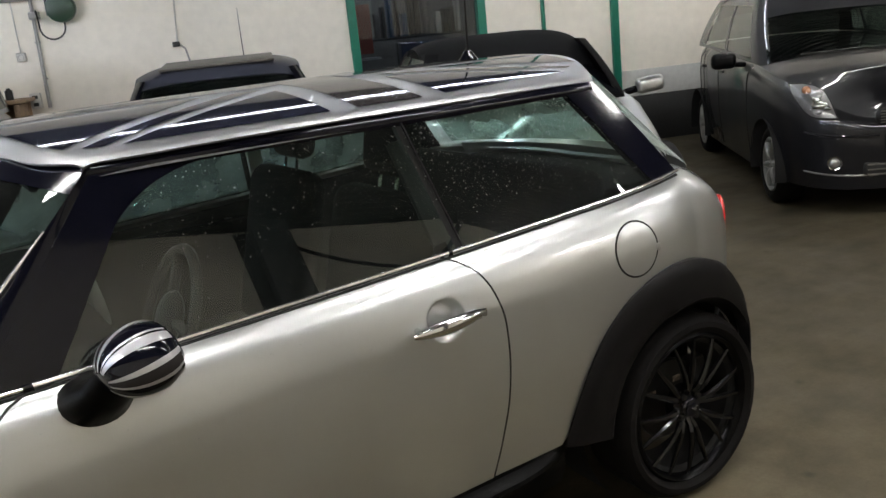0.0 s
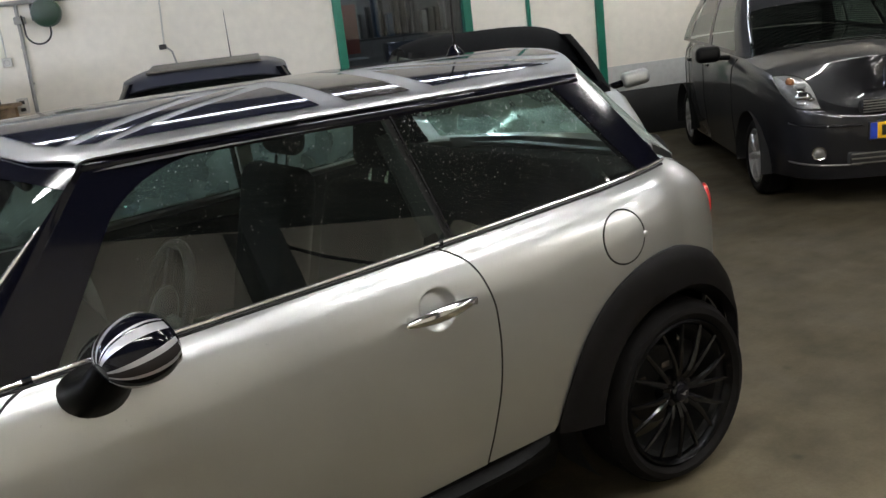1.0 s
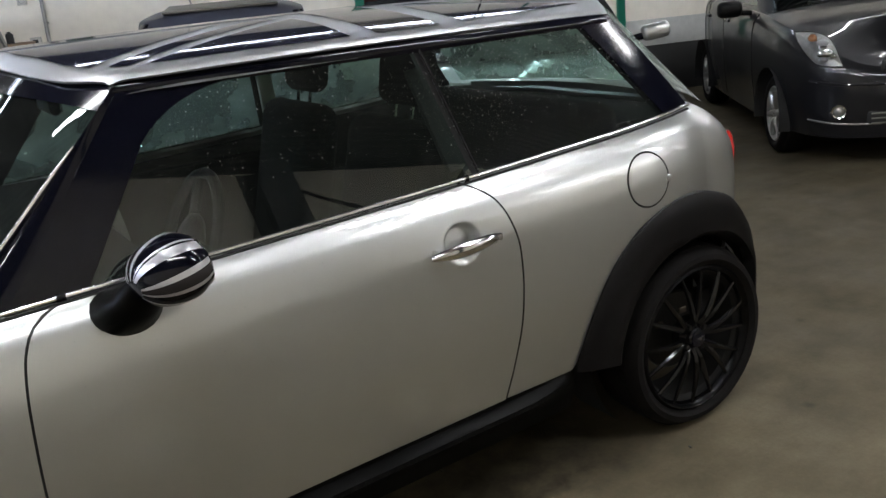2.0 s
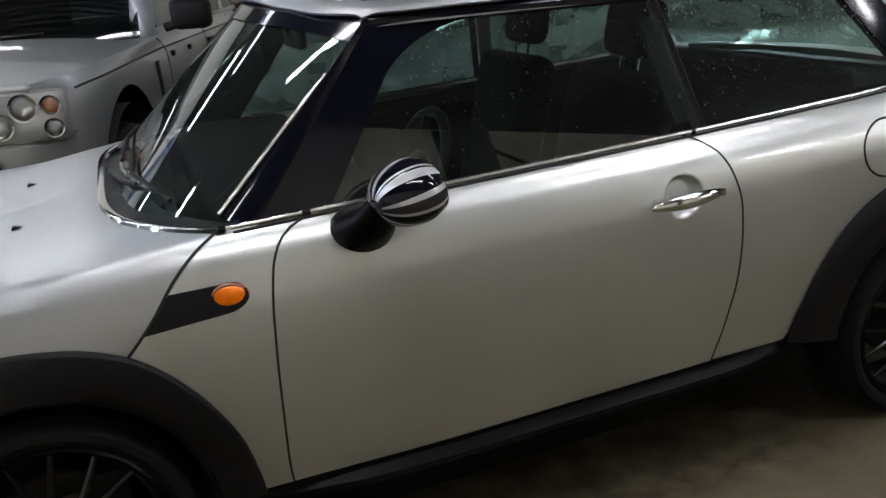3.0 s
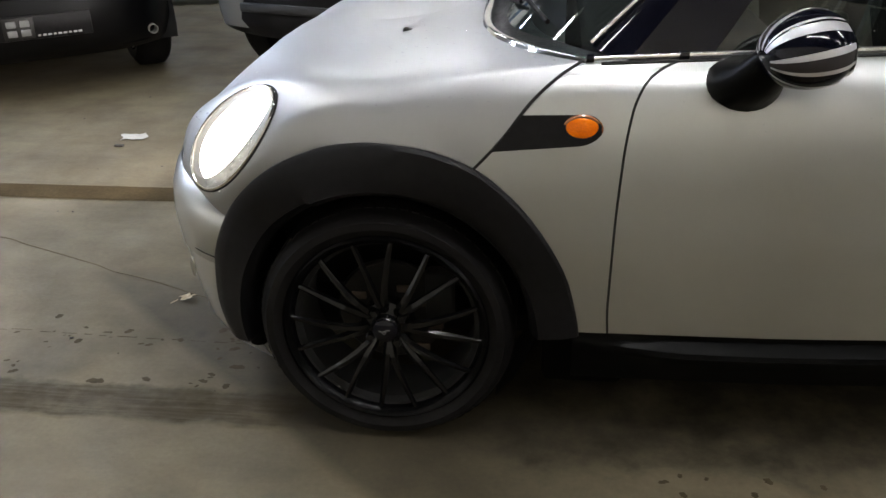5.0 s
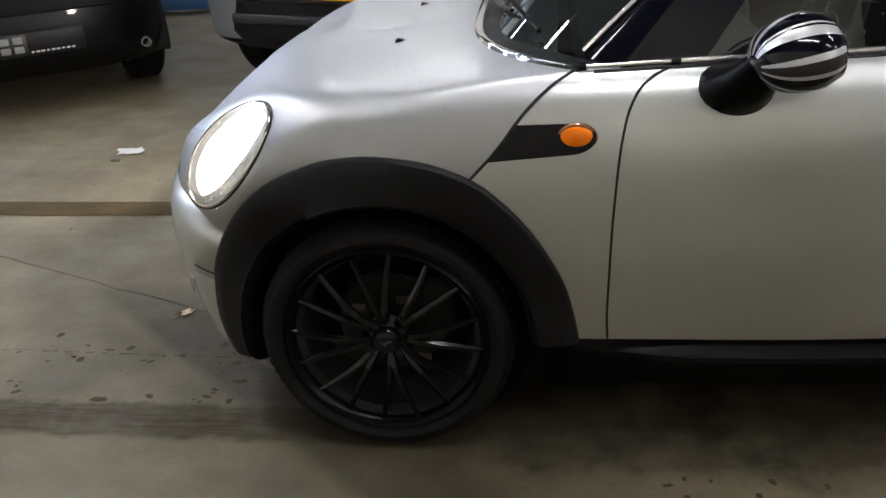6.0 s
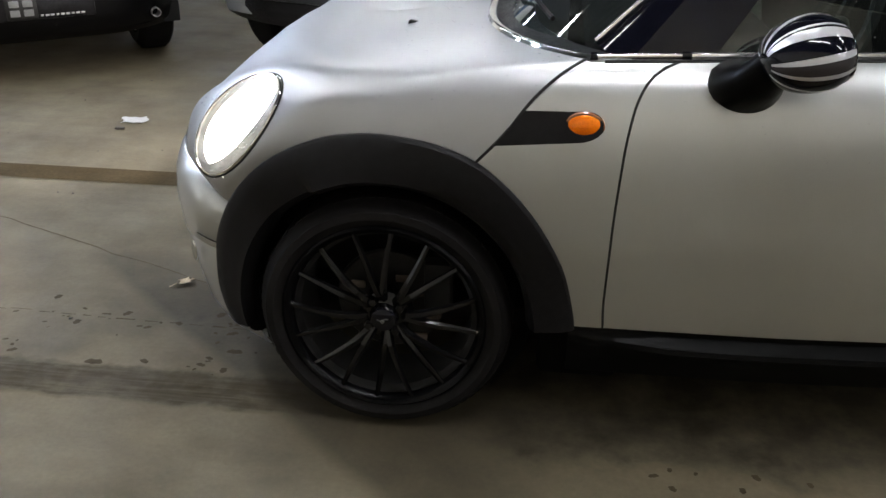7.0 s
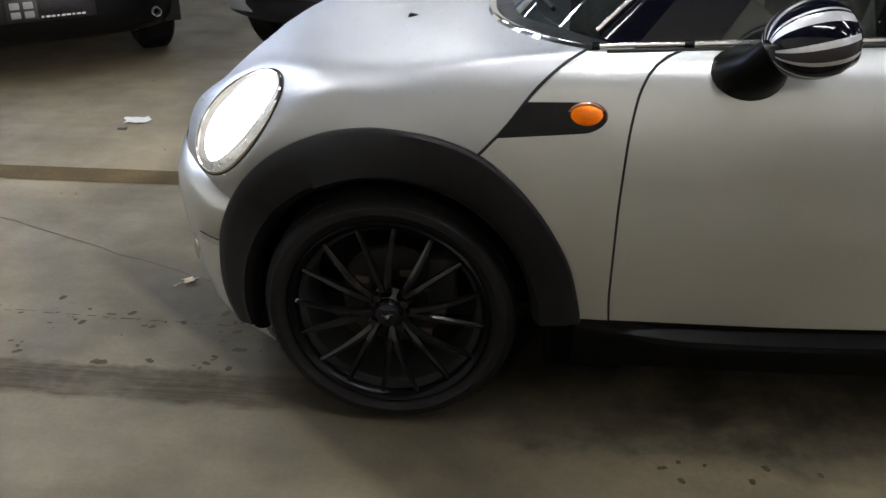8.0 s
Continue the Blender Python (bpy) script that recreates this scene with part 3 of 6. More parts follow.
# ---- wheels ----
def wheel(parent, x, y, side, r=0.308, lip=0.245, width=0.2, rim_mat=None, spokes=8, twin=True, half=0.0, disc=True):
    """A wheel whose outer face looks along side * y."""
    rim_mat = rim_mat or M_RIM
    w = part("wheel", lathe([(lip - 0.014, 0.022), (lip - 0.035, 0.04), (lip - 0.035, width - 0.02), (lip - 0.012, width)], 48), M_DARK if rim_mat is M_RIM else rim_mat, parent)
    w.location = (x, y, r)
    w.rotation_euler = (0, 0, 0 if side < 0 else math.pi)
    s = r - lip
    prof = [(lip - 0.004, 0.012), (lip + 0.006, 0.0), (lip + s * 0.35, -0.010), (lip + s * 0.62, -0.008), (r - 0.014, 0.008), (r - 0.003, 0.026), (r, 0.05),
            (r, width - 0.05), (r - 0.003, width - 0.026), (lip + s * 0.5, width + 0.01), (lip, width)]
    part("tyre", lathe(prof, 64), M_RUBBER, w, "black rubber tyre")
    # tread blocks round the shoulder
    bm = bmesh.new()
    for k in range(72):
        a = k * math.tau / 72
        box((0.017, 0.03, 0.006), (0, 0, 0), rot=Matrix.Translation((math.cos(a) * (r - 0.0035), 0.042, math.sin(a) * (r - 0.0035))) @ Matrix.Rotation(-a + math.pi / 2, 4, "Y"), bm=bm)
    part("tread", bm, M_RUBBER, w, smooth=False)
    lipbm = lathe([(lip - 0.022, 0.022), (lip - 0.016, 0.004), (lip - 0.004, -0.004), (lip + 0.003, 0.002), (lip + 0.003, 0.014)], 64)
    part("rim_lip", lipbm, M_LIP if rim_mat is M_RIM else rim_mat, w)
    part("barrel", lathe([(lip - 0.02, 0.02), (lip - 0.03, 0.05), (lip - 0.03, width - 0.02)], 48), M_DARK if rim_mat is M_RIM else rim_mat, w)
    part("hub", lathe([(0, 0.004), (0.028, 0.004), (0.034, 0.010), (0.036, 0.022), (0.062, 0.03), (0.066, 0.06), (0, 0.06)], 32), rim_mat, w)
    cap = part("hub_cap", lathe([(0, -0.004), (0.02, -0.003), (0.029, 0.001), (0.030, 0.006)], 28), M_GLOSS if rim_mat is M_RIM else rim_mat, w)
    emblem = box((0.011, 0.003, 0.0022), (-0.009, -0.005, 0.002), 0.001, rot=Matrix.Rotation(0.4, 4, "Y"))
    box((0.011, 0.003, 0.0022), (0.009, -0.005, 0.006), 0.001, bm=emblem)
    box((0.009, 0.004, 0.009), (0, -0.0055, 0.0), 0.004, bm=emblem)
    part("emblem", emblem, M_STEEL, w)
    for k in range(4):
        a = k * math.tau / 4 + 0.6
        part("wheel_bolt", moved(lathe([(0, 0.010), (0.009, 0.010), (0.011, 0.016), (0.011, 0.03)], 6), Matrix.Translation((0.047 * math.cos(a), 0, 0.047 * math.sin(a)))), M_DISC if rim_mat is M_RIM else M_DARK, w)
    for k in range(spokes):
        a0 = k * math.tau / spokes + half
        for sgn in ((-1, 1) if twin else (0,)):
            def P(t, sgn=sgn, a0=a0):
                rad = 0.045 + (lip - 0.062) * t
                off = sgn * (0.045 + 0.151 * t ** 0.55) * (8 / spokes)
                bow = 1 - math.exp(-t * 6)
                return Vector((rad * math.cos(a0 + off), 0.030 - 0.026 * bow + 0.008 * t * t, rad * math.sin(a0 + off)))
            wd = (0.0125, 0.0066) if twin else (0.03, 0.022)
            bm = tube([P(t / 8) for t in range(9)], [wd[0] + (wd[1] - wd[0]) * t / 8 for t in range(9)], 6 if twin else 8, squash=(1.0, 0.9))
            part("spoke", bm, rim_mat, w)
    if disc:
        d = part("brake_disc", lathe([(0.0, 0.105), (0.13, 0.105), (0.135, 0.11), (0.135, 0.12), (0.0, 0.12)], 40), M_DISC, w, "worn steel brake disc")
        for a, rr in ((1.09, 0.07), (0.27, 0.093), (-0.32, 0.116), (-0.92, 0.125), (2.68, 0.089)):
            part("disc_slot", box((0.036, 0.006, 0.020), (rr * math.cos(a), 0.101, rr * math.sin(a)), 0.004), M_SLOT, w, "rust-brown wheel hub slot")
        part("caliper", box((0.07, 0.05, 0.13), (0.12, 0.11, 0.05), 0.012), M_DARK, w)
    return w


# ---- the silver hatchback: surfaces ----
W = curve([(-0.2, 0.802), (0, 0.832), (0.25, 0.84), (2.2, 0.84), (2.42, 0.822), (2.54, 0.79), (2.64, 0.755), (2.75, 0.71)])
BELT = curve([(-0.2, 0.872), (-0.1, 0.885), (0, 0.896), (0.1, 0.906), (0.2, 0.916), (0.3, 0.926), (0.443, 0.937), (1.0, 0.961), (1.67, 0.993), (2.1, 1.018), (2.62, 1.048), (2.8, 1.05)])
INSET = curve([(0, 0.092), (0.012, 0.069), (0.028, 0.051), (0.055, 0.033), (0.10, 0.0155), (0.16, 0.0045), (0.26, 0.0), (0.36, 0.0), (0.5, 0.012), (0.65, 0.034), (0.8, 0.06)])
SHUT = curve([(0.55, 0.06), (0.64, 0.13), (0.716, 0.2), (0.792, 0.269), (0.864, 0.326), (0.913, 0.383), (0.943, 0.443)])
DOOR_F = curve([(0.30, 0.521), (0.408, 0.514), (0.563, 0.515), (0.759, 0.524), (0.85, 0.537), (0.90, 0.558), (0.925, 0.585), (0.945, 0.64)])
DOOR_R = curve([(0.30, 1.672), (0.361, 1.688), (0.461, 1.715), (0.59, 1.742), (0.72, 1.754), (0.80, 1.752), (0.88, 1.733), (0.94, 1.703), (0.975, 1.66), (0.994, 1.62)])
SILL = curve([(0.4, 0.327), (0.83, 0.330), (1.3, 0.347), (1.69, 0.362), (2.0, 0.378)])
ARCH_F = [(0.452, 0.325), (0.45, 0.343), (0.423, 0.462), (0.370, 0.57), (0.292, 0.668), (0.207, 0.733), (0.094, 0.768), (-0.005, 0.776), (-0.09, 0.766), (-0.175, 0.739),
          (-0.250, 0.700), (-0.328, 0.632), (-0.390, 0.545), (-0.430, 0.44), (-0.437, 0.345), (-0.425, 0.28), (-0.40, 0.235)]
ARCH_R = [(1.948, 0.36), (1.955, 0.40), (2.01, 0.545), (2.06, 0.635), (2.13, 0.708), (2.21, 0.762), (2.31, 0.797), (2.40, 0.808), (2.465, 0.806), (2.545, 0.787), (2.611, 0.755), (2.675, 0.69), (2.725, 0.617), (2.752, 0.53), (2.762, 0.443), (2.762, 0.36)]
FLARE_R = curve([(2.3, -0.846), (2.465, -0.842), (2.545, -0.838), (2.611, -0.833), (2.675, -0.823), (2.725, -0.813), (2.77, -0.80)])


def side_y(x, z):
    """The y of the near flank at (x, z)."""
    return -(W(x) - INSET(BELT(x) - z))


def pane_y(x, z):
    """The y of the near side glass at (x, z)."""
    lean = 0.36 + 0.16 * min(max((x - 1.7) / 0.9, 0), 1)
    return -(W(x) - 0.094 - lean * (z - BELT(x)) - 0.05 * max(z - BELT(x), 0) ** 2)


NOSE = [(-0.635, 0.0, 0.70, -0.10), (-0.632, -0.2, 0.705, -0.095), (-0.608, -0.40, 0.725, -0.08), (-0.56, -0.555, 0.76, -0.06), (-0.482, -0.668, 0.802, -0.03), (-0.358, -0.751, 0.838, -0.005), (-0.2, -0.802, 0.854, 0.02)]
NX, NY, NB, NQ = [curve([(i / 6, n[j]) for i, n in enumerate(NOSE)]) for j in range(4)]
HOOD = curve([(-0.1, 0.876), (0, 0.890), (0.19, 0.936), (0.45, 0.95)])
SOFT_TOP = curve([(0, 0.16), (0.006, 0.122), (0.015, 0.087), (0.030, 0.056), (0.052, 0.031), (0.088, 0.012), (0.13, 0.002), (0.16, 0.0), (0.36, 0.0), (0.5, 0.012)])
SEAM = curve([(-0.64, 0.640), (-0.52, 0.628), (-0.46, 0.604), (-0.40, 0.568), (-0.36, 0.552)])


def cowl_x(y):
    return 0.19 + 0.253 * (min(abs(y), 0.75) / 0.75) ** 4.5


def lamp_frame(sg=-1):
    n = Vector((-0.50, sg * 0.60, 0.62)).normalized()
    u = (Vector((0, 0, 1)) - n * n.z).normalized()
    w = u.cross(n)
    a = radians(-7) * sg
    u, w = u * math.cos(a) + w * math.sin(a), w * math.cos(a) - u * math.sin(a)
    return Matrix(((w.x, u.x, n.x, -0.361), (w.y, u.y, n.y, sg * 0.690), (w.z, u.z, n.z, 0.740), (0, 0, 0, 1)))


LAMP = lamp_frame() @ Matrix.Translation((0.0155, -0.0007, 0)) @ Matrix.Rotation(-0.5174, 4, "Z")
LAMP_IN = LAMP.inverted()
LAMP_A, LAMP_B = 0.1582, 0.0959
LAMP_REACH = 4.6
HOLD = 6e-5


def lamp_bend(x, y):
    """The lamp's face curves with the wing."""
    c, n = math.cos(-0.125), math.sin(-0.125)
    p, q = -0.0071 + x * c - y * n, -0.004 + x * n + y * c
    return 0.0266 - 0.1298 * p + 0.1177 * q - 1.14 * p * p + 1.22 * p * q - 0.98 * q * q


def bonnet_smooth(nu, nv):
    """The bonnet, faired into the lamp's face and then pressed into a well under it."""
    P = np.array([[tuple(bonnet(i / nu, j / nv)) for j in range(nv + 1)] for i in range(nu + 1)])
    M = np.array(LAMP_IN)
    Q = P @ M[:3, :3].T + M[:3, 3]
    R = np.where(abs(Q[..., 2]) < 0.2, np.hypot(Q[..., 0] / LAMP_B, Q[..., 1] / LAMP_A), 7.0)
    face = lamp_bend(Q[..., 0], Q[..., 1]) - 0.003
    Q[..., 2] = np.where(R < 1.03, face, Q[..., 2])
    free = (R > 1.03).astype(float)
    free[:3], free[-3:], free[:, :1], free[:, -3:] = 0, 0, 0, 0
    free = free[:, :, None]
    hold = np.clip((R - 1.6) / (LAMP_REACH - 1.6), 0, 1)
    hold = (HOLD * hold * hold * (3 - 2 * hold))[:, :, None]

    def lap(A):
        B = np.zeros_like(A)
        B[1:-1, 1:-1] = (A[2:, 1:-1] + A[:-2, 1:-1] + A[1:-1, 2:] + A[1:-1, :-2]) / 4 - A[1:-1, 1:-1]
        return B

    def lap_t(A):
        C = A.copy()
        C[0], C[-1], C[:, 0], C[:, -1] = 0, 0, 0, 0
        B = -C
        B[2:] += C[1:-1] / 4
        B[:-2] += C[1:-1] / 4
        B[:, 2:] += C[:, 1:-1] / 4
        B[:, :-2] += C[:, 1:-1] / 4
        return B
    # thin-plate fill from the lamp's face into the body, which holds more with distance; by conjugate gradients
    res = -free * lap_t(lap(Q))
    step = res.copy()
    rr = (res * res).sum()
    for _ in range(1500):
        w = free * (lap_t(lap(step)) + hold * step)
        k = rr / max((step * w).sum(), 1e-30)
        Q = Q + k * step
        res = res - k * w
        r2 = (res * res).sum()
        if r2 < 1e-16:
            break
        step, rr = res + step * (r2 / rr), r2
    Q[..., 2] = np.where(R < 0.965, Q[..., 2] - 0.07, Q[..., 2])
    B = np.array(LAMP)
    P = Q @ B[:3, :3].T + B[:3, 3]
    return lambda u, v: tuple(float(c) for c in P[round(u * nu), round(v * nv)])


BONNET_FOOT = curve([(-0.64, 0.636), (-0.52, 0.624), (-0.46, 0.600), (-0.40, 0.564), (-0.36, 0.556), (-0.32, 0.60), (-0.25, 0.675), (-0.17, 0.72), (-0.1, 0.745), (0, 0.75), (0.1, 0.74), (0.2, 0.70)])


def bonnet(u, v):
    """The clamshell bonnet, near half: u from the nose to the cowl, v from the flank's foot to the middle line."""
    k = 0.46
    low = 0.60
    if u >= k:
        low = BONNET_FOOT(-0.2 + 0.4 * (u - k) / (1 - k))
    else:
        low = BONNET_FOOT(NX(u / k))
    if u < k:
        t = u / k
        px, py, zb, qx = NX(t), NY(t), NB(t), NQ(t)
        soft = min(1, max(0, (t - 0.25) / 0.6))
        soft = soft * soft * (3 - 2 * soft)
    else:
        t = (u - k) / (1 - k)
        qx = 0.02
        px, py, zb = -0.2, -0.802, 0.854
        soft = (1 - t) ** 3

    def inset(d, share):
        return INSET(d) * (1 - share) + SOFT_TOP(d) * share
    way = Vector((qx - px, -py, 0)).normalized()
    if v <= 0.5:
        f = v / 0.5
        f = 1 - (1 - f) ** 2.0
        if u < k:
            z = low + (zb - low) * f
            p = Vector((px, py, 0)) + way * inset(zb - z, soft)
            return (p.x, p.y, z)
        xe = SHUT(0.70 + (0.943 - 0.70) * f)
        x = -0.2 + (xe + 0.2) * t
        z0 = low + (0.854 - low) * f
        a0 = Vector((-0.2, -0.802, 0)) + way * inset(0.854 - z0, 1.0)
        zb = BELT(x) - 0.018 * soft
        z = low + (zb - low) * f
        y = -(W(x) - inset(zb - z, soft))
        bl = min(1, t / 0.35)
        bl = bl * bl * (3 - 2 * bl)
        return (x + (a0.x + 0.2) * (1 - t), y * bl + a0.y * (1 - bl), z)
    a = (v - 0.5) / 0.5
    a = a ** 1.35
    p0 = Vector((px, py, 0)) + way * (inset(0, soft) if u < k else 0.16)
    if u < k:
        x, y = p0.x + (qx - p0.x) * a, p0.y * (1 - a)
        return (x, y, zb + (HOOD(qx) - zb) * (1 - (1 - a) ** (2.2 + 1.8 * (1 - u / k))))
    xs, ys = p0.x + (qx - p0.x) * a, p0.y * (1 - a)
    xe0 = SHUT(0.943)
    ye = -(W(xe0) - 0.092) * (1 - a)
    xe = cowl_x(ye)
    x = xs + (xe - xs) * t
    y = ys + (ye - ys) * (1 - (1 - t) ** 1.5)
    xb = p0.x + (xe0 - p0.x) * t
    zb = BELT(xb) - 0.018 * soft if t > 0 else 0.854
    qxx = 0.02 + (0.19 - 0.02) * t
    return (x, y, zb + (HOOD(qxx) - zb) * (1 - (1 - a) ** 2.2))


def roof_half(x):
    return 0.622 - 0.06 * max(0, (x - 1.6) / 0.95) ** 1.6 - 0.05 * max(0, (1.05 - x) / 0.4) ** 2


ROOF_Z = curve([(0, 0.0), (0.25, -0.004), (0.45, -0.0125), (0.65, -0.0255), (0.80, -0.039), (0.90, -0.0505), (0.955, -0.058), (0.985, -0.065), (1.0, -0.075)])


def roof_front(y):
    return 0.665 + 0.36 * y * y


def roof_rear(y):
    return 2.60 - 0.75 * y * y


def roof_z(x, q):
    """Height of the roof at x, q the share of the half width."""
    f = (x - 1.45) / 1.1
    return 1.440 - (0.022 if f < 0 else 0.009) * f * f - 0.006 * max(0, f) ** 3 + ROOF_Z(min(1, abs(q)))


def roof_point(x, y, lift=0.0):
    return (x, y, roof_z(x, y / roof_half(x)) + lift)


def sheet(cs, fy, nu, nv):
    """A four-cornered sheet in (x, z), laid on the surface fy."""
    (a, b, c, d) = cs

    def f(u, v):
        x = (a[0] * (1 - u) + d[0] * u) * (1 - v) + (b[0] * (1 - u) + c[0] * u) * v
        z = (a[1] * (1 - u) + d[1] * u) * (1 - v) + (b[1] * (1 - u) + c[1] * u) * v
        return (x, fy(x, z), z)
    return face_out(grid(f, nu, nv), (0, -1, 0))


def both(name, bm, material, parent, label="", depth=0.0):
    """The part on the near side and its twin across the car."""
    if depth:
        thick(bm, depth)
    far = mirrored(bm)
    a = part(name, bm, material, parent, label)
    return a, part(name, far, material, parent, label)


def arch_band(outline, centre, r_in, parent):
    """Black wheel arch cladding between an outline and the opening."""
    n = 56
    xs = curve([(i / (len(outline) - 1), p[0]) for i, p in enumerate(outline)])
    zs = curve([(i / (len(outline) - 1), p[1]) for i, p in enumerate(outline)])

    def f(u, v):
        ox, oz = xs(u), zs(u)
        d = Vector((ox - centre[0], oz - centre[1]))
        rad = min(r_in, d.length - 0.014)
        d.normalize()
        ix, iz = centre[0] + d.x * rad, centre[1] + d.y * rad
        ys = side_y(min(max(ox, -0.2), 2.7), max(oz, 0.35))
        if ox < -0.2:
            ys = -(0.802 - 0.30 * (-0.2 - ox) - 0.5 * (-0.2 - ox) ** 2) + 0.002 - 0.020 * min(1, (-0.2 - ox) / 0.08)
        yi = -0.842
        if ox > 2.3:
            ys = FLARE_R(ox) + 0.016
            yi = FLARE_R(ox) - 0.002
        if ox < -0.2:
            yi = min(-0.79, max(-0.842, ys - 0.02))
        rows = [(0.0, ys + 0.012), (0.0, ys - 0.008), (0.05, ys - 0.016), (0.30, ys * 0.7 + yi * 0.3 - 0.018), (0.62, ys * 0.35 + yi * 0.65 - 0.012), (0.80, yi - 0.004), (0.9, yi + 0.012), (1.0, yi + 0.05), (1.02, -0.62 if ox < 2.6 else yi + 0.07)]
        k = round(v * 8)
        s, y = rows[k]
        return (ox + (ix - ox) * s, y, oz + (iz - oz) * s)
    return face_out(grid(f, n, 8), (0, -1, 0))


def strip_along(pts, w, h, parent=None, up=(0, 0, 1)):
    return tube(pts, 1.0, 8, squash=(h, w))


def hero_car():
    car = thing("hatchback_car", "silver three-door hatchback with flag roof and lit headlights", "car")
    # bonnet
    near = face_out(grid(bonnet_smooth(190, 130), 190, 130), (0, -0.3, 1))
    bm = near.copy()
    far = mirrored(near)
    me = bpy.data.meshes.new("tmp")
    far.to_mesh(me)
    bm.from_mesh(me)
    bpy.data.meshes.remove(me)
    far.free()
    near.free()
    bmesh.ops.remove_doubles(bm, verts=bm.verts, dist=0.0008)
    part("bonnet", bm, M_SILVERW, car, "silver metallic clamshell bonnet with water drops")
    # front bumper
    BZ = [(0.12, 0.10), (0.16, 0.05), (0.22, 0.018), (0.30, 0.0), (0.38, -0.012), (0.40, -0.006), (0.405, -0.006), (0.42, -0.024), (0.50, -0.034), (0.55, -0.028), (0.58, -0.012), (0.597, 0.008), (0.606, 0.04)]
    BE = curve([(0.12, -0.34), (0.24, -0.39), (0.30, -0.41), (0.4, -0.405), (0.5, -0.378), (0.6, -0.312)])

    def bumper(u, v):
        z, ins = BZ[round(v * 12)]
        xe = BE(z)
        # walk along the nose contour until its x reaches the arch
        lo, hi = 0.0, 1.0
        for _ in range(16):
            mid = (lo + hi) / 2
            if NX(mid) < xe:
                lo = mid
            else:
                hi = mid
        s = abs(2 * u - 1) * lo
        x, y = NX(s), NY(s)
        w = Vector((-x - 0.05, -y, 0)).normalized()
        p = Vector((x, y, 0)) + w * (ins + (0.03 - ins * 0.5) * abs(2 * u - 1) ** 10)
        z += (SEAM(x) - 0.606) * max(0, (z - 0.42) / 0.186)
        return (p.x, p.y if u < 0.5 else -p.y, z)
    part("front_bumper", face_out(grid(bumper, 60, 12), (-1, 0, 0)), M_SILVER, car, "silver front bumper")
    seam = []
    for k in range(61):
        sg, q = (-1, 1 - k / 30) if k <= 30 else (1, k / 30 - 1)
        q *= 0.82
        x, y = NX(q), NY(q)
        w = Vector((-x - 0.05, -y, 0)).normalized()
        seam.append((x + w.x * 0.007, (y + w.y * 0.007) * -sg, SEAM(x) - 0.0025))
    part("bumper_joint", tube(seam, 0.0022, 6), M_DARK, car)
    groove = []
    for k in range(61):
        sg, q = (-1, 1 - k / 30) if k <= 30 else (1, k / 30 - 1)
        x, y = NX(q * 0.80), NY(q * 0.80)
        w = Vector((-x - 0.05, -y, 0)).normalized()
        groove.append((x - w.x * 0.0185, (y - w.y * 0.0185) * -sg, 0.428 + 0.02 * q * q))
    part("bumper_groove", tube(groove, 0.0018, 6), M_DARK, car)
    # front wings, doors, rear quarters
    AX = curve(sorted((p[1], p[0]) for p in ARCH_F[:8]))

    def wing(u, v):
        z = 0.327 + (0.9445 - 0.327) * v
        xl = SHUT(z) + 0.005 if z > 0.735 else min(AX(z) - 0.03, 0.42)
        if 0.69 < z <= 0.735:
            xl = max(xl, SHUT(z) + 0.005)
        xr = DOOR_F(z) - 0.0045
        x = xl + (xr - xl) * u
        zz = min(z, BELT(x))
        return (x, side_y(x, zz), zz)
    both("front_wing", face_out(grid(wing, 14, 60), (0, -1, 0)), M_SILVER, car, depth=-0.012)

    def door(u, v):
        z0 = SILL(1.1)
        z = z0 + (0.994 - z0) * v
        xl, xr = DOOR_F(min(z, 0.945)), DOOR_R(z)
        x = xl + (xr - xl) * u
        zt = BELT(x)
        zz = SILL(x) + (zt - SILL(x)) * (z - z0) / (0.994 - z0)
        xl, xr = DOOR_F(min(zz, 0.945)), DOOR_R(min(zz, 0.994))
        x = xl + (xr - xl) * u
        r = math.hypot((x - 1.578) / 0.056, (zz - 0.855) / 0.053)
        k = min(1, max(0, (1.04 - r) / 0.42))
        dish = 0.034 * k * k * (3 - 2 * k)
        return (x, side_y(x, zz) + dish, zz)
    d_near, d_far = both("door", face_out(grid(door, 280, 150), (0, -1, 0)), M_SILVER, car, depth=-0.012)

    def quarter(u, v):
        k = 0.75
        AZ = curve([(1.6, 0.362), (1.945, 0.37)] + [(p[0], p[1] - 0.02) for p in ARCH_R[1:15]] + [(2.83, 0.36)])
        if u < k:
            c = u / k
            x0 = 1.735 + (2.54 - 1.735) * c
            zl, zb = AZ(x0), BELT(x0)
            z = zl + (zb - zl) * v
            x = x0 + (DOOR_R(min(z, 0.994)) + 0.0045 - 1.735) * (1 - c) ** 4
            z = min(z, BELT(x))
            return (x, side_y(x, z), z)
        c = (u - k) / (1 - k)
        a = c * math.pi / 2
        zl, zb = 0.36 + 0.40 * (1 - min(1, c / 0.52)), 1.044 - 0.02 * c
        z = zl + (zb - zl) * v
        ins = INSET(zb - z) * (1 + 1.2 * min(1, c * 2.2))
        y = -(0.79 - ins) * math.cos(a) ** 0.62
        x = 2.54 + (0.45 - ins * 1.1 * min(1, c * 3)) * math.sin(a) ** 1.15
        return (x, y, z)
    both("rear_quarter", face_out(grid(quarter, 76, 44), (0, -1, 0)), M_SILVER, car, "silver rear quarter panel", depth=-0.012)
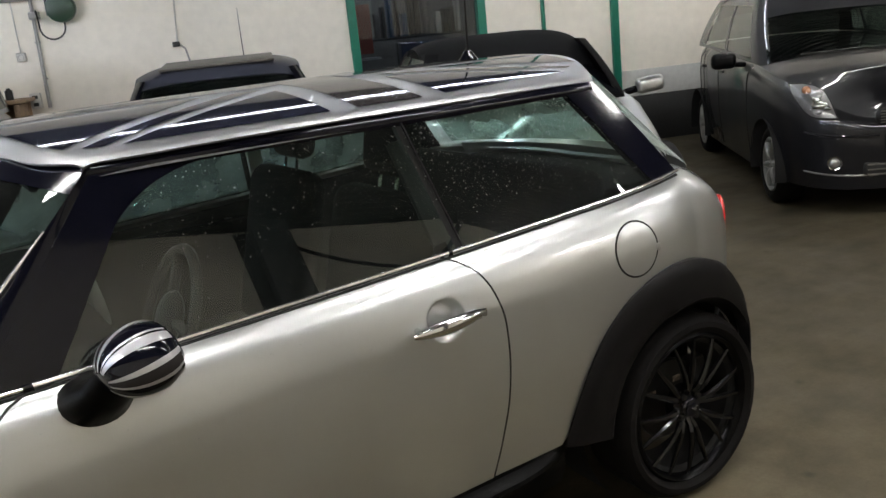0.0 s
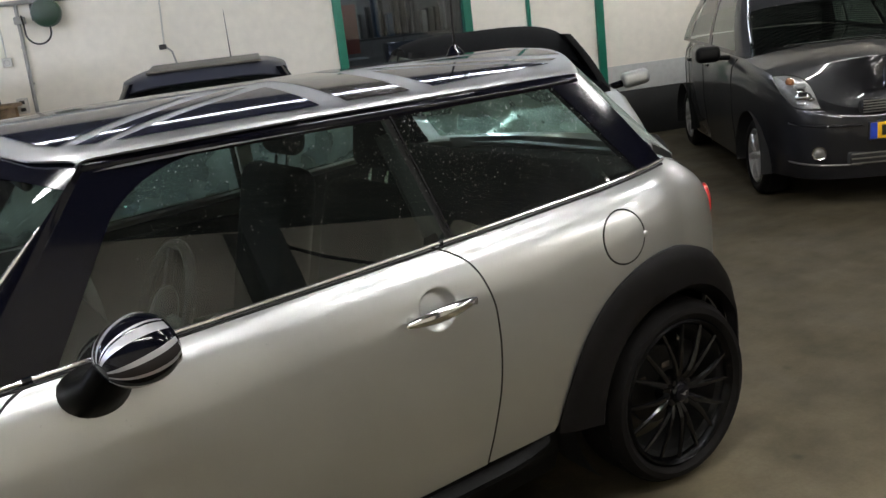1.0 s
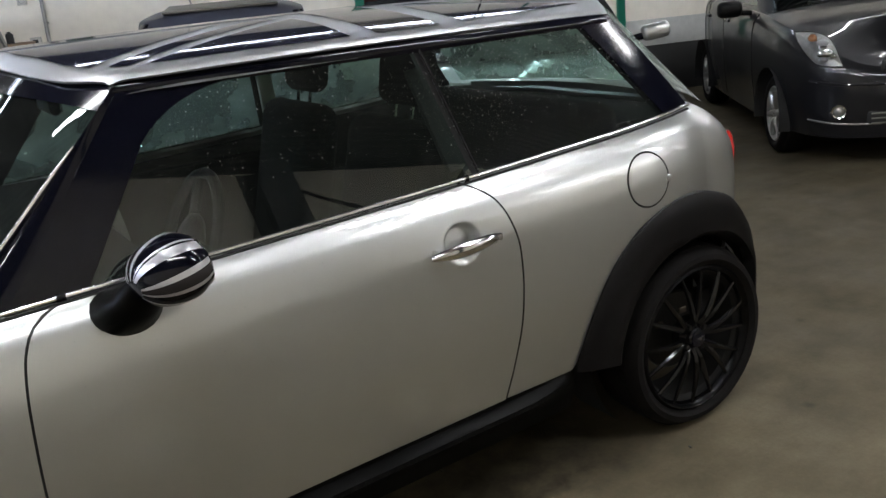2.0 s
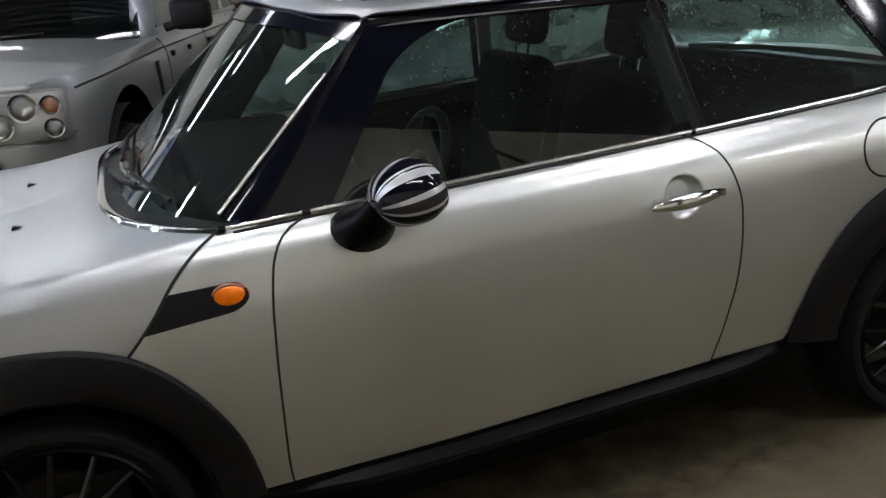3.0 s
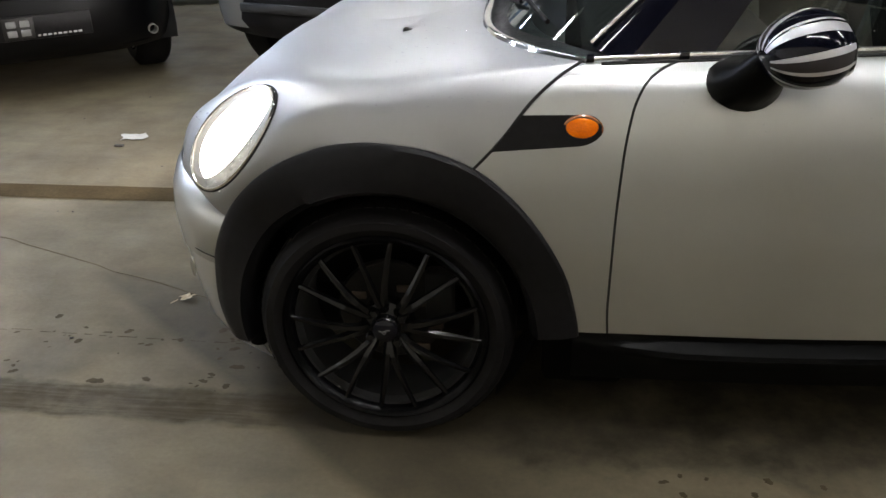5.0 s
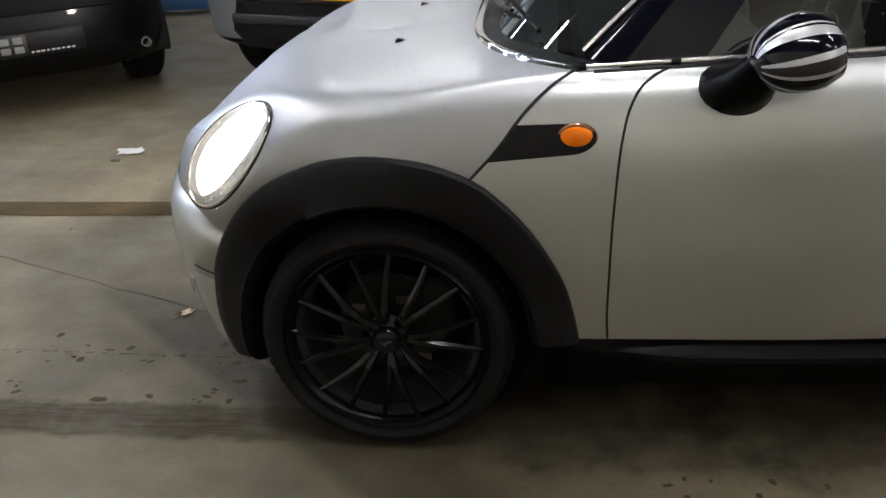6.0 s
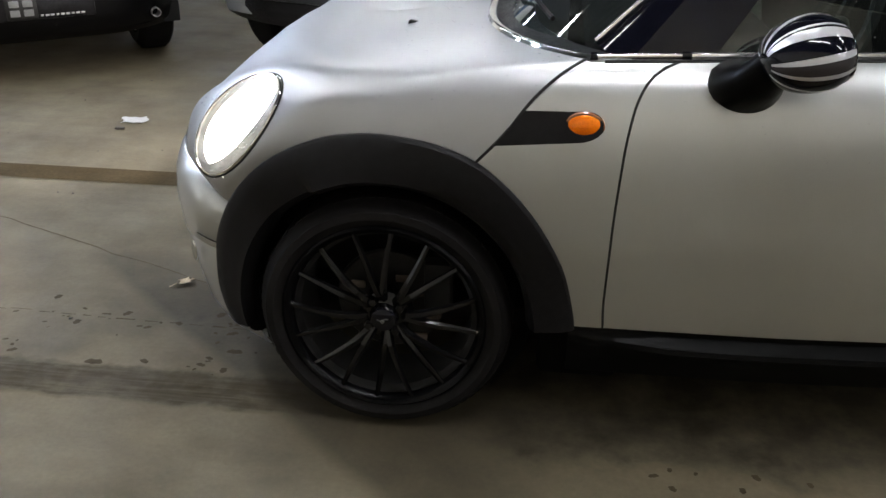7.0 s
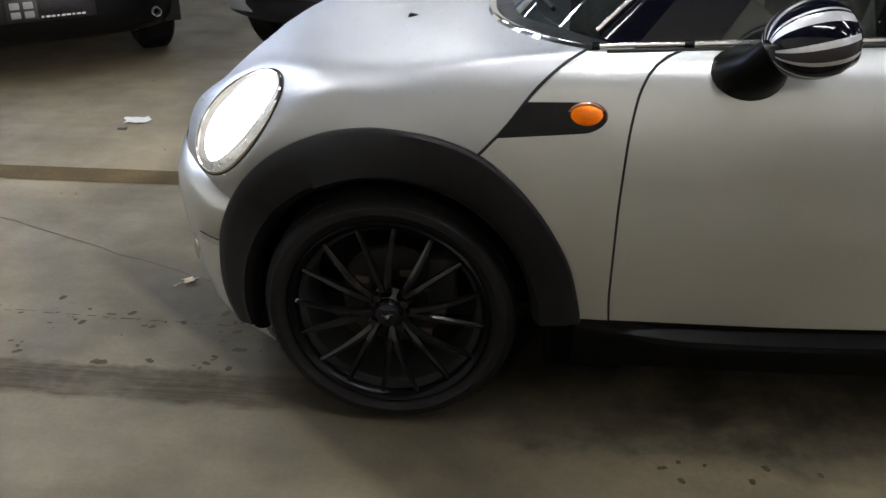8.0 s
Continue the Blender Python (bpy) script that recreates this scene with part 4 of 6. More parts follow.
    zs = [0.335 + i * (0.945 - 0.335) / 40 for i in range(41)]
    both("door_seal", tube([(DOOR_F(z) - 0.002, side_y(DOOR_F(z), z) + 0.0025, z) for z in zs], 0.0042, 6), M_DARK, car)
    zs = [0.365 + i * (0.992 - 0.365) / 40 for i in range(41)]
    both("door_seal", tube([(DOOR_R(z) + 0.002, side_y(DOOR_R(z), z) + 0.0025, z) for z in zs], 0.0042, 6), M_DARK, car)
    zs = [0.70 + i * (0.943 - 0.70) / 30 for i in range(31)]
    both("bonnet_seal", tube([(SHUT(z) + 0.0025, side_y(SHUT(z), min(z, BELT(SHUT(z)))) + 0.0015, min(z, BELT(SHUT(z)))) for z in zs], 0.0042, 6), M_DARK, car)
    # dark inner shell so that the joints read as gaps
    bm = grid(lambda u, v: (0.42 + 2.08 * u, side_y(0.42 + 2.08 * u, 0.40 + (BELT(0.42 + 2.08 * u) - 0.43) * v) + 0.040, 0.40 + (BELT(0.42 + 2.08 * u) - 0.43) * v), 40, 16)
    for v in bm.verts:
        for cx in (0.0, 2.467):
            if (v.co.x - cx) ** 2 + (v.co.z - 0.308) ** 2 < 0.36 ** 2:
                v.co.y = max(v.co.y, -0.60)
    both("inner_panel", face_out(bm, (0, -1, 0)), M_DARK, car)
    part("floor_pan", box((3.2, 1.2, 0.05), (1.25, 0, 0.22), 0.02), M_DARK, car)
    for cx in (0.0, 2.467):
        for sg in (-1, 1):
            bm = lathe([(0.36, -0.09), (0.36, 0.09)], 32)
            bm2 = [v for v in bm.verts if v.co.z < -0.29]
            bmesh.ops.delete(bm, geom=bm2, context="VERTS")
            moved(bm, Matrix.Translation((cx, sg * 0.60, 0.308)))
            part("wheel_liner", bm, M_DARK, car)
            part("wheel_back", box((0.74, 0.02, 0.62), (cx, sg * 0.45, 0.42)), M_DARK, car)
    for sg in (-1, 1):
        # black flaps added to stand in for the shade round the front tyre
        part("arch_flap", box((0.05, 0.36, 0.22), (-0.355, sg * 0.54, 0.29), 0.02), M_BLACK, car, "matt black arch flap, added to keep the wheel gap in shade")
        part("arch_flap", box((0.20, 0.30, 0.22), (0.47, sg * 0.58, 0.24), 0.02), M_BLACK, car, "matt black arch flap, added to keep the wheel gap in shade")
    # cladding and sills
    both("arch_cladding", arch_band(ARCH_F, (0.0, 0.308), 0.338, car), M_PLAST, car, "black plastic wheel arch cladding")
    both("arch_cladding", arch_band(ARCH_R, (2.467, 0.308), 0.338, car), M_PLAST, car, "black plastic wheel arch cladding")

    def sill(u, v):
        x = 0.44 + (1.96 - 0.44) * u
        zt = SILL(x)
        y, z = [(-0.785, 0.004), (-0.798, -0.002), (-0.799, -0.018), (-0.812, -0.028), (-0.832, -0.036), (-0.836, -0.048), (-0.822, -0.062), (-0.80, -0.09), (-0.76, -0.155), (-0.6, -0.155)][round(v * 9)]
        out = min(1.0, max(0.0, (x - 0.47) / 0.22), max(0.0, (1.95 - x) / 0.16)) ** 0.6
        y = -0.785 + (y + 0.785) * out if y < -0.785 else y
        return (x, y, zt + z)
    both("sill_skirt", face_out(grid(sill, 24, 9), (0, -1, 0)), M_SILL, car, "black plastic sill skirt")
    # chrome waist strip and cowl strip
    def belt_strip(x0, x1, h=0.009, w=0.005):
        n = max(4, int((x1 - x0) / 0.05))
        return strip_along([(x0 + (x1 - x0) * i / n, -(W(x0 + (x1 - x0) * i / n) - 0.089), BELT(x0 + (x1 - x0) * i / n) + 0.006) for i in range(n + 1)], w, h)
    for a, b in ((0.455, 0.625), (0.645, 1.652), (1.664, 2.555)):
        both("waist_strip", belt_strip(a, b, *((0.006, 0.005) if a > 0.64 else (0.0045, 0.0035))), M_STRIP, car, "chrome waist strip")
    both("waist_seal", tube([(0.47 + 2.07 * i / 40, -(W(0.47 + 2.07 * i / 40) - 0.084), BELT(0.47 + 2.07 * i / 40) - 0.006) for i in range(41)], 0.0055, 6), M_DARK, car)
    for a, b in ((0.440, 0.455), (0.625, 0.645), (1.652, 1.664)):
        both("strip_joint", belt_strip(a, b), M_GLOSS, car)
    pts = []
    for i in range(41):
        y = -0.745 + 1.49 * i / 40
        s = abs(y) / 0.745
        pts.append((cowl_x(y) + 0.010, y, HOOD(0.19) - 0.008 * s ** 2 + 0.006))
    part("cowl_strip", tube(pts, 1.0, 8, squash=(0.010, 0.013)), M_CHROME, car, "chrome strip round the bonnet's rear edge")
    # scuttle: dark tray between bonnet and windscreen
    def tray(u, v):
        y = -0.70 + 1.40 * u
        return (cowl_x(y) + 0.018 + 0.10 * v, y, 0.935 - 0.010 * (y / 0.7) ** 2 + 0.012 * v)
    part("scuttle_tray", face_out(grid(tray, 30, 4), (0, 0, 1)), M_PLAST, car)

    # greenhouse
    def screen(u, v):
        y0 = -0.70 + 1.40 * u
        y1 = -0.585 + 1.17 * u
        b = Vector((cowl_x(y0) + 0.055 + 0.01 * (1 - abs(2 * u - 1)) + 0.025 * abs(2 * u - 1) ** 6, y0, 0.945 + 0.012 * abs(2 * u - 1) ** 3))
        e = abs(2 * u - 1)
        t = Vector((roof_front(y1) + 0.03 + 0.045 * e ** 6, y1 * (1 + 0.04 * e ** 6), 1.396 - 0.030 * e ** 2 - 0.018 * e ** 8))
        p = b.lerp(t, v)
        p.z += 0.018 * math.sin(v * math.pi) * (1 - 0.9 * e ** 6)
        return p
    part("windscreen", face_out(grid(screen, 32, 14), (-1, 0, 0.5)), M_GLASS, car, "wet raked windscreen").visible_shadow = False
    # black band of the screen's upper edge
    part("screen_band", face_out(grid(lambda u, v: Vector(screen(u, 0.87 + 0.14 * v)) + Vector((-0.003, 0, 0.003)), 32, 2), (-1, 0, 0.5)), M_GLOSS, car)
    pil = sheet([(0.525, 0.940), (0.868, 1.350), (0.968, 1.350), (0.690, 0.950)], lambda x, z: pane_y(x, z) - 0.004, 6, 14)
    both("windscreen_pillar", pil, M_GLOSS, car, "gloss black windscreen pillar", depth=-0.02)
    # front face of the pillar, turning into the screen
    def pil_in(u, v):
        a = Vector(screen(0.0, v * 0.99)) + Vector((-0.004, 0, 0.002))
        x, z = 0.525 + (0.868 - 0.525) * v, 0.940 + (1.350 - 0.940) * v
        b = Vector((x, pane_y(x, z) - 0.003, z))
        p = a.lerp(b, u)
        p += Vector((-0.012, -0.006, 0.0)) * math.sin(u * math.pi)
        return p
    both("screen_corner", face_out(grid(pil_in, 5, 14), (-1, -0.6, 0)), M_GLOSS, car, "gloss black edge of the windscreen")
    # bright bar added as the reflection of a tube in the screen's edge
    both("screen_glint", tube([Vector((0.454, -0.700, 0.962)).lerp(Vector((0.742, -0.640, 1.234)), i / 14) + Vector((-0.004, -0.004, 0.004)) for i in range(15)], [0.0055] * 11 + [0.005, 0.004, 0.003, 0.002], 8), M_STRIP, car, "bright strip shaped as a tube's reflection on the windscreen edge")
    g1 = sheet([(0.672, 0.950), (0.950, 1.338), (1.607, 1.338), (1.682, 0.998)], pane_y, 16, 12)
    for ob in both("door_window", g1, M_GLASS, car, "tinted door window with rain specks"):
        ob.visible_shadow = False
    ob.data.materials[0] = M_GLASSM
    g2 = sheet([(1.70, 1.0), (1.628, 1.338), (2.20, 1.336), (2.44, 1.043)], pane_y, 16, 12)
    for ob in both("quarter_window", g2, M_GLASS, car, "tinted rear side window with rain specks"):
        ob.visible_shadow = False
    ob.data.materials[0] = M_GLASSM
    # rounded black corner of the door's window frame
    def corner(u, v):
        if u < 0.5:
            a = Vector((0.955, 1.340)).lerp(Vector((0.845, 1.186)), 1 - u * 2)
        else:
            a = Vector((0.955, 1.340)).lerp(Vector((1.15, 1.340)), u * 2 - 1)
        p, c, q = Vector((0.848, 1.184)), Vector((0.945, 1.322)), Vector((1.15, 1.332))
        b = p * (1 - u) ** 2 + c * 2 * u * (1 - u) + q * u * u
        w = a.lerp(b, v)
        return (w.x, pane_y(w.x, w.y) - 0.003, w.y)
    both("window_frame", face_out(grid(corner, 20, 3), (0, -1, 0)), M_GLOSS, car, depth=-0.004)
    both("centre_pillar", sheet([(1.665, 0.998), (1.600, 1.338), (1.634, 1.338), (1.706, 1.002)], lambda x, z: pane_y(x, z) + 0.006, 2, 10), M_DARK, car)
    both("window_seal", tube([(x, pane_y(x, z) - 0.001, z) for x, z in [(1.703 - 0.075 * i / 8, 1.0 + 0.338 * i / 8) for i in range(9)]], 0.004, 6), M_PLAST, car)
    both("rear_pillar", sheet([(2.42, 1.040), (2.19, 1.345), (2.325, 1.355), (2.555, 1.048)], lambda x, z: pane_y(x, z) - 0.003, 6, 10), M_GLOSS, car, "gloss black rear pillar", depth=-0.02)
    # black top frame over the side glass
    def topframe(u, v):
        x = 0.84 + (2.31 - 0.84) * u
        yb = pane_y(x, 1.333) - 0.004
        z = 1.325 + (roof_z(x, 1.0) - 1.327) * v
        return (x, yb + 0.002 + 0.010 * v - 0.008 * math.sin(v * math.pi), z)
    both("roof_seal", face_out(grid(topframe, 40, 4), (0, -1, 0)), M_GLOSS, car)
    # roof
    def roof(u, v):
        q = 2 * u - 1
        s = math.copysign(1 - (1 - abs(q)) ** 1.7, q)
        yy = s * 0.6
        x0 = roof_front(yy) + 0.05 * max(0, (abs(s) - 0.8) / 0.2) ** 2
        x = x0 + (roof_rear(yy) - x0) * v
        y = s * roof_half(x)
        z = roof_z(x, s)
        e = min(v, 1 - v) * 2.0
        if v < 0.5:
            z -= 0.030 * (1 - 0.75 * abs(s) ** 6) * max(0, 1 - e / 0.05) ** 2
        else:
            z -= 0.022 * max(0, 1 - e / 0.04) ** 2
        return (x, y, z)
    part("roof", thick(face_out(grid(roof, 64, 72), (0, 0, 1)), -0.008), M_SILVERW, car, "silver roof panel")
    part("headlining", face_out(grid(lambda u, v: Vector(roof(0.02 + 0.96 * u, 0.02 + 0.96 * v)) - Vector((0, 0, 0.035)), 20, 20), (0, 0, -1)), M_HEAD, car)
    # flag pattern on the roof
    def flag_piece(cs, material, lift, label=""):
        def f(u, v):
            (a, b, c, d) = [Vector(p) for p in cs]
            p = a.lerp(d, u).lerp(b.lerp(c, u), v)
            return roof_point(p.x, p.y, lift)
        return face_out(grid(f, 18, 12), (0, 0, 1))
    H = 0.583
    pieces = [
        ([(0.945, -H + 0.012), (1.452, -H), (1.452, -0.235), (1.452, -0.235)], M_DECAL),
        ([(0.862, -H + 0.035), (0.905, -H + 0.022), (1.43, -0.185), (1.35, -0.175)], M_DECAL),
        ([(0.785, -0.47), (0.825, -0.53), (1.27, -0.16), (0.705, -0.16)], M_DECAL),
        ([(1.53, -H), (1.53, 0.0), (1.727, 0.0), (1.727, -H + 0.004)], M_DECALG),
        ([(1.805, -H + 0.012), (1.805, -0.235), (1.805, -0.235), (2.29, -0.497)], M_DECAL),
        ([(1.81, -0.185), (1.86, -0.175), (2.37, -0.44), (2.33, -0.46)], M_DECALG),
        ([(2.44, -0.38), (2.0, -0.16), (2.0, -0.16), (2.50, -0.16)], M_DECAL),
        ([(0.70, -0.095), (0.695, 0.0), (1.525, 0.0), (1.525, -0.095)], M_DECALG),
        ([(1.745, -0.095), (1.745, 0.0), (2.52, 0.0), (2.52, -0.095)], M_DECALG),
    ]
    for cs, material in pieces:
        both("flag_decal", flag_piece(cs, material, 0.0022), material, car, "glossy dark flag sticker")
    # aerial
    aer = part("aerial_base", moved(lathe([(0, 0.045), (0.012, 0.042), (0.02, 0.03), (0.033, 0.012), (0.038, 0.0)], 20, axis="z"), Matrix.Translation((2.28, 0, 1.424))), M_GLOSS, car)
    part("aerial", tube([(2.28, 0, 1.46), (2.285, 0, 1.63), (2.292, 0, 1.83)], [0.005, 0.003, 0.002], 6), M_PLAST, aer)
    # tailgate and rear screen close the back
    part("tailgate", face_out(grid(lambda u, v: (2.52 + 0.34 * math.cos((2 * u - 1) * 1.35) ** 0.7 * (1 - 0.25 * v), (2 * u - 1) * 0.60, 0.98 + 0.07 * v), 20, 3), (0, 0, 1)), M_SILVER, car)
    def rear_glass(u, v):
        q = 2 * u - 1
        b = Vector((2.62 + 0.26 * (1 - q * q), q * 0.69, 1.05))
        t = Vector((2.34 + 0.22 * (1 - q * q), q * 0.57, 1.366 + 0.03 * (1 - q * q)))
        return b.lerp(t, v)
    part("rear_screen", face_out(grid(rear_glass, 20, 8), (1, 0, 0.3)), M_GLASSM, car).visible_shadow = False
    for sg in (-1, 1):
        lampbm = ball(0.022, 0.045, 0.075, (2.812, sg * 0.640, 0.845), rot=Matrix.Rotation(sg * 0.7, 4, "Z"))
        part("tail_lamp", lampbm, M_RED, car, "red tail lamp")
    part("rear_bumper", face_out(grid(lambda u, v: (2.60 + 0.47 * math.cos((2 * u - 1) * 1.5) ** 0.6 - 0.04 * math.sin(v * math.pi) * -1, (2 * u - 1) * 0.79, 0.2 + 0.36 * v), 30, 6), (1, 0, 0)), M_SILVER, car)
    # wheels
    for cx, half in ((0.0, 0.1), (2.467, 0.1)):
        for sg in (-1, 1):
            wheel(car, cx, sg * 0.818, sg, half=half)
    return car, d_near


HERO, HERO_DOOR = hero_car()


# ---- fittings of the silver hatchback ----
def frame_of(n, up=(0, 0, 1)):
    n = Vector(n).normalized()
    u = Vector(up) - n * n.dot(Vector(up))
    u.normalize()
    w = u.cross(n)
    return Matrix(((w.x, u.x, n.x, 0), (w.y, u.y, n.y, 0), (w.z, u.z, n.z, 0), (0, 0, 0, 1)))


def bent(bm):
    for v in bm.verts:
        v.co.z += lamp_bend(v.co.x, v.co.y)
    return bm


def hero_fittings(car, door):
    # headlamps: dark gap, bright bezel, silver bowl, lit lens under a clear cover
    a, b = LAMP_A, LAMP_B
    GLOW = (-0.0150, 0.001, 0.76, 0.925)

    def oval(k, d, r, seg=8):
        return tube([(b * k * math.cos(i * math.tau / 64), a * k * math.sin(i * math.tau / 64), d) for i in range(65)], r, seg, caps=False)

    def dome(cx, cy, kx, ky, d, h):
        return grid(lambda u, v: (cx + b * kx * v * math.cos(u * math.tau), cy + a * ky * v * math.sin(u * math.tau), d + h * (1 - v * v)), 48, 10)
    for sg in (-1, 1):
        def seated(bm, sg=sg):
            bm = moved(bent(bm), LAMP)
            return bm if sg < 0 else mirrored(bm)
        lamp = part("headlamp", seated(oval(1.0, -0.0015, 0.0024)), M_DARK, car, "lit oval headlamp with a bright bezel")
        part("bezel", seated(oval(0.972, 0.001, 0.0028)), M_CHROME, lamp, "chrome bezel")
        part("bowl", seated(dome(0, 0, 0.97, 0.97, -0.004, -0.045)), M_ALLOY, lamp)
        part("lamp_glow", seated(dome(*GLOW, -0.016, 0.010)), M_LAMP, lamp, "glowing white lamp")

        def shroud(u, v):
            th = u * math.tau
            inner = Vector((GLOW[0] + b * GLOW[2] * math.cos(th), GLOW[1] + a * GLOW[3] * math.sin(th), -0.004))
            outer = Vector((b * 0.97 * math.cos(th), a * 0.97 * math.sin(th), 0.0005))
            return inner.lerp(outer, v)
        part("lamp_surround", seated(face_out(grid(shroud, 64, 3), (0, 0, 1))), M_REFL, lamp, "speckled silver lamp surround")
        part("cover", seated(dome(0, 0, 0.985, 0.985, 0.003, 0.020)), M_CLEAR, lamp, "clear wet cover")
        drops = bmesh.new()
        rnd = random.Random(5)
        for _ in range(170):
            th, rr = rnd.uniform(-1.0, 1.35), rnd.uniform(0.80, 0.93)
            c = Vector((b * rr * math.cos(th), a * rr * math.sin(th), 0.005 + 0.020 * (1 - rr * rr)))
            q = rnd.uniform(0.0012, 0.003)
            bm2 = ball(q, q * 1.4, q * 0.7, c, 6, 4)
            me = bpy.data.meshes.new("tmp")
            bm2.to_mesh(me)
            drops.from_mesh(me)
            bpy.data.meshes.remove(me)
            bm2.free()
        part("rain_film", seated(drops), M_CLEAR, lamp)
        # the lit lamp throws its beam ahead of the car
        ld = bpy.data.lights.new("headlamp_beam", "SPOT")
        ld.energy, ld.spot_size, ld.spot_blend, ld.shadow_soft_size = 115, radians(84), 0.5, 0.06
        ld.color = (0.98, 0.96, 1.0)
        beam = new("headlamp_beam", ld)
        beam.matrix_world = look((-0.50, sg * 0.72, 0.74), (-3.5, sg * 0.9 + 0.5, 0.42))
    # small fog lamp bezel in the bumper
    for sg in (-1, 1):
        part("fog_bezel", ball(0.006, 0.012, 0.030, (-0.524, sg * 0.652, 0.378), rot=Matrix.Rotation(-sg * 0.9, 4, "Z")), M_CHROME, car, "chrome fog lamp bezel")
    # side scuttles with amber repeaters
    def scuttle(u, v):
        l = Vector((0.248 + 0.066 * v, 0.770 + 0.073 * v))
        r = Vector((0.474, 0.790 + 0.058 * v))
        p = l.lerp(r, u)
        if u > 0.8:
            f = (u - 0.8) / 0.2
            mid = 0.819
            p.y = mid + (p.y - mid) * math.sqrt(max(0, 1 - f * f * 0.92))
        return (p.x, side_y(p.x, p.y) - 0.005, p.y)
    sc = both("side_scuttle", face_out(grid(scuttle, 26, 10), (0, -1, 0)), M_PLAST, car, "black side scuttle with amber repeater", depth=0.012)
    for sg, host in ((-1, sc[0]), (1, sc[1])):
        for k in range(4):
            z = 0.784 + k * 0.017
            x0 = 0.262 + (z - 0.77) * 0.9
            bm = tube([(x, side_y(x, z) - 0.007, z) for x in (x0, (x0 + 0.395) / 2, 0.395)], 0.0035, 6)
            part("rib", bm if sg < 0 else mirrored(bm), M_GLOSS, host)
        y = side_y(0.437, 0.82)
        bm = ball(0.041, 0.019, 0.028, (0.435, y - 0.005, 0.8205), 28, 14)
        rep = part("repeater", bm if sg < 0 else mirrored(bm), M_AMBER, host, "amber side repeater lens")
        bm = tube([(0.435 + 0.038 * math.cos(i * math.tau / 32), y - 0.010, 0.8205 + 0.0255 * math.sin(i * math.tau / 32)) for i in range(33)], 0.005, 6, caps=False)
        part("lens_rim", bm if sg < 0 else mirrored(bm), M_COPPER, rep, "darker amber rim")
    # door handle
    for sg in (-1, 1):
        host = door
        pts = [(1.468 + 0.216 * i / 12, -0.853 - 0.012 * math.sin(i / 12 * math.pi), 0.844 + 0.014 * i / 12) for i in range(13)]
        rs = [0.003 + 0.0165 * math.sin(math.pi * (i + 0.25) / 12.5) ** 0.6 for i in range(13)]
        bm = tube(pts, rs, 12, squash=(1.0, 0.7))
        part("handle", bm if sg < 0 else mirrored(bm), M_CHROME, car, "chrome door handle")
        for x in (1.49, 1.66):
            bm = tube([(x, side_y(x, 0.85) + 0.005, 0.850), (x, -0.858, 0.850)], 0.009, 8)
            part("handle_post", bm if sg < 0 else mirrored(bm), M_CHROME, car)
    bm = lathe([(0, -0.001), (0.006, -0.001), (0.007, 0.004)], 14)
    part("lock", moved(bm, Matrix.Translation((1.668, -0.872, 0.857))), M_STEEL, car)
    # fuel flap
    pts = [(2.24 + 0.083 * math.cos(k * math.tau / 48), 0.888 + 0.079 * math.sin(k * math.tau / 48)) for k in range(49)]
    part("flap_joint", tube([(x, side_y(x, z) + 0.0005, z) for x, z in pts], 0.0032, 6, caps=False), M_DARK, car)
    flap = part("fuel_flap", face_out(grid(lambda u, v: ((lambda x, z: (x, side_y(x, z) - 0.0018, z))(2.24 + 0.080 * v * math.cos(u * math.tau), 0.888 + 0.076 * v * math.sin(u * math.tau))), 40, 8), (0, -1, 0)), M_SILVER, car, "round silver fuel flap")
    part("hinge", ball(0.011, 0.006, 0.012, (2.325, side_y(2.325, 0.878) - 0.002, 0.878), 14, 8), M_SILVER, flap)
    # door mirrors
    for sg in (-1, 1):
        C = Vector((0.836, -0.902, 1.001))
        S = Vector((0.092, 0.094, 0.071))
        tilt = Matrix.Rotation(radians(-12), 4, "Y") @ Matrix.Rotation(radians(14), 4, "Z")

        def cap(lon, lat, lift=0.0, C=C, S=S, tilt=tilt):
            """lon: degrees from straight up towards the outside; lat: 0 at the front tip to 180."""
            a, b = radians(lon), radians(lat)
            sx = S.x * (1.0 if lat < 90 else 0.75)
            p = Vector((-math.cos(b) * sx, -math.sin(b) ** 0.9 * math.sin(a) * S.y, math.sin(b) ** 0.9 * math.cos(a) * S.z))
            p *= 1 + lift / 0.08
            return C + tilt.to_3x3() @ p
        bm = bmesh.new()
        grid(lambda u, v: cap(360 * u, 1 + 135 * v), 48, 26, bm=bm)
        bmesh.ops.remove_doubles(bm, verts=bm.verts, dist=0.0005)
        face_out(bm, (0, 0, 1))
        bmesh.ops.recalc_face_normals(bm, faces=bm.faces[:])
        mir = part("door_mirror", bm if sg < 0 else mirrored(bm), M_GLOSS, car, "black door mirror with flag stripes")
        for lo, hi, material in ((-62, -52, M_DECALS), (-36, -28, M_DECALS), (-28, -10, M_DECALG), (-10, -1, M_DECALS), (22, 26, M_DECALS), (30, 46, M_DECALS), (76, 86, M_DECALS), (86, 106, M_DECALG), (106, 113, M_DECALS), (138, 144, M_DECALS)):
            def st(u, v, lo=lo, hi=hi):
                lat = 14 + 112 * v
                if lo == 30 or lo == 22:
                    bend = -10 + 22 * v
                    return cap(lo + (hi - lo) * u + bend, lat, 0.0012)
                return cap(lo + (hi - lo) * u, lat, 0.0012)
            bm = grid(st, 4, 24)
            bm.normal_update()
            mid = C
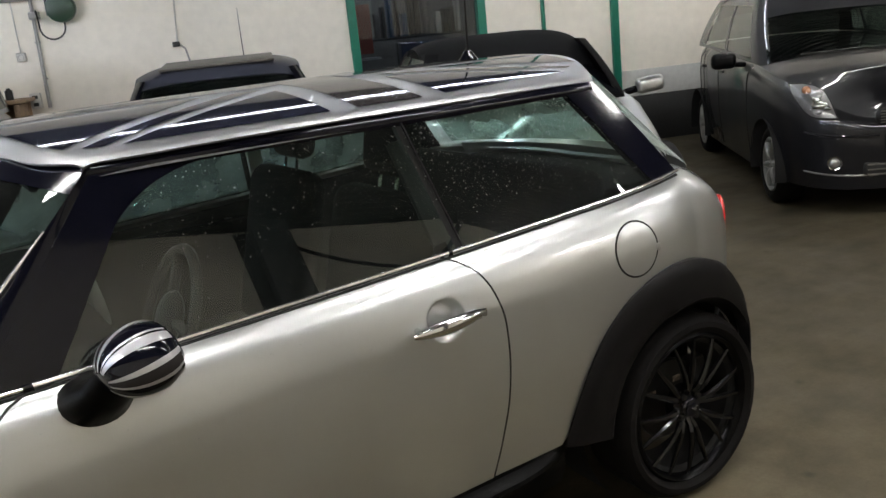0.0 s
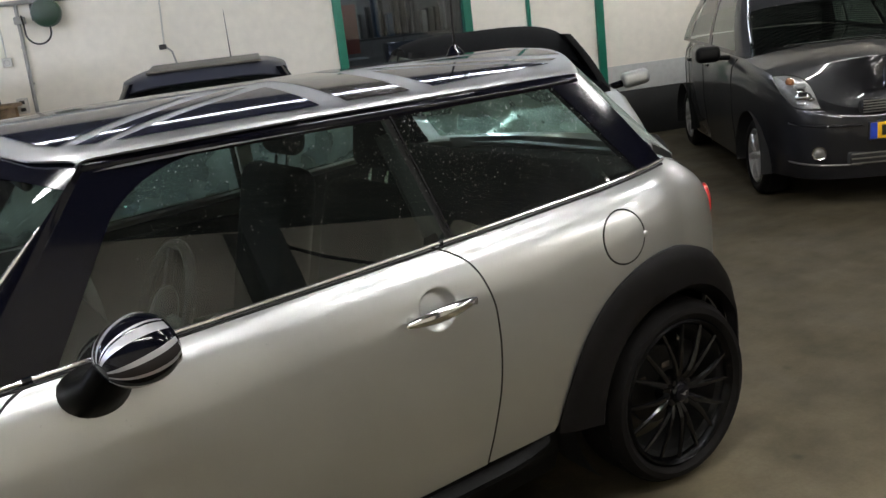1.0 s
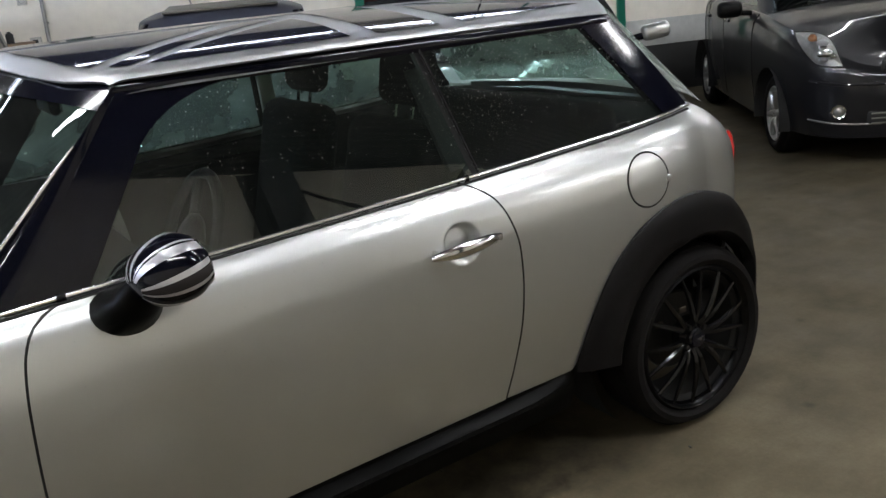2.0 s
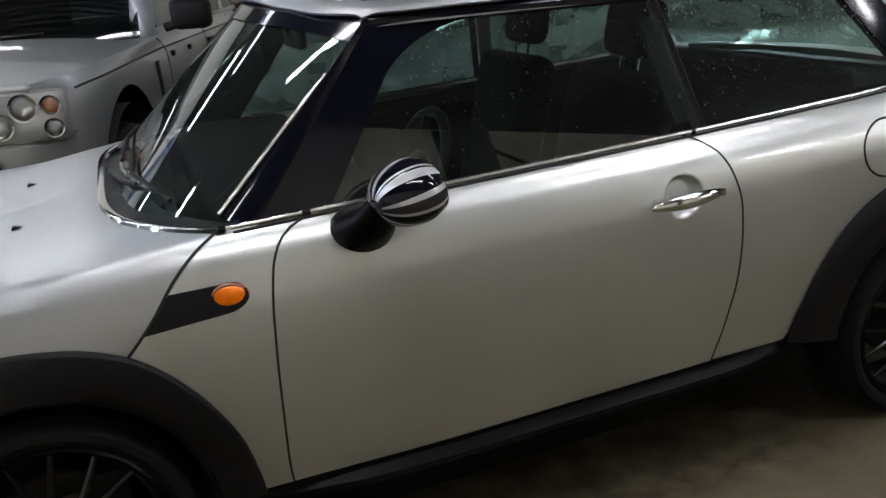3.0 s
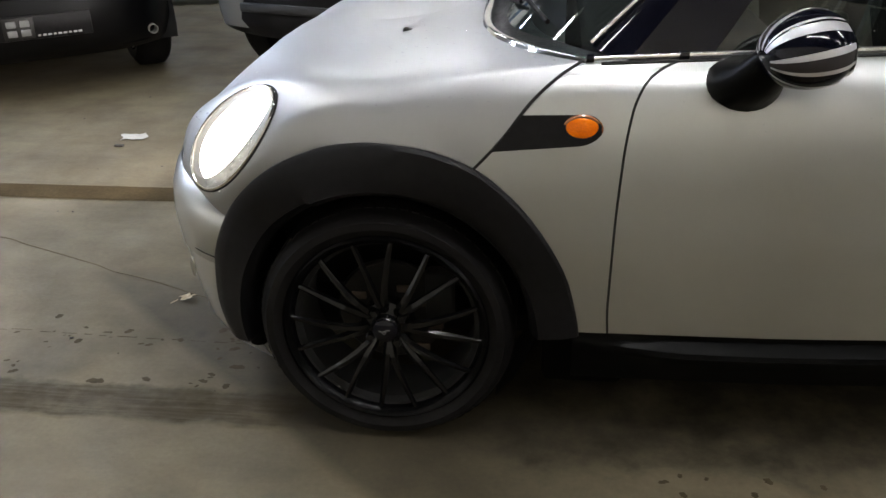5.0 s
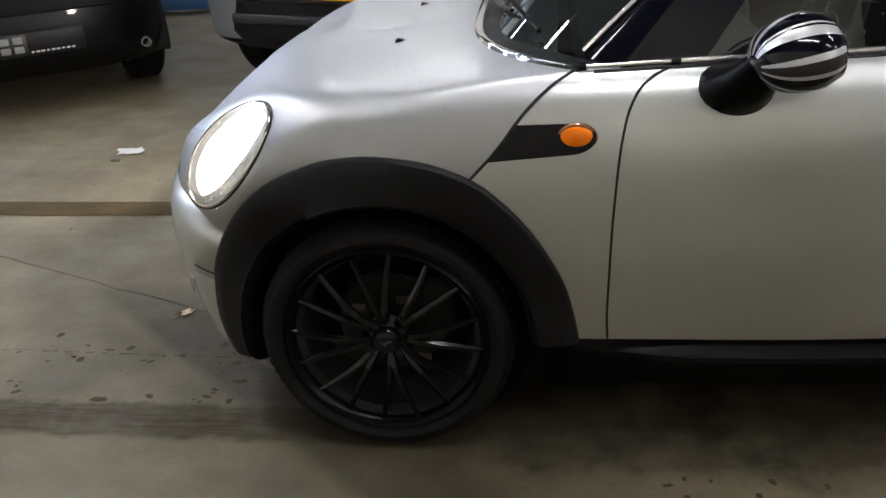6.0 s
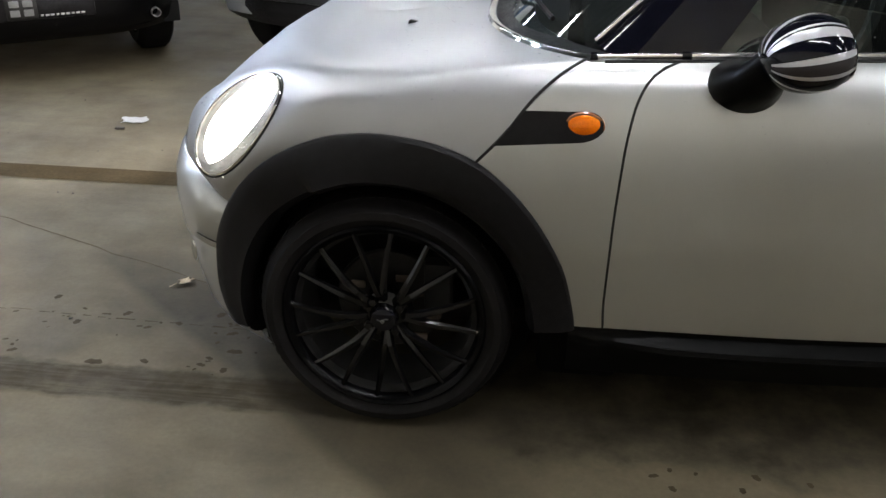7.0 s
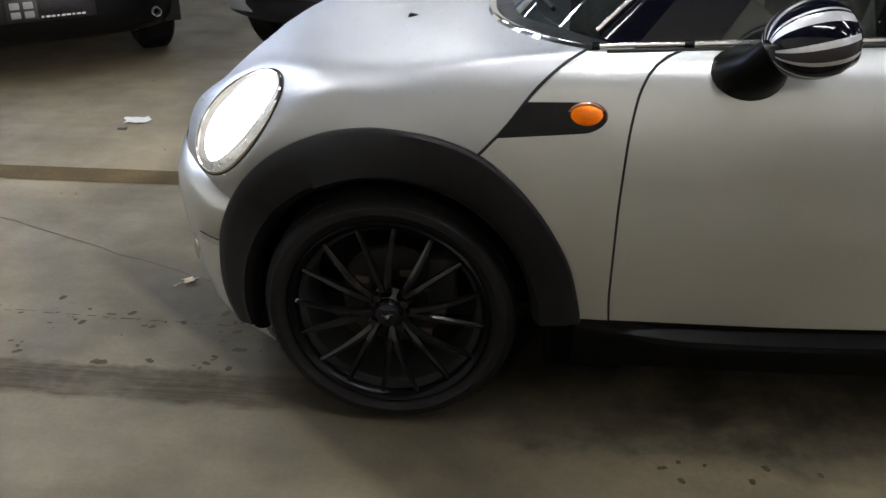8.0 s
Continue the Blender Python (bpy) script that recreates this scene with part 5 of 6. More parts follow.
            if sum((f.calc_center_median() - mid).dot(f.normal) for f in bm.faces) < 0:
                bmesh.ops.reverse_faces(bm, faces=bm.faces[:])
            part("stripe", bm if sg < 0 else mirrored(bm), material, mir, "glossy flag stripe")
        bm = moved(ball(0.006, 0.074, 0.055, (0, 0, 0), 24, 10), Matrix.Translation(C + Vector((0.040, 0, 0.003))) @ tilt)
        part("mirror_glass", bm if sg < 0 else mirrored(bm), M_CHROME, mir)
        foot = tube([(0.750, -0.775, 0.905), (0.752, -0.812, 0.908), (0.766, -0.848, 0.935), (0.788, -0.880, 0.98)], [0.078, 0.074, 0.056, 0.046], 24, squash=(0.70, 1.0))
        part("mirror_foot", foot if sg < 0 else mirrored(foot), M_SILL, mir, "black mirror foot")
    # washer jets and wipers
    for y in (-0.262, 0.268):
        part("washer_jet", box((0.046, 0.022, 0.018), (0.0, y, 0.893), 0.006, rot=Matrix.Rotation(0.25, 4, "Y")), M_PLAST, car)
    def on_screen(y, v):
        x0 = cowl_x(y) + 0.05
        return (x0 + v * (roof_front(y * 0.84) + 0.03 - x0) - 0.012, y * (1 - 0.16 * v), 0.952 + 0.43 * v)
    for y0, y1 in ((0.02, -0.60), (0.55, 0.0)):
        arm = tube([on_screen(y0, 0.01), on_screen((y0 + y1) / 2, 0.07), on_screen(y1 + 0.2, 0.10)], [0.011, 0.008, 0.005], 8)
        w = part("wiper", arm, M_PLAST, car, "black wiper arm")
        part("blade", tube([on_screen(y0 - 0.05, 0.13), on_screen((y0 + y1) / 2, 0.115), on_screen(y1, 0.08)], 0.006, 6), M_RUBBER, w)
    # rain beads on the flank and bonnet
    rnd = random.Random(11)
    beads = bmesh.new()
    for _ in range(280):
        u, v = rnd.uniform(0.25, 1), rnd.uniform(0.2, 0.98)
        p = Vector(bonnet(u, v))
        q = rnd.choice((0.0012, 0.0016, 0.0022, 0.003))
        box((q * 2, q * 2, q), p, q * 0.4, 1, bm=beads)
    for _ in range(110):
        x = rnd.uniform(0.5, 2.6)
        z = BELT(x) - abs(rnd.gauss(0, 0.10)) - 0.02
        q = rnd.choice((0.001, 0.0014, 0.002))
        box((q * 2, q, q * 2), (x, side_y(x, z), z), q * 0.4, 1, bm=beads)
    part("rain_film", beads, M_CLEAR, car)["kind"] = "stuff"
    rnd = random.Random(12)
    beads = bmesh.new()
    for _ in range(1500):
        x = rnd.uniform(0.75, 2.42) if rnd.random() < 0.5 else rnd.uniform(1.65, 2.40)
        z = 1.33 - abs(rnd.gauss(0, 0.13))
        if z < BELT(x) + 0.03 or x < 0.70 + (z - 0.95) * 0.75 or x > 2.50 - (z - 1.05) * 0.9:
            continue
        q = rnd.choice((0.0005, 0.0006, 0.0008, 0.0013))
        box((q * 2, q, q * 2.4), (x, pane_y(x, z) - 0.0005, z), q * 0.4, 1, bm=beads)
    part("speckle_film", beads, M_SPECK, car)["kind"] = "stuff"


hero_fittings(HERO, HERO_DOOR)


# ---- cabin of the silver hatchback ----
def hero_cabin(car):
    part("dashboard", box((0.42, 1.30, 0.20), (0.66, 0, 0.875), 0.06, 4), M_SEAT, car, "black dashboard")
    part("centre_dial", moved(lathe([(0, -0.0), (0.10, 0.0), (0.12, 0.02), (0.12, 0.05)], 28, axis="z"), Matrix.Translation((0.86, 0, 0.93)) @ Matrix.Rotation(radians(80), 4, "Y")), M_TRIM, car)
    for sg in (-1, 1):
        part("door_card", box((1.1, 0.05, 0.5), (1.2, sg * 0.70, 0.66), 0.02), M_SEAT, car)
        y = sg * 0.36
        seat = part("front_seat", box((0.50, 0.48, 0.16), (1.30, y, 0.50), 0.06, 3), M_SEAT, car, "black front seat")
        part("backrest", box((0.13, 0.48, 0.62), (1.62, y, 0.82), 0.06, 3, rot=Matrix.Rotation(radians(14), 4, "Y")), M_SEAT, seat)
        part("headrest", box((0.09, 0.25, 0.17), (1.735, y, 1.235), 0.045, 4, rot=Matrix.Rotation(radians(10), 4, "Y")), M_SEAT, seat)
        for dy in (-0.05, 0.05):
            part("headrest_post", tube([(1.70, y + dy, 1.09), (1.722, y + dy, 1.18)], 0.006, 6), M_CHROME, seat)
        part("rear_headrest", box((0.08, 0.26, 0.12), (2.36, y * 0.85, 1.00), 0.04, 3), M_SEAT, car)
        part("inner_pillar", box((0.06, 0.02, 0.30), (1.665, sg * 0.61, 1.14), 0.008, rot=Matrix.Rotation(sg * radians(20), 4, "X") @ Matrix.Rotation(radians(-10), 4, "Y")), M_BOX if sg > 0 else M_DARK, car)
    part("rear_bench", box((0.14, 1.15, 0.62), (2.26, 0, 0.78), 0.06, 3, rot=Matrix.Rotation(radians(16), 4, "Y")), M_SEAT, car)
    part("parcel_shelf", box((0.45, 1.1, 0.03), (2.52, 0, 0.99), 0.01), M_SEAT, car)
    wheel_pts = [(0.185 * math.cos(k * math.tau / 40), 0.185 * math.sin(k * math.tau / 40), 0) for k in range(41)]
    m = Matrix.Translation((1.02, -0.36, 0.90)) @ Matrix.Rotation(radians(-66), 4, "Y")
    sw = part("steering_wheel", moved(tube(wheel_pts, 0.015, 8, caps=False), m), M_PLAST, car, "black steering wheel")
    part("steering_boss", moved(ball(0.075, 0.075, 0.03, (0, 0, 0)), m), M_PLAST, sw)
    for a in (0.3, 2.84, 4.71):
        part("wheel_spoke", moved(tube([(0.05 * math.cos(a), 0.05 * math.sin(a), 0), (0.18 * math.cos(a), 0.18 * math.sin(a), 0)], 0.014, 8), m), M_PLAST, sw)
    rv = part("rear_view_mirror", box((0.03, 0.22, 0.065), (0.80, 0.0, 1.28), 0.014, 3), M_PLAST, car)
    part("mirror_face", box((0.004, 0.20, 0.05), (0.817, 0.0, 1.28), 0.001), M_CHROME, rv)
    part("mirror_stem", tube([(0.76, 0, 1.34), (0.79, 0, 1.29)], 0.008, 6), M_PLAST, rv)


hero_cabin(HERO)


# ---- the other cars ----
def plain_car(name, label, m, s, paint, glass_mat=None, rim=None, twin=False):
    """A parked car from a table s of its main measures; x runs back from the front axle, its left side at -y."""
    glass_mat = glass_mat or M_GLASSD
    car = thing(name, label, "car", m)
    fo, wb, ro, w = s["fo"], s["wb"], s["ro"], s["w"]
    L = fo + wb + ro
    xm = (wb + ro - fo) / 2
    top = curve(s["top"])          # shoulder height along x
    crown = s.get("crown", 0.06)
    n = s.get("square", 5.0)
    ra = s.get("ra", s["r"] + 0.05)
    rw = s["r"]
    prof = curve([(0, 0.05 + 0.02), (0.03, 0.035), (0.08, 0.012), (0.2, 0.0), (0.4, 0.002), (0.6, 0.02), (1.0, 0.07)])

    def contour(u):
        a = -math.pi / 2 + math.pi * u
        sn, c = math.sin(a), math.cos(a)
        return xm + L / 2 * math.copysign(abs(sn) ** (2 / n), sn), -w * max(c, 0) ** (2 / n)

    def flank(u, v):
        x, y = contour(u)
        z0 = s["sill"]
        for cx in (0.0, wb):
            if abs(x - cx) < ra and abs(y) > 0.8 * w:
                z0 = max(z0, rw + math.sqrt(ra * ra - (x - cx) ** 2) * s.get("arch", 1.0))
        zt = top(x)
        z = z0 + (zt - z0) * v
        ins = prof(zt - z)
        k = 1 - ins / w
        return (xm + (x - xm) * (1 - ins / (L / 2)), y * k, z)

    def lid(u, v):
        x, y = contour(u)
        zt = top(x)
        k = 1 - 0.07 / w
        px, py = xm + (x - xm) * (1 - 0.07 / (L / 2)), y * k
        qx = min(max(x, -fo + 0.45), wb + ro - 0.4)
        return (px + (qx - px) * v, py * (1 - v), zt + (crown if x < s["cowl"] else 0.02) * (1 - (1 - v) ** 2))
    both("body_side", face_out(grid(flank, 150, 16), (0, -1, 0)), paint, car, s.get("paint_label", ""))
    both("body_top", face_out(grid(lid, 150, 8), (0, 0, 1)), paint, car)
    # greenhouse
    zr, yr, yb = s["roof"], s["roof_half"], w - 0.085
    x0, x1, x2, x3 = s["cowl"], s["roof_front"], s["roof_rear"], s["tail"]

    def gh(u, v):
        """Side sheet of the cabin, u along, v up."""
        xb, xt = x0 + (x3 - x0) * u, x1 + (x2 - x1) * u
        x = xb + (xt - xb) * v
        zb = top(xb) - 0.005
        z = zb + (zr - 0.05 - zb) * v
        y = -(yb + (yr - yb) * v + 0.02 * math.sin(v * math.pi))
        e = min(u, 1 - u)
        y *= 1 - 0.12 * max(0, 1 - e / 0.08) ** 2
        return Vector((x, y, z))
    pill = s["pillars"]
    part_mat = s.get("pillar_mat", paint)
    if s.get("open"):
        for lo, hi in ((0.0, 0.07), (0.89, 1.0)):
            both("cabin_rail", face_out(grid(lambda u, v: gh(u, lo + (hi - lo) * v) - Vector((0, 0.002, 0)), 30, 2), (0, -1, 0)), part_mat, car)
    else:
        both("cabin_frame", face_out(grid(lambda u, v: gh(u, v) + Vector((0, 0.006, 0)), 30, 8), (0, -1, 0)), part_mat if s.get("solid") else M_GLOSS, car)
    for a, b in zip(pill, pill[1:]):
        g = face_out(grid(lambda u, v: gh(a[1] + (b[0] - a[1]) * u, 0.06 + 0.84 * v), 10, 6), (0, -1, 0))
        both("side_window", g, M_GLASS if s.get("open") else glass_mat, car)
    for a, b in pill:
        both("pillar", face_out(grid(lambda u, v: gh(a + (b - a) * u, v) - Vector((0, 0.004, 0)), 3, 8), (0, -1, 0)), part_mat, car)

    def screen(u, v, xb, xt, sgn):
        q = 2 * u - 1
        b = Vector((xb - sgn * 0.16 * (1 - q * q), q * (yb - 0.05), top(xb) + 0.01))
        t = Vector((xt - sgn * 0.08 * (1 - q * q), q * (yr - 0.03), zr - 0.02 - s.get("lip", 0.04) + 0.04 - 0.03 * abs(q) ** 3))
        p = b.lerp(t, v)
        p.z += 0.02 * math.sin(v * math.pi)
        return p
    part("windscreen", face_out(grid(lambda u, v: screen(u, v, x0, x1, 1), 20, 8), (-1, 0, 0.5)), glass_mat, car)
    part("rear_screen", face_out(grid(lambda u, v: screen(u, v, x3, x2, -1), 20, 8), (1, 0, 0.5)), glass_mat, car)

    def roof(u, v):
        q = 2 * u - 1
        q = math.copysign(1 - (1 - abs(q)) ** 1.6, q)
        xa, xb2 = x1 - 0.09 * (1 - q * q), x2 + 0.09 * (1 - q * q)
        x = xa + (xb2 - xa) * v
        e = min(v, 1 - v)
        return (x, q * (yr + 0.012), zr - 0.06 * abs(q) ** 5 - s.get("lip", 0.04) * max(0, 1 - e / (s.get("lip", 0.04) * 2)) ** 2 + 0.02 * math.sin(v * math.pi))
    part("roof", thick(face_out(grid(roof, 28, 28), (0, 0, 1)), 0.02), s.get("roof_mat", paint), car, s.get("roof_label", ""))
    part("underbody", box((L - 0.6, 2 * w - 0.55, 0.12), (xm, 0, s["sill"] + 0.02), 0.04), M_DARK, car)
    part("cabin_core", box((x3 - x0 - 0.5, 2 * w - 0.4, 0.5), ((x0 + x3) / 2 + 0.1, 0, top(1.0) - 0.33), 0.05), M_DARK, car)
    for cx in (0.0, wb):
        for sg in (-1, 1):
            wheel(car, cx, sg * (w - s.get("wheel_in", 0.035)), sg, s["r"], s["lip"], 0.2, rim or M_ALLOY, s.get("spokes", 7), twin, 0.2, False)
            bm = lathe([(ra + 0.01, -0.02), (ra + 0.01, 0.3)], 28)
            bmesh.ops.delete(bm, geom=[v for v in bm.verts if v.co.z < -0.1], context="VERTS")
            part("wheel_liner", moved(bm, Matrix.Translation((cx, sg * (w - 0.17) - 0.14, rw))), M_DARK, car)
    # door joints
    for x in s["doors"]:
        zs = [s["sill"] + 0.04 + i * (top(x) - s["sill"] - 0.05) / 12 for i in range(13)]
        both("door_joint", tube([(x, -w * (1 - prof(top(x) - z) / w) + 0.001, z) for z in zs], 0.005, 6), M_DARK, car)
    return car, contour, flank, top, w


def number_plate(parent, m, yellow=True, wide=1.0):
    m = m @ Matrix.Diagonal((1, wide, 1, 1))
    p = part("number_plate", moved(box((0.012, 0.53, 0.125), (0, 0, 0), 0.003), m), M_INK, parent, "yellow number plate in a black holder")
    part("plate_face", moved(box((0.006, 0.515, 0.106), (-0.006, 0, 0), 0.002), m), M_PLATE if yellow else M_PAPER, p)
    part("plate_band", moved(box((0.004, 0.045, 0.106), (-0.010, 0.236, 0), 0.001), m), M_PLATEB, p)
    for k in range(6):
        y = 0.165 - k * 0.068 - (0.02 if k > 1 else 0) - (0.02 if k > 4 else 0)
        part("plate_mark", moved(box((0.003, 0.042, 0.07), (-0.0105, y, 0), 0.001), m), M_INK, p)
    return p


def round_lamp(parent, at, r, n, material=None, label=""):
    m = Matrix.Translation(at) @ frame_of(n)
    ringbm = moved(lathe([(r * 0.80, -0.02), (r * 0.85, 0.004), (r, 0.006), (r * 1.02, -0.02)], 28, axis="z"), m)
    p = part("lamp_ring", ringbm, M_CHROME, parent)
    part("lamp_eye", moved(ball(r * 0.8, r * 0.8, r * 0.35, (0, 0, -0.008), 20, 10), m), material or M_ALLOY, parent if parent.parent else p, label)
    return p


def suv():
    m = Matrix.Translation((-0.82, 1.99, 0)) @ pose(0, 0, 0, 0, 0, 71.6) @ Matrix.Translation((0.825, 0, 0))
    s = dict(fo=0.825, wb=2.88, ro=1.18, w=0.955, r=0.37, lip=0.25, sill=0.40, top=[(-0.9, 1.03), (-0.6, 1.07), (0.2, 1.11), (0.75, 1.13), (1.0, 1.15), (4.1, 1.18)], crown=0.07, square=7.0,
             cowl=0.78, roof_front=1.42, roof_rear=3.75, tail=3.98, roof=1.86, roof_half=0.70, pillars=[(0.0, 0.06), (0.36, 0.40), (0.70, 0.74), (0.95, 1.0)], doors=[0.86, 1.98, 3.02], spokes=7, solid=True, arch=1.22, ra=0.47)
    car, contour, flank, top, w = plain_car("suv_car", "large silver off-road car parked nose out by the wall", m, s, M_SILVER2)
    X = -0.83
    # nose: grille with three bars
    g = part("grille", box((0.05, 0.98, 0.20), (X + 0.02, 0, 0.925), 0.02), M_INK, car, "black grille with silver bars")
    for k in range(4):
        part("grille_bar", box((0.05, 0.95, 0.022), (X + 0.005, 0, 0.848 + k * 0.05), 0.008, 3), M_ALLOY, g)
    part("emblem", box((0.012, 0.075, 0.036), (X - 0.02, -0.20, 0.90), 0.005), M_GREEND, g)
    part("bonnet_lip", box((0.06, 1.5, 0.05), (X + 0.06, 0, 1.045), 0.024, 3), M_SILVER2, car)
    # badge on the bonnet's edge, as plain bars
    for k in range(10):
        y = 0.42 - k * 0.088 - (0.05 if k > 4 else 0)
        part("bonnet_mark", box((0.006, 0.042, 0.020), (X + 0.028, y, 1.047), 0.002), M_TRIM, car)
    for sg in (-1, 1):
        hl = part("headlamp", box((0.07, 0.40, 0.235), (X + 0.055, sg * 0.70, 0.915), 0.03, 3, rot=Matrix.Rotation(-sg * 0.22, 4, "Z")), M_REFL, car, "square headlamp with round lamps")
        part("lamp_case", box((0.02, 0.385, 0.22), (X + 0.03, sg * 0.695, 0.915), 0.008, 2, rot=Matrix.Rotation(-sg * 0.22, 4, "Z")), M_REFL, hl)
        for dy, dz, r, material in ((-0.09, -0.03, 0.062, M_STEEL), (0.02, 0.045, 0.065, M_STEEL), (0.135, 0.05, 0.045, M_COPPER), (0.135, -0.055, 0.045, M_STEEL)):
            round_lamp(hl, (X + 0.005 + 0.22 * dy, sg * (0.70 + dy), 0.915 + dz), r, (-1, sg * 0.22, 0), material)
        part("cover", box((0.012, 0.40, 0.23), (X - 0.012, sg * 0.70, 0.915), 0.004, 2, rot=Matrix.Rotation(-sg * 0.22, 4, "Z") @ Matrix.Rotation(-0.10, 4, "Y")), M_CLEAR, hl)
        fog = part("bumper_hole", moved(lathe([(0.030, 0.0), (0.034, -0.010), (0.040, -0.006), (0.040, 0.02)], 24, axis="z"), Matrix.Translation((X - 0.045, sg * 0.56, 0.70)) @ frame_of((-1, 0, 0))), M_SILVER2, car)
        part("hole_eye", moved(ball(0.030, 0.030, 0.01, (0, 0, -0.004)), Matrix.Translation((X - 0.045, sg * 0.56, 0.70)) @ frame_of((-1, 0, 0))), M_DARK, fog)
        part("bonnet_joint", tube([(-0.72 + 0.18 * k, sg * (0.935 + 0.02 * min(1, k / 2)), 1.028 + 0.006 * k) for k in range(9)], 0.006, 6), M_DARK, car)
        part("side_crease", tube([(0.74 + 0.3 * k, sg * 0.955, 1.075 + 0.003 * k) for k in range(11)], 0.005, 6), M_DARK, car)
        part("side_vent", box((0.055, 0.012, 0.30), (0.60, sg * 0.957, 0.86), 0.004, rot=Matrix.Rotation(-0.10, 4, "Y")), M_PLAST, car, "black side vent")
        mirror = part("door_mirror", box((0.14, 0.26, 0.20), (1.02, sg * 1.10, 1.26), 0.05, 3), M_PLAST, car, "black door mirror")
        part("mirror_arm", tube([(1.02, sg * 0.92, 1.18), (1.02, sg * 1.04, 1.21)], 0.03, 10), M_PLAST, mirror)
        for x in (0.98, 1.42, 2.10, 2.55):
            part("door_hinge", box((0.05, 0.03, 0.035), (x, sg * 0.955, 1.02), 0.008), M_PLAST, car) if x < 1.5 else part("door_handle", box((0.17, 0.03, 0.035), (x, sg * 0.955, 1.02), 0.012), M_PLAST, car)
    def bump(u, v):
        y = -0.875 + 1.75 * u
        q = abs(2 * u - 1)
        z, o = [(0.60, 0.02), (0.612, -0.01), (0.64, -0.035), (0.70, -0.045), (0.78, -0.05), (0.80, -0.03), (0.815, 0.02)][round(v * 6)]
        return (X + o + 0.20 * q ** 4, y, z)
    part("front_bumper", face_out(grid(bump, 40, 6), (-1, 0, 0)), M_SILVER2, car, "silver front bumper")
    part("bumper_lower", face_out(grid(lambda u, v: (X - 0.040 + 0.24 * abs(2 * u - 1) ** 3 + 0.16 * max(0, 0.4 - v) ** 1.5, -0.84 + 1.68 * u, 0.36 + 0.255 * v), 30, 6), (-1, 0, 0)), M_PLAST, car)
    part("bumper_slot", box((0.02, 1.0, 0.05), (X - 0.042, 0, 0.53), 0.008), M_INK, car)
    number_plate(car, Matrix.Translation((X - 0.062, -0.075, 0.70)), wide=0.86)
    part("wiper", tube([(0.55, 0.3, 1.20), (0.62, -0.3, 1.22)], 0.008, 6), M_PLAST, car)
    return car


suv()


LEAF = [(-0.134, 0.251), (-0.055, 0.217), (0.016, 0.163), (0.075, 0.068), (0.099, -0.061), (0.109, -0.180), (0.031, -0.148), (-0.044, -0.092), (-0.094, 0.033), (-0.124, 0.154)]


def body_skin(car):
    """The painted body of a car, for laying lamps on it."""
    vs, fs = [], []
    for ob in car.children:
        if ob.name.startswith(("body_side", "body_top")):
            n = len(vs)
            vs += [v.co.copy() for v in ob.data.vertices]
            fs += [[n + i for i in p.vertices] for p in ob.data.polygons]
    return BVHTree.FromPolygons(vs, fs)


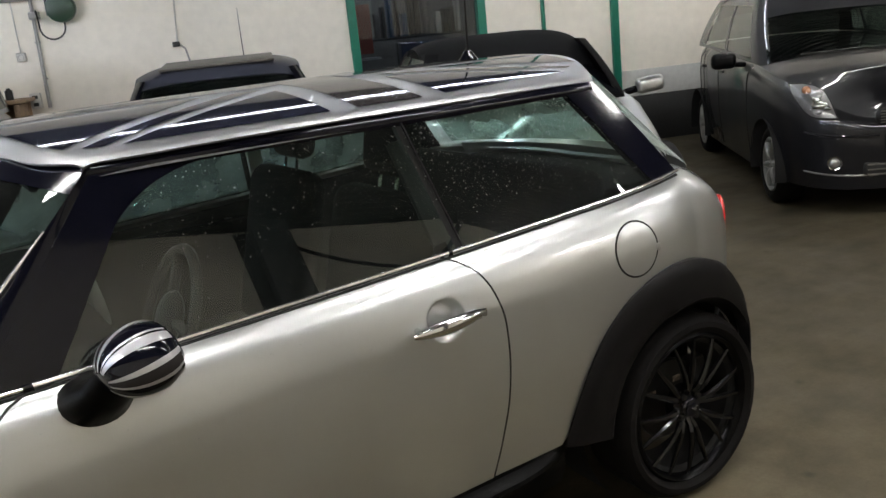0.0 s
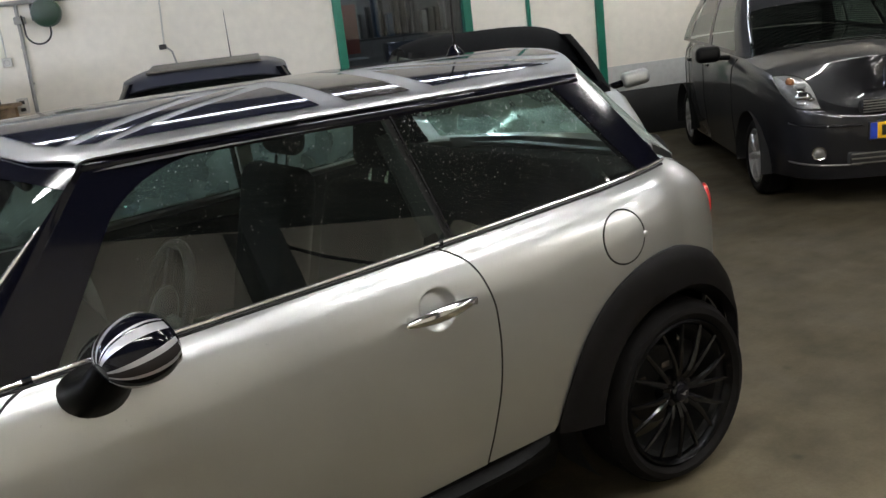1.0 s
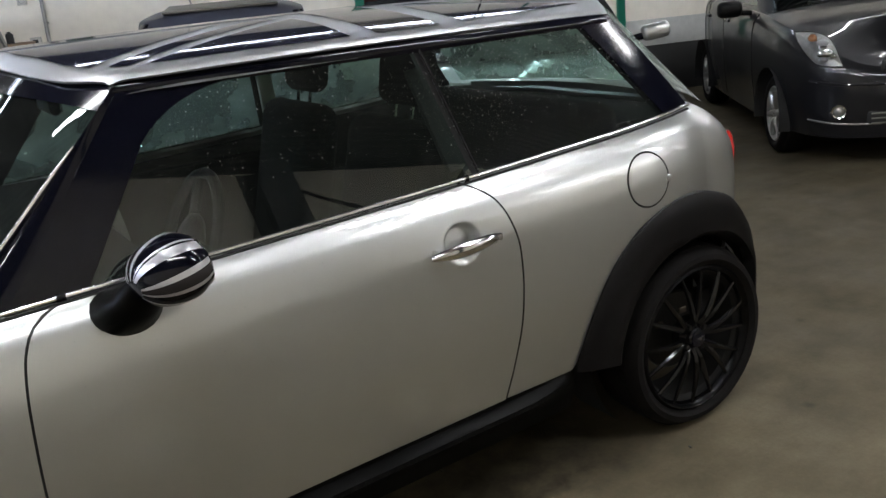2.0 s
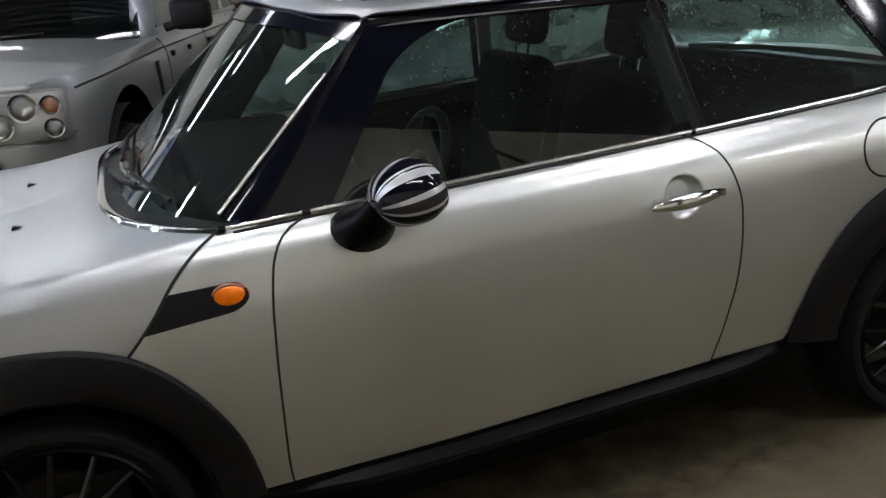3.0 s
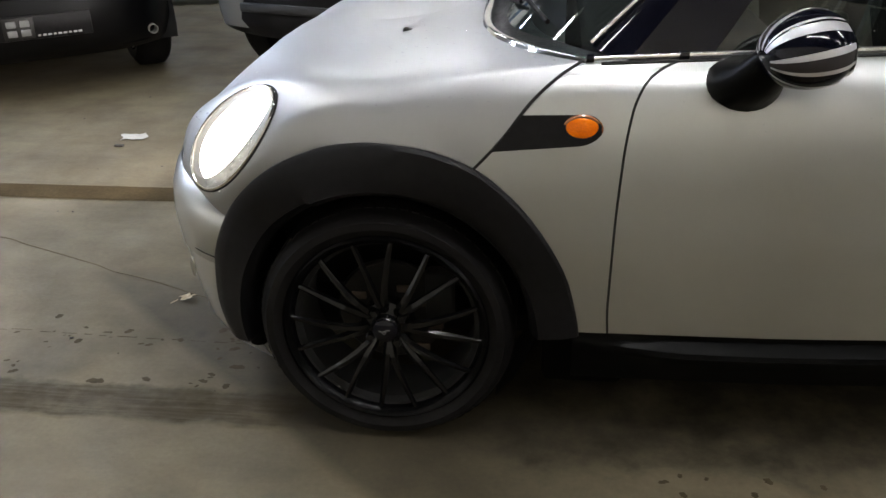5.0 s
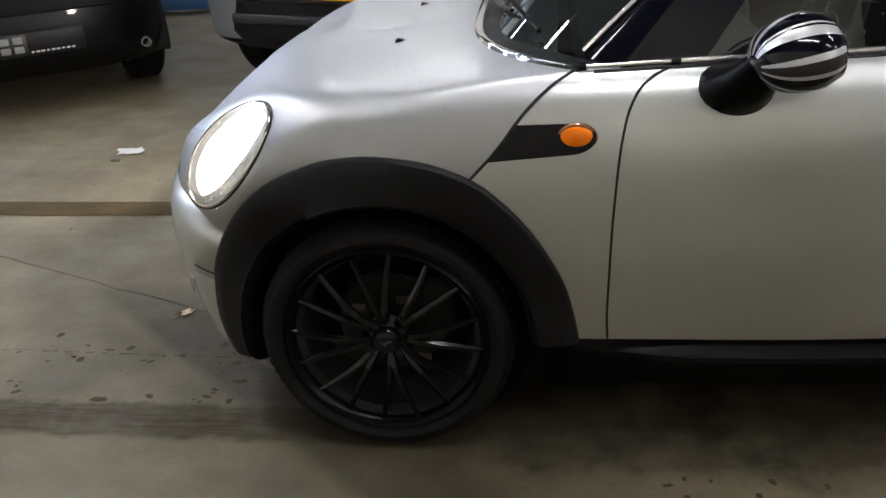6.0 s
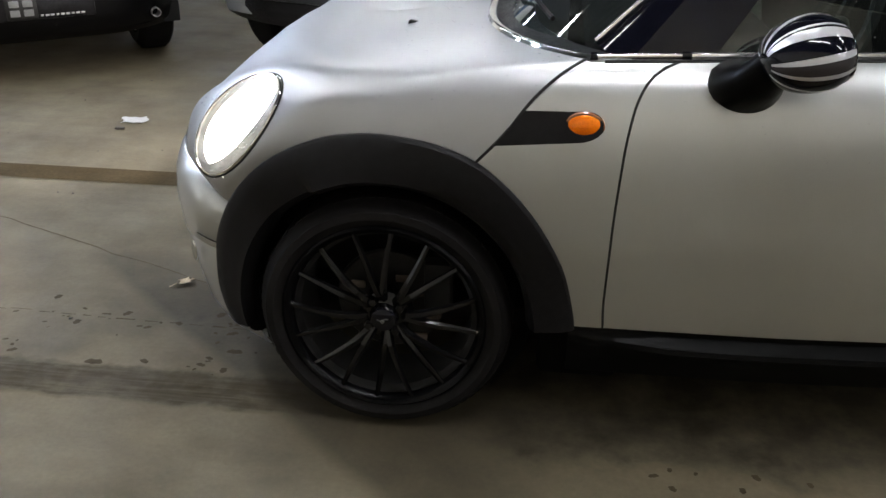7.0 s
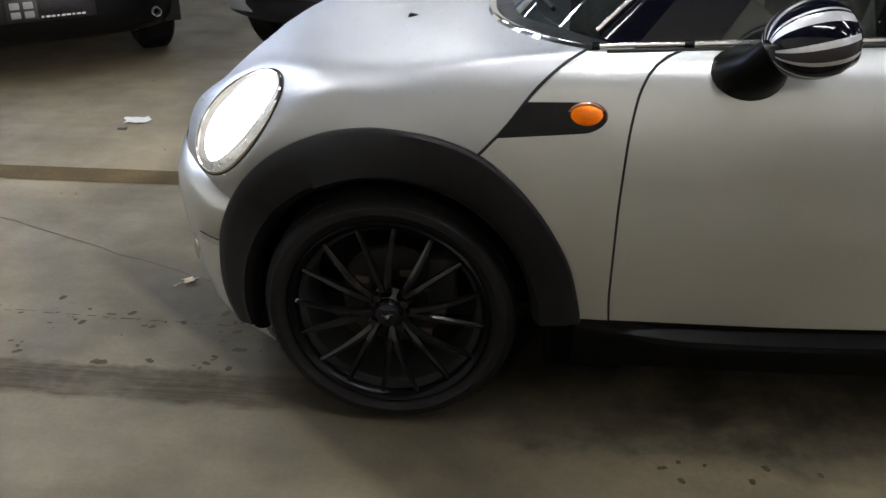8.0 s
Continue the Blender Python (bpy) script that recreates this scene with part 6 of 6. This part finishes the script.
def compact():
    u = Vector((0.613, 0.790, 0))
    ax = Vector((6.014, 1.545, 0)) + Vector((0.79, -0.613, 0)) * 0.74
    m = Matrix.Translation(ax) @ pose(0, 0, 0, 0, 0, 52.2)
    s = dict(fo=0.79, wb=2.46, ro=0.5, w=0.848, r=0.29, lip=0.20, sill=0.22, top=[(-0.8, 0.66), (-0.72, 0.75), (-0.5, 0.86), (-0.1, 0.945), (0.3, 0.995), (0.7, 1.01), (2.95, 1.07)], crown=0.07, square=4.6, wheel_in=0.07,
             cowl=0.32, roof_front=1.02, roof_rear=2.62, tail=2.86, roof=1.53, roof_half=0.58, pillars=[(0.0, 0.10), (0.44, 0.48), (0.80, 0.83), (0.94, 1.0)], doors=[0.42, 1.42, 2.2], spokes=6, pillar_mat=M_GREYP, open=True)
    car, contour, flank, top, w = plain_car("compact_car", "dark grey five-door compact car parked nose out", m, s, M_GREYP)
    X = -0.79
    skin = body_skin(car)
    for z, r, material in ((0.575, 0.010, M_GREYP), (0.315, 0.006, M_STEEL)):
        pts = [contour(0.03 + 0.20 * i / 16) for i in range(17)]
        both("bumper_crease", tube([(x - 0.002, y, z + 0.02 * (i / 16) ** 2) for i, (x, y) in enumerate(pts)], r, 8), material, car)
    for sg in (-1, 1):
        mm = Matrix.Translation((-0.575, sg * 0.655, 0.800)) @ frame_of((-0.72, sg * 0.55, 0.42), (0.5, sg * 0.25, 1))
        lx, ly = curve([(i / 10, p[0]) for i, p in enumerate(LEAF + LEAF[:1])]), curve([(i / 10, p[1]) for i, p in enumerate(LEAF + LEAF[:1])])

        def lens(u, v, d=0.0, sg=sg):
            """A point of the leaf-shaped lamp, laid on the body, d out of it."""
            x, y = sg * lx(u) * v, 0.03 + (ly(u) - 0.03) * v
            hit = skin.ray_cast(mm @ Vector((x, y, 0.4)), -mm.col[2].to_3d())[0]
            p = hit if hit else mm @ Vector((x, y, -0.05))
            return p + mm.col[2].to_3d() * (d + 0.022 * (1 - v * v))
        hl = part("headlamp", grid(lambda u, v: lens(u, v, d=0.002), 40, 8), M_REFL, car, "leaf shaped clear headlamp with amber corner")
        part("lamp_ring", tube([lens(k / 40, 1.0, 0.003) for k in range(41)], 0.005, 6, caps=False), M_DARK, hl)
        part("cover", grid(lambda u, v: lens(u, v, d=0.022), 40, 8), M_CLEAR, hl)
        for u0, v0, r, material in ((0.55, 0.42, 0.055, M_CHROME), (0.47, 0.62, 0.03, M_CHROME), (0.30, 0.40, 0.04, M_ALLOY), (0.62, 0.72, 0.03, M_ALLOY), (0.42, 0.25, 0.03, M_CHROME)):
            part("lamp_eye", ball(r, r, r * 0.6, lens(u0, v0, 0.004), 14, 8), material, hl)
        part("indicator", ball(0.05, 0.03, 0.035, lens(0.10, 0.45, 0.0), 16, 8), M_COPPER, hl)
        fog = round_lamp(car, (-0.735, sg * 0.56, 0.40), 0.045, (-1, sg * 0.35, 0.05), M_REFL)
        mir = part("door_mirror", box((0.10, 0.20, 0.13), (0.64, sg * 0.97, 1.03), 0.045, 4), M_BLACKP, car, "dark grey door mirror")
        part("mirror_arm", tube([(0.62, sg * 0.80, 0.99), (0.64, sg * 0.92, 1.00)], 0.022, 8), M_BLACKP, mir)
        for x in (1.28, 2.08):
            part("door_handle", box((0.16, 0.03, 0.028), (x, sg * 0.845, 0.90), 0.012, 3), M_GREYP, car)
    gr = part("grille", box((0.05, 0.62, 0.10), (X + 0.045, 0, 0.69), 0.03, 3), M_INK, car, "black mesh grille")
    for k in range(5):
        part("grille_bar", box((0.012, 0.58, 0.006), (X + 0.016, 0, 0.653 + 0.018 * k)), M_STEEL, gr)
    lo = part("lower_grille", box((0.06, 0.80, 0.12), (X + 0.03, 0, 0.35), 0.03, 3), M_INK, car)
    for k in range(3):
        part("grille_bar", box((0.012, 0.74, 0.008), (X - 0.002, 0, 0.32 + 0.032 * k)), M_STEEL, lo)
    number_plate(car, Matrix.Translation((X - 0.004, 0, 0.53)))
    part("wiper", tube([(0.20, -0.45, 1.06), (0.14, 0.05, 1.07), (0.2, 0.5, 1.06)], 0.008, 6), M_PLAST, car)
    return car


compact()


def small_saloon():
    """Black-roofed silver convertible and the dark blue hatchback share their measures."""
    s = dict(fo=0.58, wb=2.467, ro=0.60, w=0.83, r=0.30, lip=0.22, sill=0.22, top=[(-0.6, 0.66), (-0.5, 0.74), (-0.2, 0.85), (0.2, 0.91), (0.45, 0.94), (1.6, 0.98), (3.1, 1.0)], crown=0.06, square=4.0,
             cowl=0.42, roof_front=0.86, roof_rear=2.35, tail=2.72, roof=1.41, roof_half=0.60, pillars=[(0.0, 0.07), (0.52, 0.57), (0.86, 1.0)], doors=[0.52, 1.72], spokes=8)
    # convertible with its soft top up
    a = dict(s, top=[(-0.6, 0.52), (-0.4, 0.62), (0.0, 0.76), (0.3, 0.87), (0.45, 0.93), (1.6, 0.98), (3.1, 1.0)], roof_mat=M_SOFT, roof_label="closed black fabric soft top", pillar_mat=M_SOFT, solid=True, roof=1.388)
    m = Matrix.Translation((3.82, 1.27, 0)) @ pose(0, 0, 0, 0, 0, 66) @ Matrix.Translation((0.58, 0, 0))
    car = plain_car("convertible_car", "silver convertible with a closed black soft top", m, a, M_SILVER, M_DULLG)[0]
    for sg in (-1, 1):
        mir = part("door_mirror", box((0.10, 0.21, 0.115), (0.70, sg * 0.985, 0.975), 0.04, 4, rot=Matrix.Rotation(sg * 0.12, 4, "X")), M_SILVER, car, "silver door mirror")
        part("mirror_foot", tube([(0.70, sg * 0.79, 0.93), (0.71, sg * 0.92, 0.955)], 0.026, 8), M_GLOSS, mir)
        round_lamp(car, (-0.40, sg * 0.56, 0.62), 0.10, (-0.75, sg * 0.35, 0.5), M_ALLOY)
    part("aerial", tube([(2.5, 0.45, 1.0), (2.56, 0.46, 1.75)], [0.004, 0.002], 6), M_PLAST, car)
    # dark blue hatchback with an open tilt roof
    b = dict(s, roof_mat=M_NAVYD, pillar_mat=M_GLOSS, open=True, roof=1.40, lip=0.095)
    m = Matrix.Translation((2.17, 2.62, 0)) @ pose(0, 0, 0, 0, 0, 69) @ Matrix.Translation((0.58, 0, 0))
    car = plain_car("blue_hatchback_car", "dusty dark blue hatchback with a tilted glass sunroof", m, b, M_NAVYD, M_GLASSD)[0]
    part("sunroof_panel", box((0.62, 0.86, 0.02), (1.22, 0, 1.430), 0.008, rot=Matrix.Rotation(radians(-3.0), 4, "Y")), M_TANROOF, car, "black glass sunroof with the wall's reflection painted tan, tilted open")
    part("sunroof_rear", box((0.5, 0.86, 0.018), (1.80, 0, 1.424), 0.008), M_TANROOF, car)
    part("aerial", tube([(1.62, -0.20, 1.41), (1.64, -0.20, 1.60), (1.70, -0.20, 1.84)], [0.006, 0.004, 0.002], 6), M_PLAST, car)
    for sg in (-1, 1):
        mir = part("door_mirror", ball(0.07, 0.12, 0.075, (0.72, sg * 0.95, 1.00), 20, 12), M_NAVYD, car)
        part("mirror_foot", tube([(0.70, sg * 0.79, 0.94), (0.72, sg * 0.90, 0.97)], 0.03, 8), M_GLOSS, mir)
        round_lamp(car, (-0.42, sg * 0.56, 0.74), 0.10, (-0.75, sg * 0.35, 0.5), M_DISC)


small_saloon()


def black_hatch():
    """Black car whose tail shows: right rear wheel, bumper, plate bracket, exhaust."""
    s = dict(fo=0.75, wb=2.46, ro=0.62, w=0.84, r=0.305, lip=0.20, sill=0.26, top=[(-0.8, 0.66), (-0.5, 0.80), (0.2, 0.93), (1.6, 0.97), (3.1, 1.0)], crown=0.06, square=5.5,
             cowl=0.4, roof_front=0.95, roof_rear=2.5, tail=2.85, roof=1.45, roof_half=0.6, pillars=[(0.0, 0.07), (0.5, 0.55), (0.86, 1.0)], doors=[0.5, 1.7], spokes=7, solid=True)
    # the tail faces the silver car: local +x points to it
    tail = Vector((-2.49, 2.07, 0))
    m = Matrix.Translation(tail) @ pose(0, 0, 0, 0, 0, -53) @ Matrix.Translation((-3.08, 0, 0))
    car = plain_car("black_hatchback_car", "black hatchback seen from behind, parked in the hall", m, s, M_BLACKP)[0]
    X = 3.08
    def bump(u, v):
        y = -0.80 + 1.60 * u
        q = abs(2 * u - 1)
        z, o = [(0.22, -0.08), (0.27, -0.01), (0.36, 0.03), (0.50, 0.035), (0.58, 0.025), (0.60, -0.03)][round(v * 5)]
        return (X + o - 0.30 * q ** 4, y, z)
    part("rear_bumper", face_out(grid(bump, 40, 5), (1, 0, 0)), M_BLACKP, car, "black rear bumper")
    br = part("plate_holder", box((0.012, 0.53, 0.13), (X + 0.045, 0.02, 0.43), 0.004), M_PLAST, car, "empty number plate holder with a printed strip")
    part("bare_bracket", box((0.004, 0.16, 0.115), (X + 0.0525, -0.10, 0.43), 0.002), M_DISC, br)
    for y, z in ((0.135, 0.455), (0.065, 0.455), (0.135, 0.405), (0.065, 0.405)):
        part("bracket_pad", box((0.006, 0.05, 0.036), (X + 0.055, -y, z), 0.004), M_TRIM, br)
    for k in range(9):
        part("strip_mark", box((0.003, 0.020 if k % 3 else 0.014, 0.010), (X + 0.053, 0.0 + k * 0.027, 0.385), 0.001), M_PAPER, br)
    part("exhaust", moved(lathe([(0.022, 0.3), (0.024, 0.0), (0.028, 0.0), (0.028, 0.3)], 24), Matrix.Translation((X - 0.06, 0.645, 0.325)) @ Matrix.Rotation(math.pi / 2, 4, "Z")), M_ALLOY, car, "steel exhaust pipe")
    for sg in (-1, 1):
        part("tail_lamp", box((0.06, 0.12, 0.22), (X - 0.12, sg * 0.68, 1.02), 0.02), M_RED, car)


black_hatch()


# ---- wall fittings ----
def reel():
    r = thing("hose_reel", "dark green hose reel hanging on the white wall", "hose reel", ROOM @ pose(-6.44, -0.09, 2.045))
    part("drum", lathe([(0, -0.07), (0.06, -0.075), (0.125, -0.06), (0.135, -0.04), (0.135, 0.04), (0.125, 0.06), (0, 0.07)], 40), M_GREEND, r)
    part("bracket", box((0.05, 0.06, 0.16), (-0.12, 0.05, 0.02), 0.006), M_INK, r)
    loop = [(0.012, -0.02, -0.13)] + [(-0.105 + 0.117 * math.cos(-k * math.pi / 22), -0.015, -0.165 - 0.118 * math.sin(k * math.pi / 22)) for k in range(23)] + [(-0.228, 0.01, -0.09), (-0.24, 0.03, 0.0)]
    part("hose", tube(loop, 0.008, 8), M_PLAST, r, "black hose loop")
    return r


def pipes():
    p = thing("wall_conduit", "grey conduit pipes along the white wall", "conduit", ROOM)
    part("pipe", tube([(-9.5, -0.035, 2.165), (-5.5, -0.035, 2.165), (0.5, -0.035, 2.165 + 0.55)][:2], 0.022, 10), M_PIPE, p)
    part("pipe", tube([(-6.715, -0.03, 2.16), (-6.718, -0.03, 1.9), (-6.735, -0.03, 1.12)], 0.018, 10), M_PIPE, p)
    part("junction_box", box((0.10, 0.06, 0.07), (-6.705, -0.03, 2.0), 0.01), M_PIPE, p)
    for z in (1.75, 1.4):
        part("clip", box((0.05, 0.02, 0.02), (-6.725, -0.02, z), 0.004), M_STEEL, p)
    k = thing("wall_cable", "pale cable run with a small black junction box", "cable", ROOM)
    part("cable", tube([(-5.385, -0.012, 3.3), (-5.39, -0.012, 2.1), (-5.425, -0.012, 1.62)], 0.008, 6), M_BOX, k)
    part("box", box((0.07, 0.05, 0.05), (-5.44, -0.03, 1.60), 0.008), M_INK, k)
    part("lead", tube([(-5.41, -0.03, 1.60), (-5.36, -0.03, 1.55), (-5.33, -0.02, 1.40), (-5.33, -0.02, 1.1)], 0.009, 6), M_PIPE, k)
    so = thing("wall_socket", "off-white surface-mounted wall socket", "socket", ROOM @ pose(-6.9, -0.025, 1.625))
    part("socket_body", box((0.085, 0.045, 0.085), (0, 0, 0), 0.008), M_BOX, so)
    part("socket_well", lathe([(0, -0.018), (0.022, -0.018), (0.024, -0.026), (0.028, -0.026)], 20), M_STEEL, so)
    part("socket_lead", tube([(0, 0, 0.04), (0.0, 0.005, 0.4), (0.0, 0.01, 0.53)], 0.006, 6), M_BOX, so)
    so = thing("wall_socket", "off-white double wall socket beside the shelf", "socket", ROOM @ pose(-6.85, -0.03, 1.20))
    part("socket_body", box((0.10, 0.05, 0.15), (0, 0, 0), 0.008), M_BOX, so)
    for z in (0.035, -0.035):
        part("socket_well", box((0.05, 0.01, 0.035), (0, -0.024, z), 0.004), M_INK, so)


def bench():
    b = thing("work_shelf", "worn wooden wall shelf holding workshop boxes", "shelf", ROOM @ pose(-7.45, -0.22, 0))
    part("board", box((1.2, 0.42, 0.035), (0, 0, 1.225), 0.006), M_WOOD, b)
    part("back_panel", box((1.1, 0.03, 0.55), (0, 0.16, 0.93), 0.006), M_WOOD, b)
    for x in (-0.5, 0.5):
        part("support", box((0.05, 0.36, 1.2), (x, 0.0, 0.6), 0.006), M_WOOD, b)
    for dx, w, h, material, nm, lb in ((0.15, 0.20, 0.075, M_BOX, "storage_box", "off-white plastic box on the wooden shelf"), (0.42, 0.07, 0.11, M_INK, "spray_can", "black can standing on the wooden shelf"), (-0.1, 0.06, 0.13, M_INK, "spray_can", "black can standing on the wooden shelf"), (-0.35, 0.22, 0.09, M_PAPER, "storage_box", "white carton on the wooden shelf")):
        t = tagged(link(nm, box((w, 0.14, h), (0, 0, h / 2), 0.012) if nm == "storage_box" else lathe([(0, 0), (w / 2, 0), (w / 2, h * 0.8), (w / 4, h * 0.9), (w / 4, h), (0, h)], 20, axis="z"), material), lb, "box" if nm == "storage_box" else "can")
        t.matrix_world = ROOM @ pose(-7.45 + dx, -0.24, 1.2425)


reel()
pipes()
bench()


def lift():
    """Blue two-arm vehicle lift lying by the far wall."""
    r = thing("car_lift", "blue steel vehicle lift arms on the floor", "car lift", Matrix.Translation((-2.55, 5.28, 0)) @ pose(0, 0, 0, 0, 0, 8))
    part("beam", box((1.7, 0.20, 0.11), (-0.3, 0, 0.10), 0.012), M_BLUE, r)
    part("beam", box((1.5, 0.16, 0.09), (-0.2, 0.38, 0.17), 0.012), M_BLUE, r)
    part("foot_plate", box((0.5, 0.9, 0.04), (0.35, 0.2, 0.022), 0.008), M_BLUE, r)
    part("column", box((0.30, 0.28, 2.6), (0.75, 0.35, 1.30), 0.02), M_BLUE, r)
    part("pad", lathe([(0, 0.2), (0.07, 0.2), (0.07, 0.155), (0, 0.155)], 20, axis="z"), M_RUBBER, r)


lift()


def south_fittings():
    c = thing("steel_column", "dark painted steel column against the pale hall wall", "column", ROOM @ pose(-1.85, -10.67, 0))
    part("shaft", box((0.10, 0.24, CEIL - 0.04), (0, 0, (CEIL - 0.04) / 2), 0.01), M_SHUT, c)
    for y in (-0.11, 0.11):
        part("flange", box((0.36, 0.02, CEIL - 0.04), (0, y, (CEIL - 0.04) / 2), 0.004), M_SHUT, c)
    part("base_plate", box((0.44, 0.26, 0.02), (0, 0, 0.01), 0.004), M_SHUT, c)
    k = thing("hanging_cable", "black cable sagging along the pale hall wall", "cable", ROOM @ pose(-1.6, -10.76, 0))
    part("cable", tube([(1.5 * i / 16, 0, 3.30 - 0.9 * (i / 16) * (1 - 0.55 * i / 16)) for i in range(17)], 0.018, 8), M_PLAST, k)
    b = thing("roof_brace", "dark steel roof brace at the top of the wall", "brace", ROOM @ pose(0.0, -10.72, 0))
    part("brace_bar", tube([(0.0, 0, 2.9), (0.75, 0, CEIL - 0.02)], 0.025, 8), M_SHUT, b)


south_fittings()


# ---- on the floor ----
def floor_litter():
    rnd = random.Random(3)
    # paper scrap, leaf, grit
    bm = grid(lambda u, v: ((u - 0.5) * 0.125 + 0.012 * math.sin(v * 5), (v - 0.5) * 0.085 + 0.008 * math.sin(u * 6), 0.004 + 0.012 * (u - 0.4) ** 2 + 0.004 * math.sin(u * 7 + v * 4) ** 2), 8, 6)
    t = tagged(link("paper_scrap", thick(face_out(bm, (0, 0, 1)), 0.001), M_PAPER), "crumpled white paper scrap on the concrete floor", "paper")
    t.matrix_world = pose(-1.70, 1.43, 0.002, 0, 0, 12)
    bm = bmesh.new()
    ring = []
    for k in range(18):
        a = k * math.tau / 18
        r = 0.019 * (1 + 0.35 * math.cos(5 * a) + 0.12 * rnd.uniform(-1, 1))
        ring.append(bm.verts.new((r * math.cos(a) * 1.25, r * math.sin(a), 0.006 + 0.010 * rnd.random())))
    c = bm.verts.new((0, 0, 0.006))
    for k in range(18):
        bm.faces.new((c, ring[k], ring[(k + 1) % 18]))
    tube([(-0.03, 0.0, 0.006), (-0.055, -0.012, 0.005)], 0.0015, 5, bm=bm)
    t = tagged(link("dry_leaf", bm, M_LEAF), "pale dry fallen leaf on the concrete floor", "leaf")
    t.matrix_world = pose(-0.787, -0.172, 0.001, 0, 0, 30)
    # wet drops in front of the wheel
    drops = bmesh.new()
    def puddle(x, y, r):
        ring = []
        ph = rnd.uniform(0, 6)
        for k in range(14):
            a = k * math.tau / 14
            q = r * (1 + 0.3 * math.sin(2 * a + ph) + 0.15 * math.sin(5 * a + ph * 2))
            ring.append(drops.verts.new((x + q * math.cos(a) * 1.3, y + q * math.sin(a), 0.0022)))
        drops.faces.new(ring)
    for _ in range(40):
        puddle(rnd.uniform(-1.35, -0.42), rnd.gauss(-0.42, 0.035) if rnd.random() < 0.55 else rnd.gauss(-0.60, 0.06), rnd.choice((0.003, 0.004, 0.005, 0.006)))
    for x, y, r in ((-0.89, -0.385, 0.011), (-1.02, -0.453, 0.011), (-1.155, -0.316, 0.011), (-0.795, -0.455, 0.008), (-0.71, -0.421, 0.009), (-0.60, -0.355, 0.012), (-0.53, -0.455, 0.011), (-0.49, -0.548, 0.014),
                    (-0.866, -0.651, 0.016), (-0.726, -0.63, 0.010), (-0.562, -0.625, 0.009), (-0.55, -0.591, 0.008), (-0.49, -0.643, 0.010), (-1.128, -0.625, 0.010)):
        puddle(x, y, r)
    # broken drip line
    x = -1.30
    while x < -0.52:
        ln = rnd.uniform(0.02, 0.07)
        y = -0.405 - 0.03 * (x + 1.3) + rnd.uniform(-0.004, 0.004)
        w = rnd.uniform(0.0015, 0.004)
        drops.faces.new([drops.verts.new(c) for c in ((x, y - w, 0.0022), (x + ln, y - w * 0.7, 0.0022), (x + ln, y + w * 0.7, 0.0022), (x, y + w, 0.0022))])
        x += ln + rnd.uniform(0.01, 0.05)
    for x, y, r in ((0.66, -0.925, 0.008), (0.70, -0.90, 0.006), (0.70, -0.965, 0.008), (0.76, -0.905, 0.005), (0.86, -0.95, 0.008), (0.90, -0.90, 0.009), (1.02, -0.91, 0.007), (1.5, -0.98, 0.008), (1.7, -1.02, 0.01)):
        puddle(x, y, r)
    tagged(link("wet_spots", drops, M_WATER, smooth=False), "dark wet drip spots on the concrete floor", "water drops", "", "stuff")
    grit = bmesh.new()
    for _ in range(70):
        q = rnd.uniform(0.003, 0.008)
        box((q * 1.6, q, q * 0.7), (rnd.uniform(-2.8, 3.2), rnd.uniform(-1.9, 2.2), q * 0.3), q * 0.2, 1, rot=Matrix.Rotation(rnd.uniform(0, 6), 4, "Z"), bm=grit)
    box((0.045, 0.02, 0.012), (-1.72, 1.30, 0.006), 0.004, bm=grit)
    tagged(link("floor_grit", grit, M_DIRT), "small dark grit scattered on the floor", "grit", "", "stuff")


floor_litter()


def floor_joint():
    """A dirt-filled joint strip between two floor slabs."""
    def f(u, v):
        x = -9.0 + 9.4 * u
        lo, hi = 0.650 + 0.02 * math.sin(x * 1.3) + 0.03 * (x + 1.2) * 0.3, 0.785
        return (x, min(lo, 0.74) + (hi - min(lo, 0.74)) * v, 0.0035 - 0.0025 * v)
    tagged(link("floor_joint", face_out(grid(f, 80, 3), (0, 0, 1)), M_JOINT), "dark dirt-filled joint between concrete floor slabs", "floor joint", "", "structure")
    pts = []
    rnd = random.Random(8)
    for k in range(24):
        t = k / 23
        pts.append((-2.6 + 2.0 * t + rnd.uniform(-0.006, 0.006), 0.62 - 0.83 * t + rnd.uniform(-0.008, 0.008), 0.0006))
    tagged(link("floor_crack", tube(pts, 0.0019, 5, squash=(0.4, 1)), M_JOINT), "thin dark crack in the concrete floor", "floor crack", "", "structure")


floor_joint()
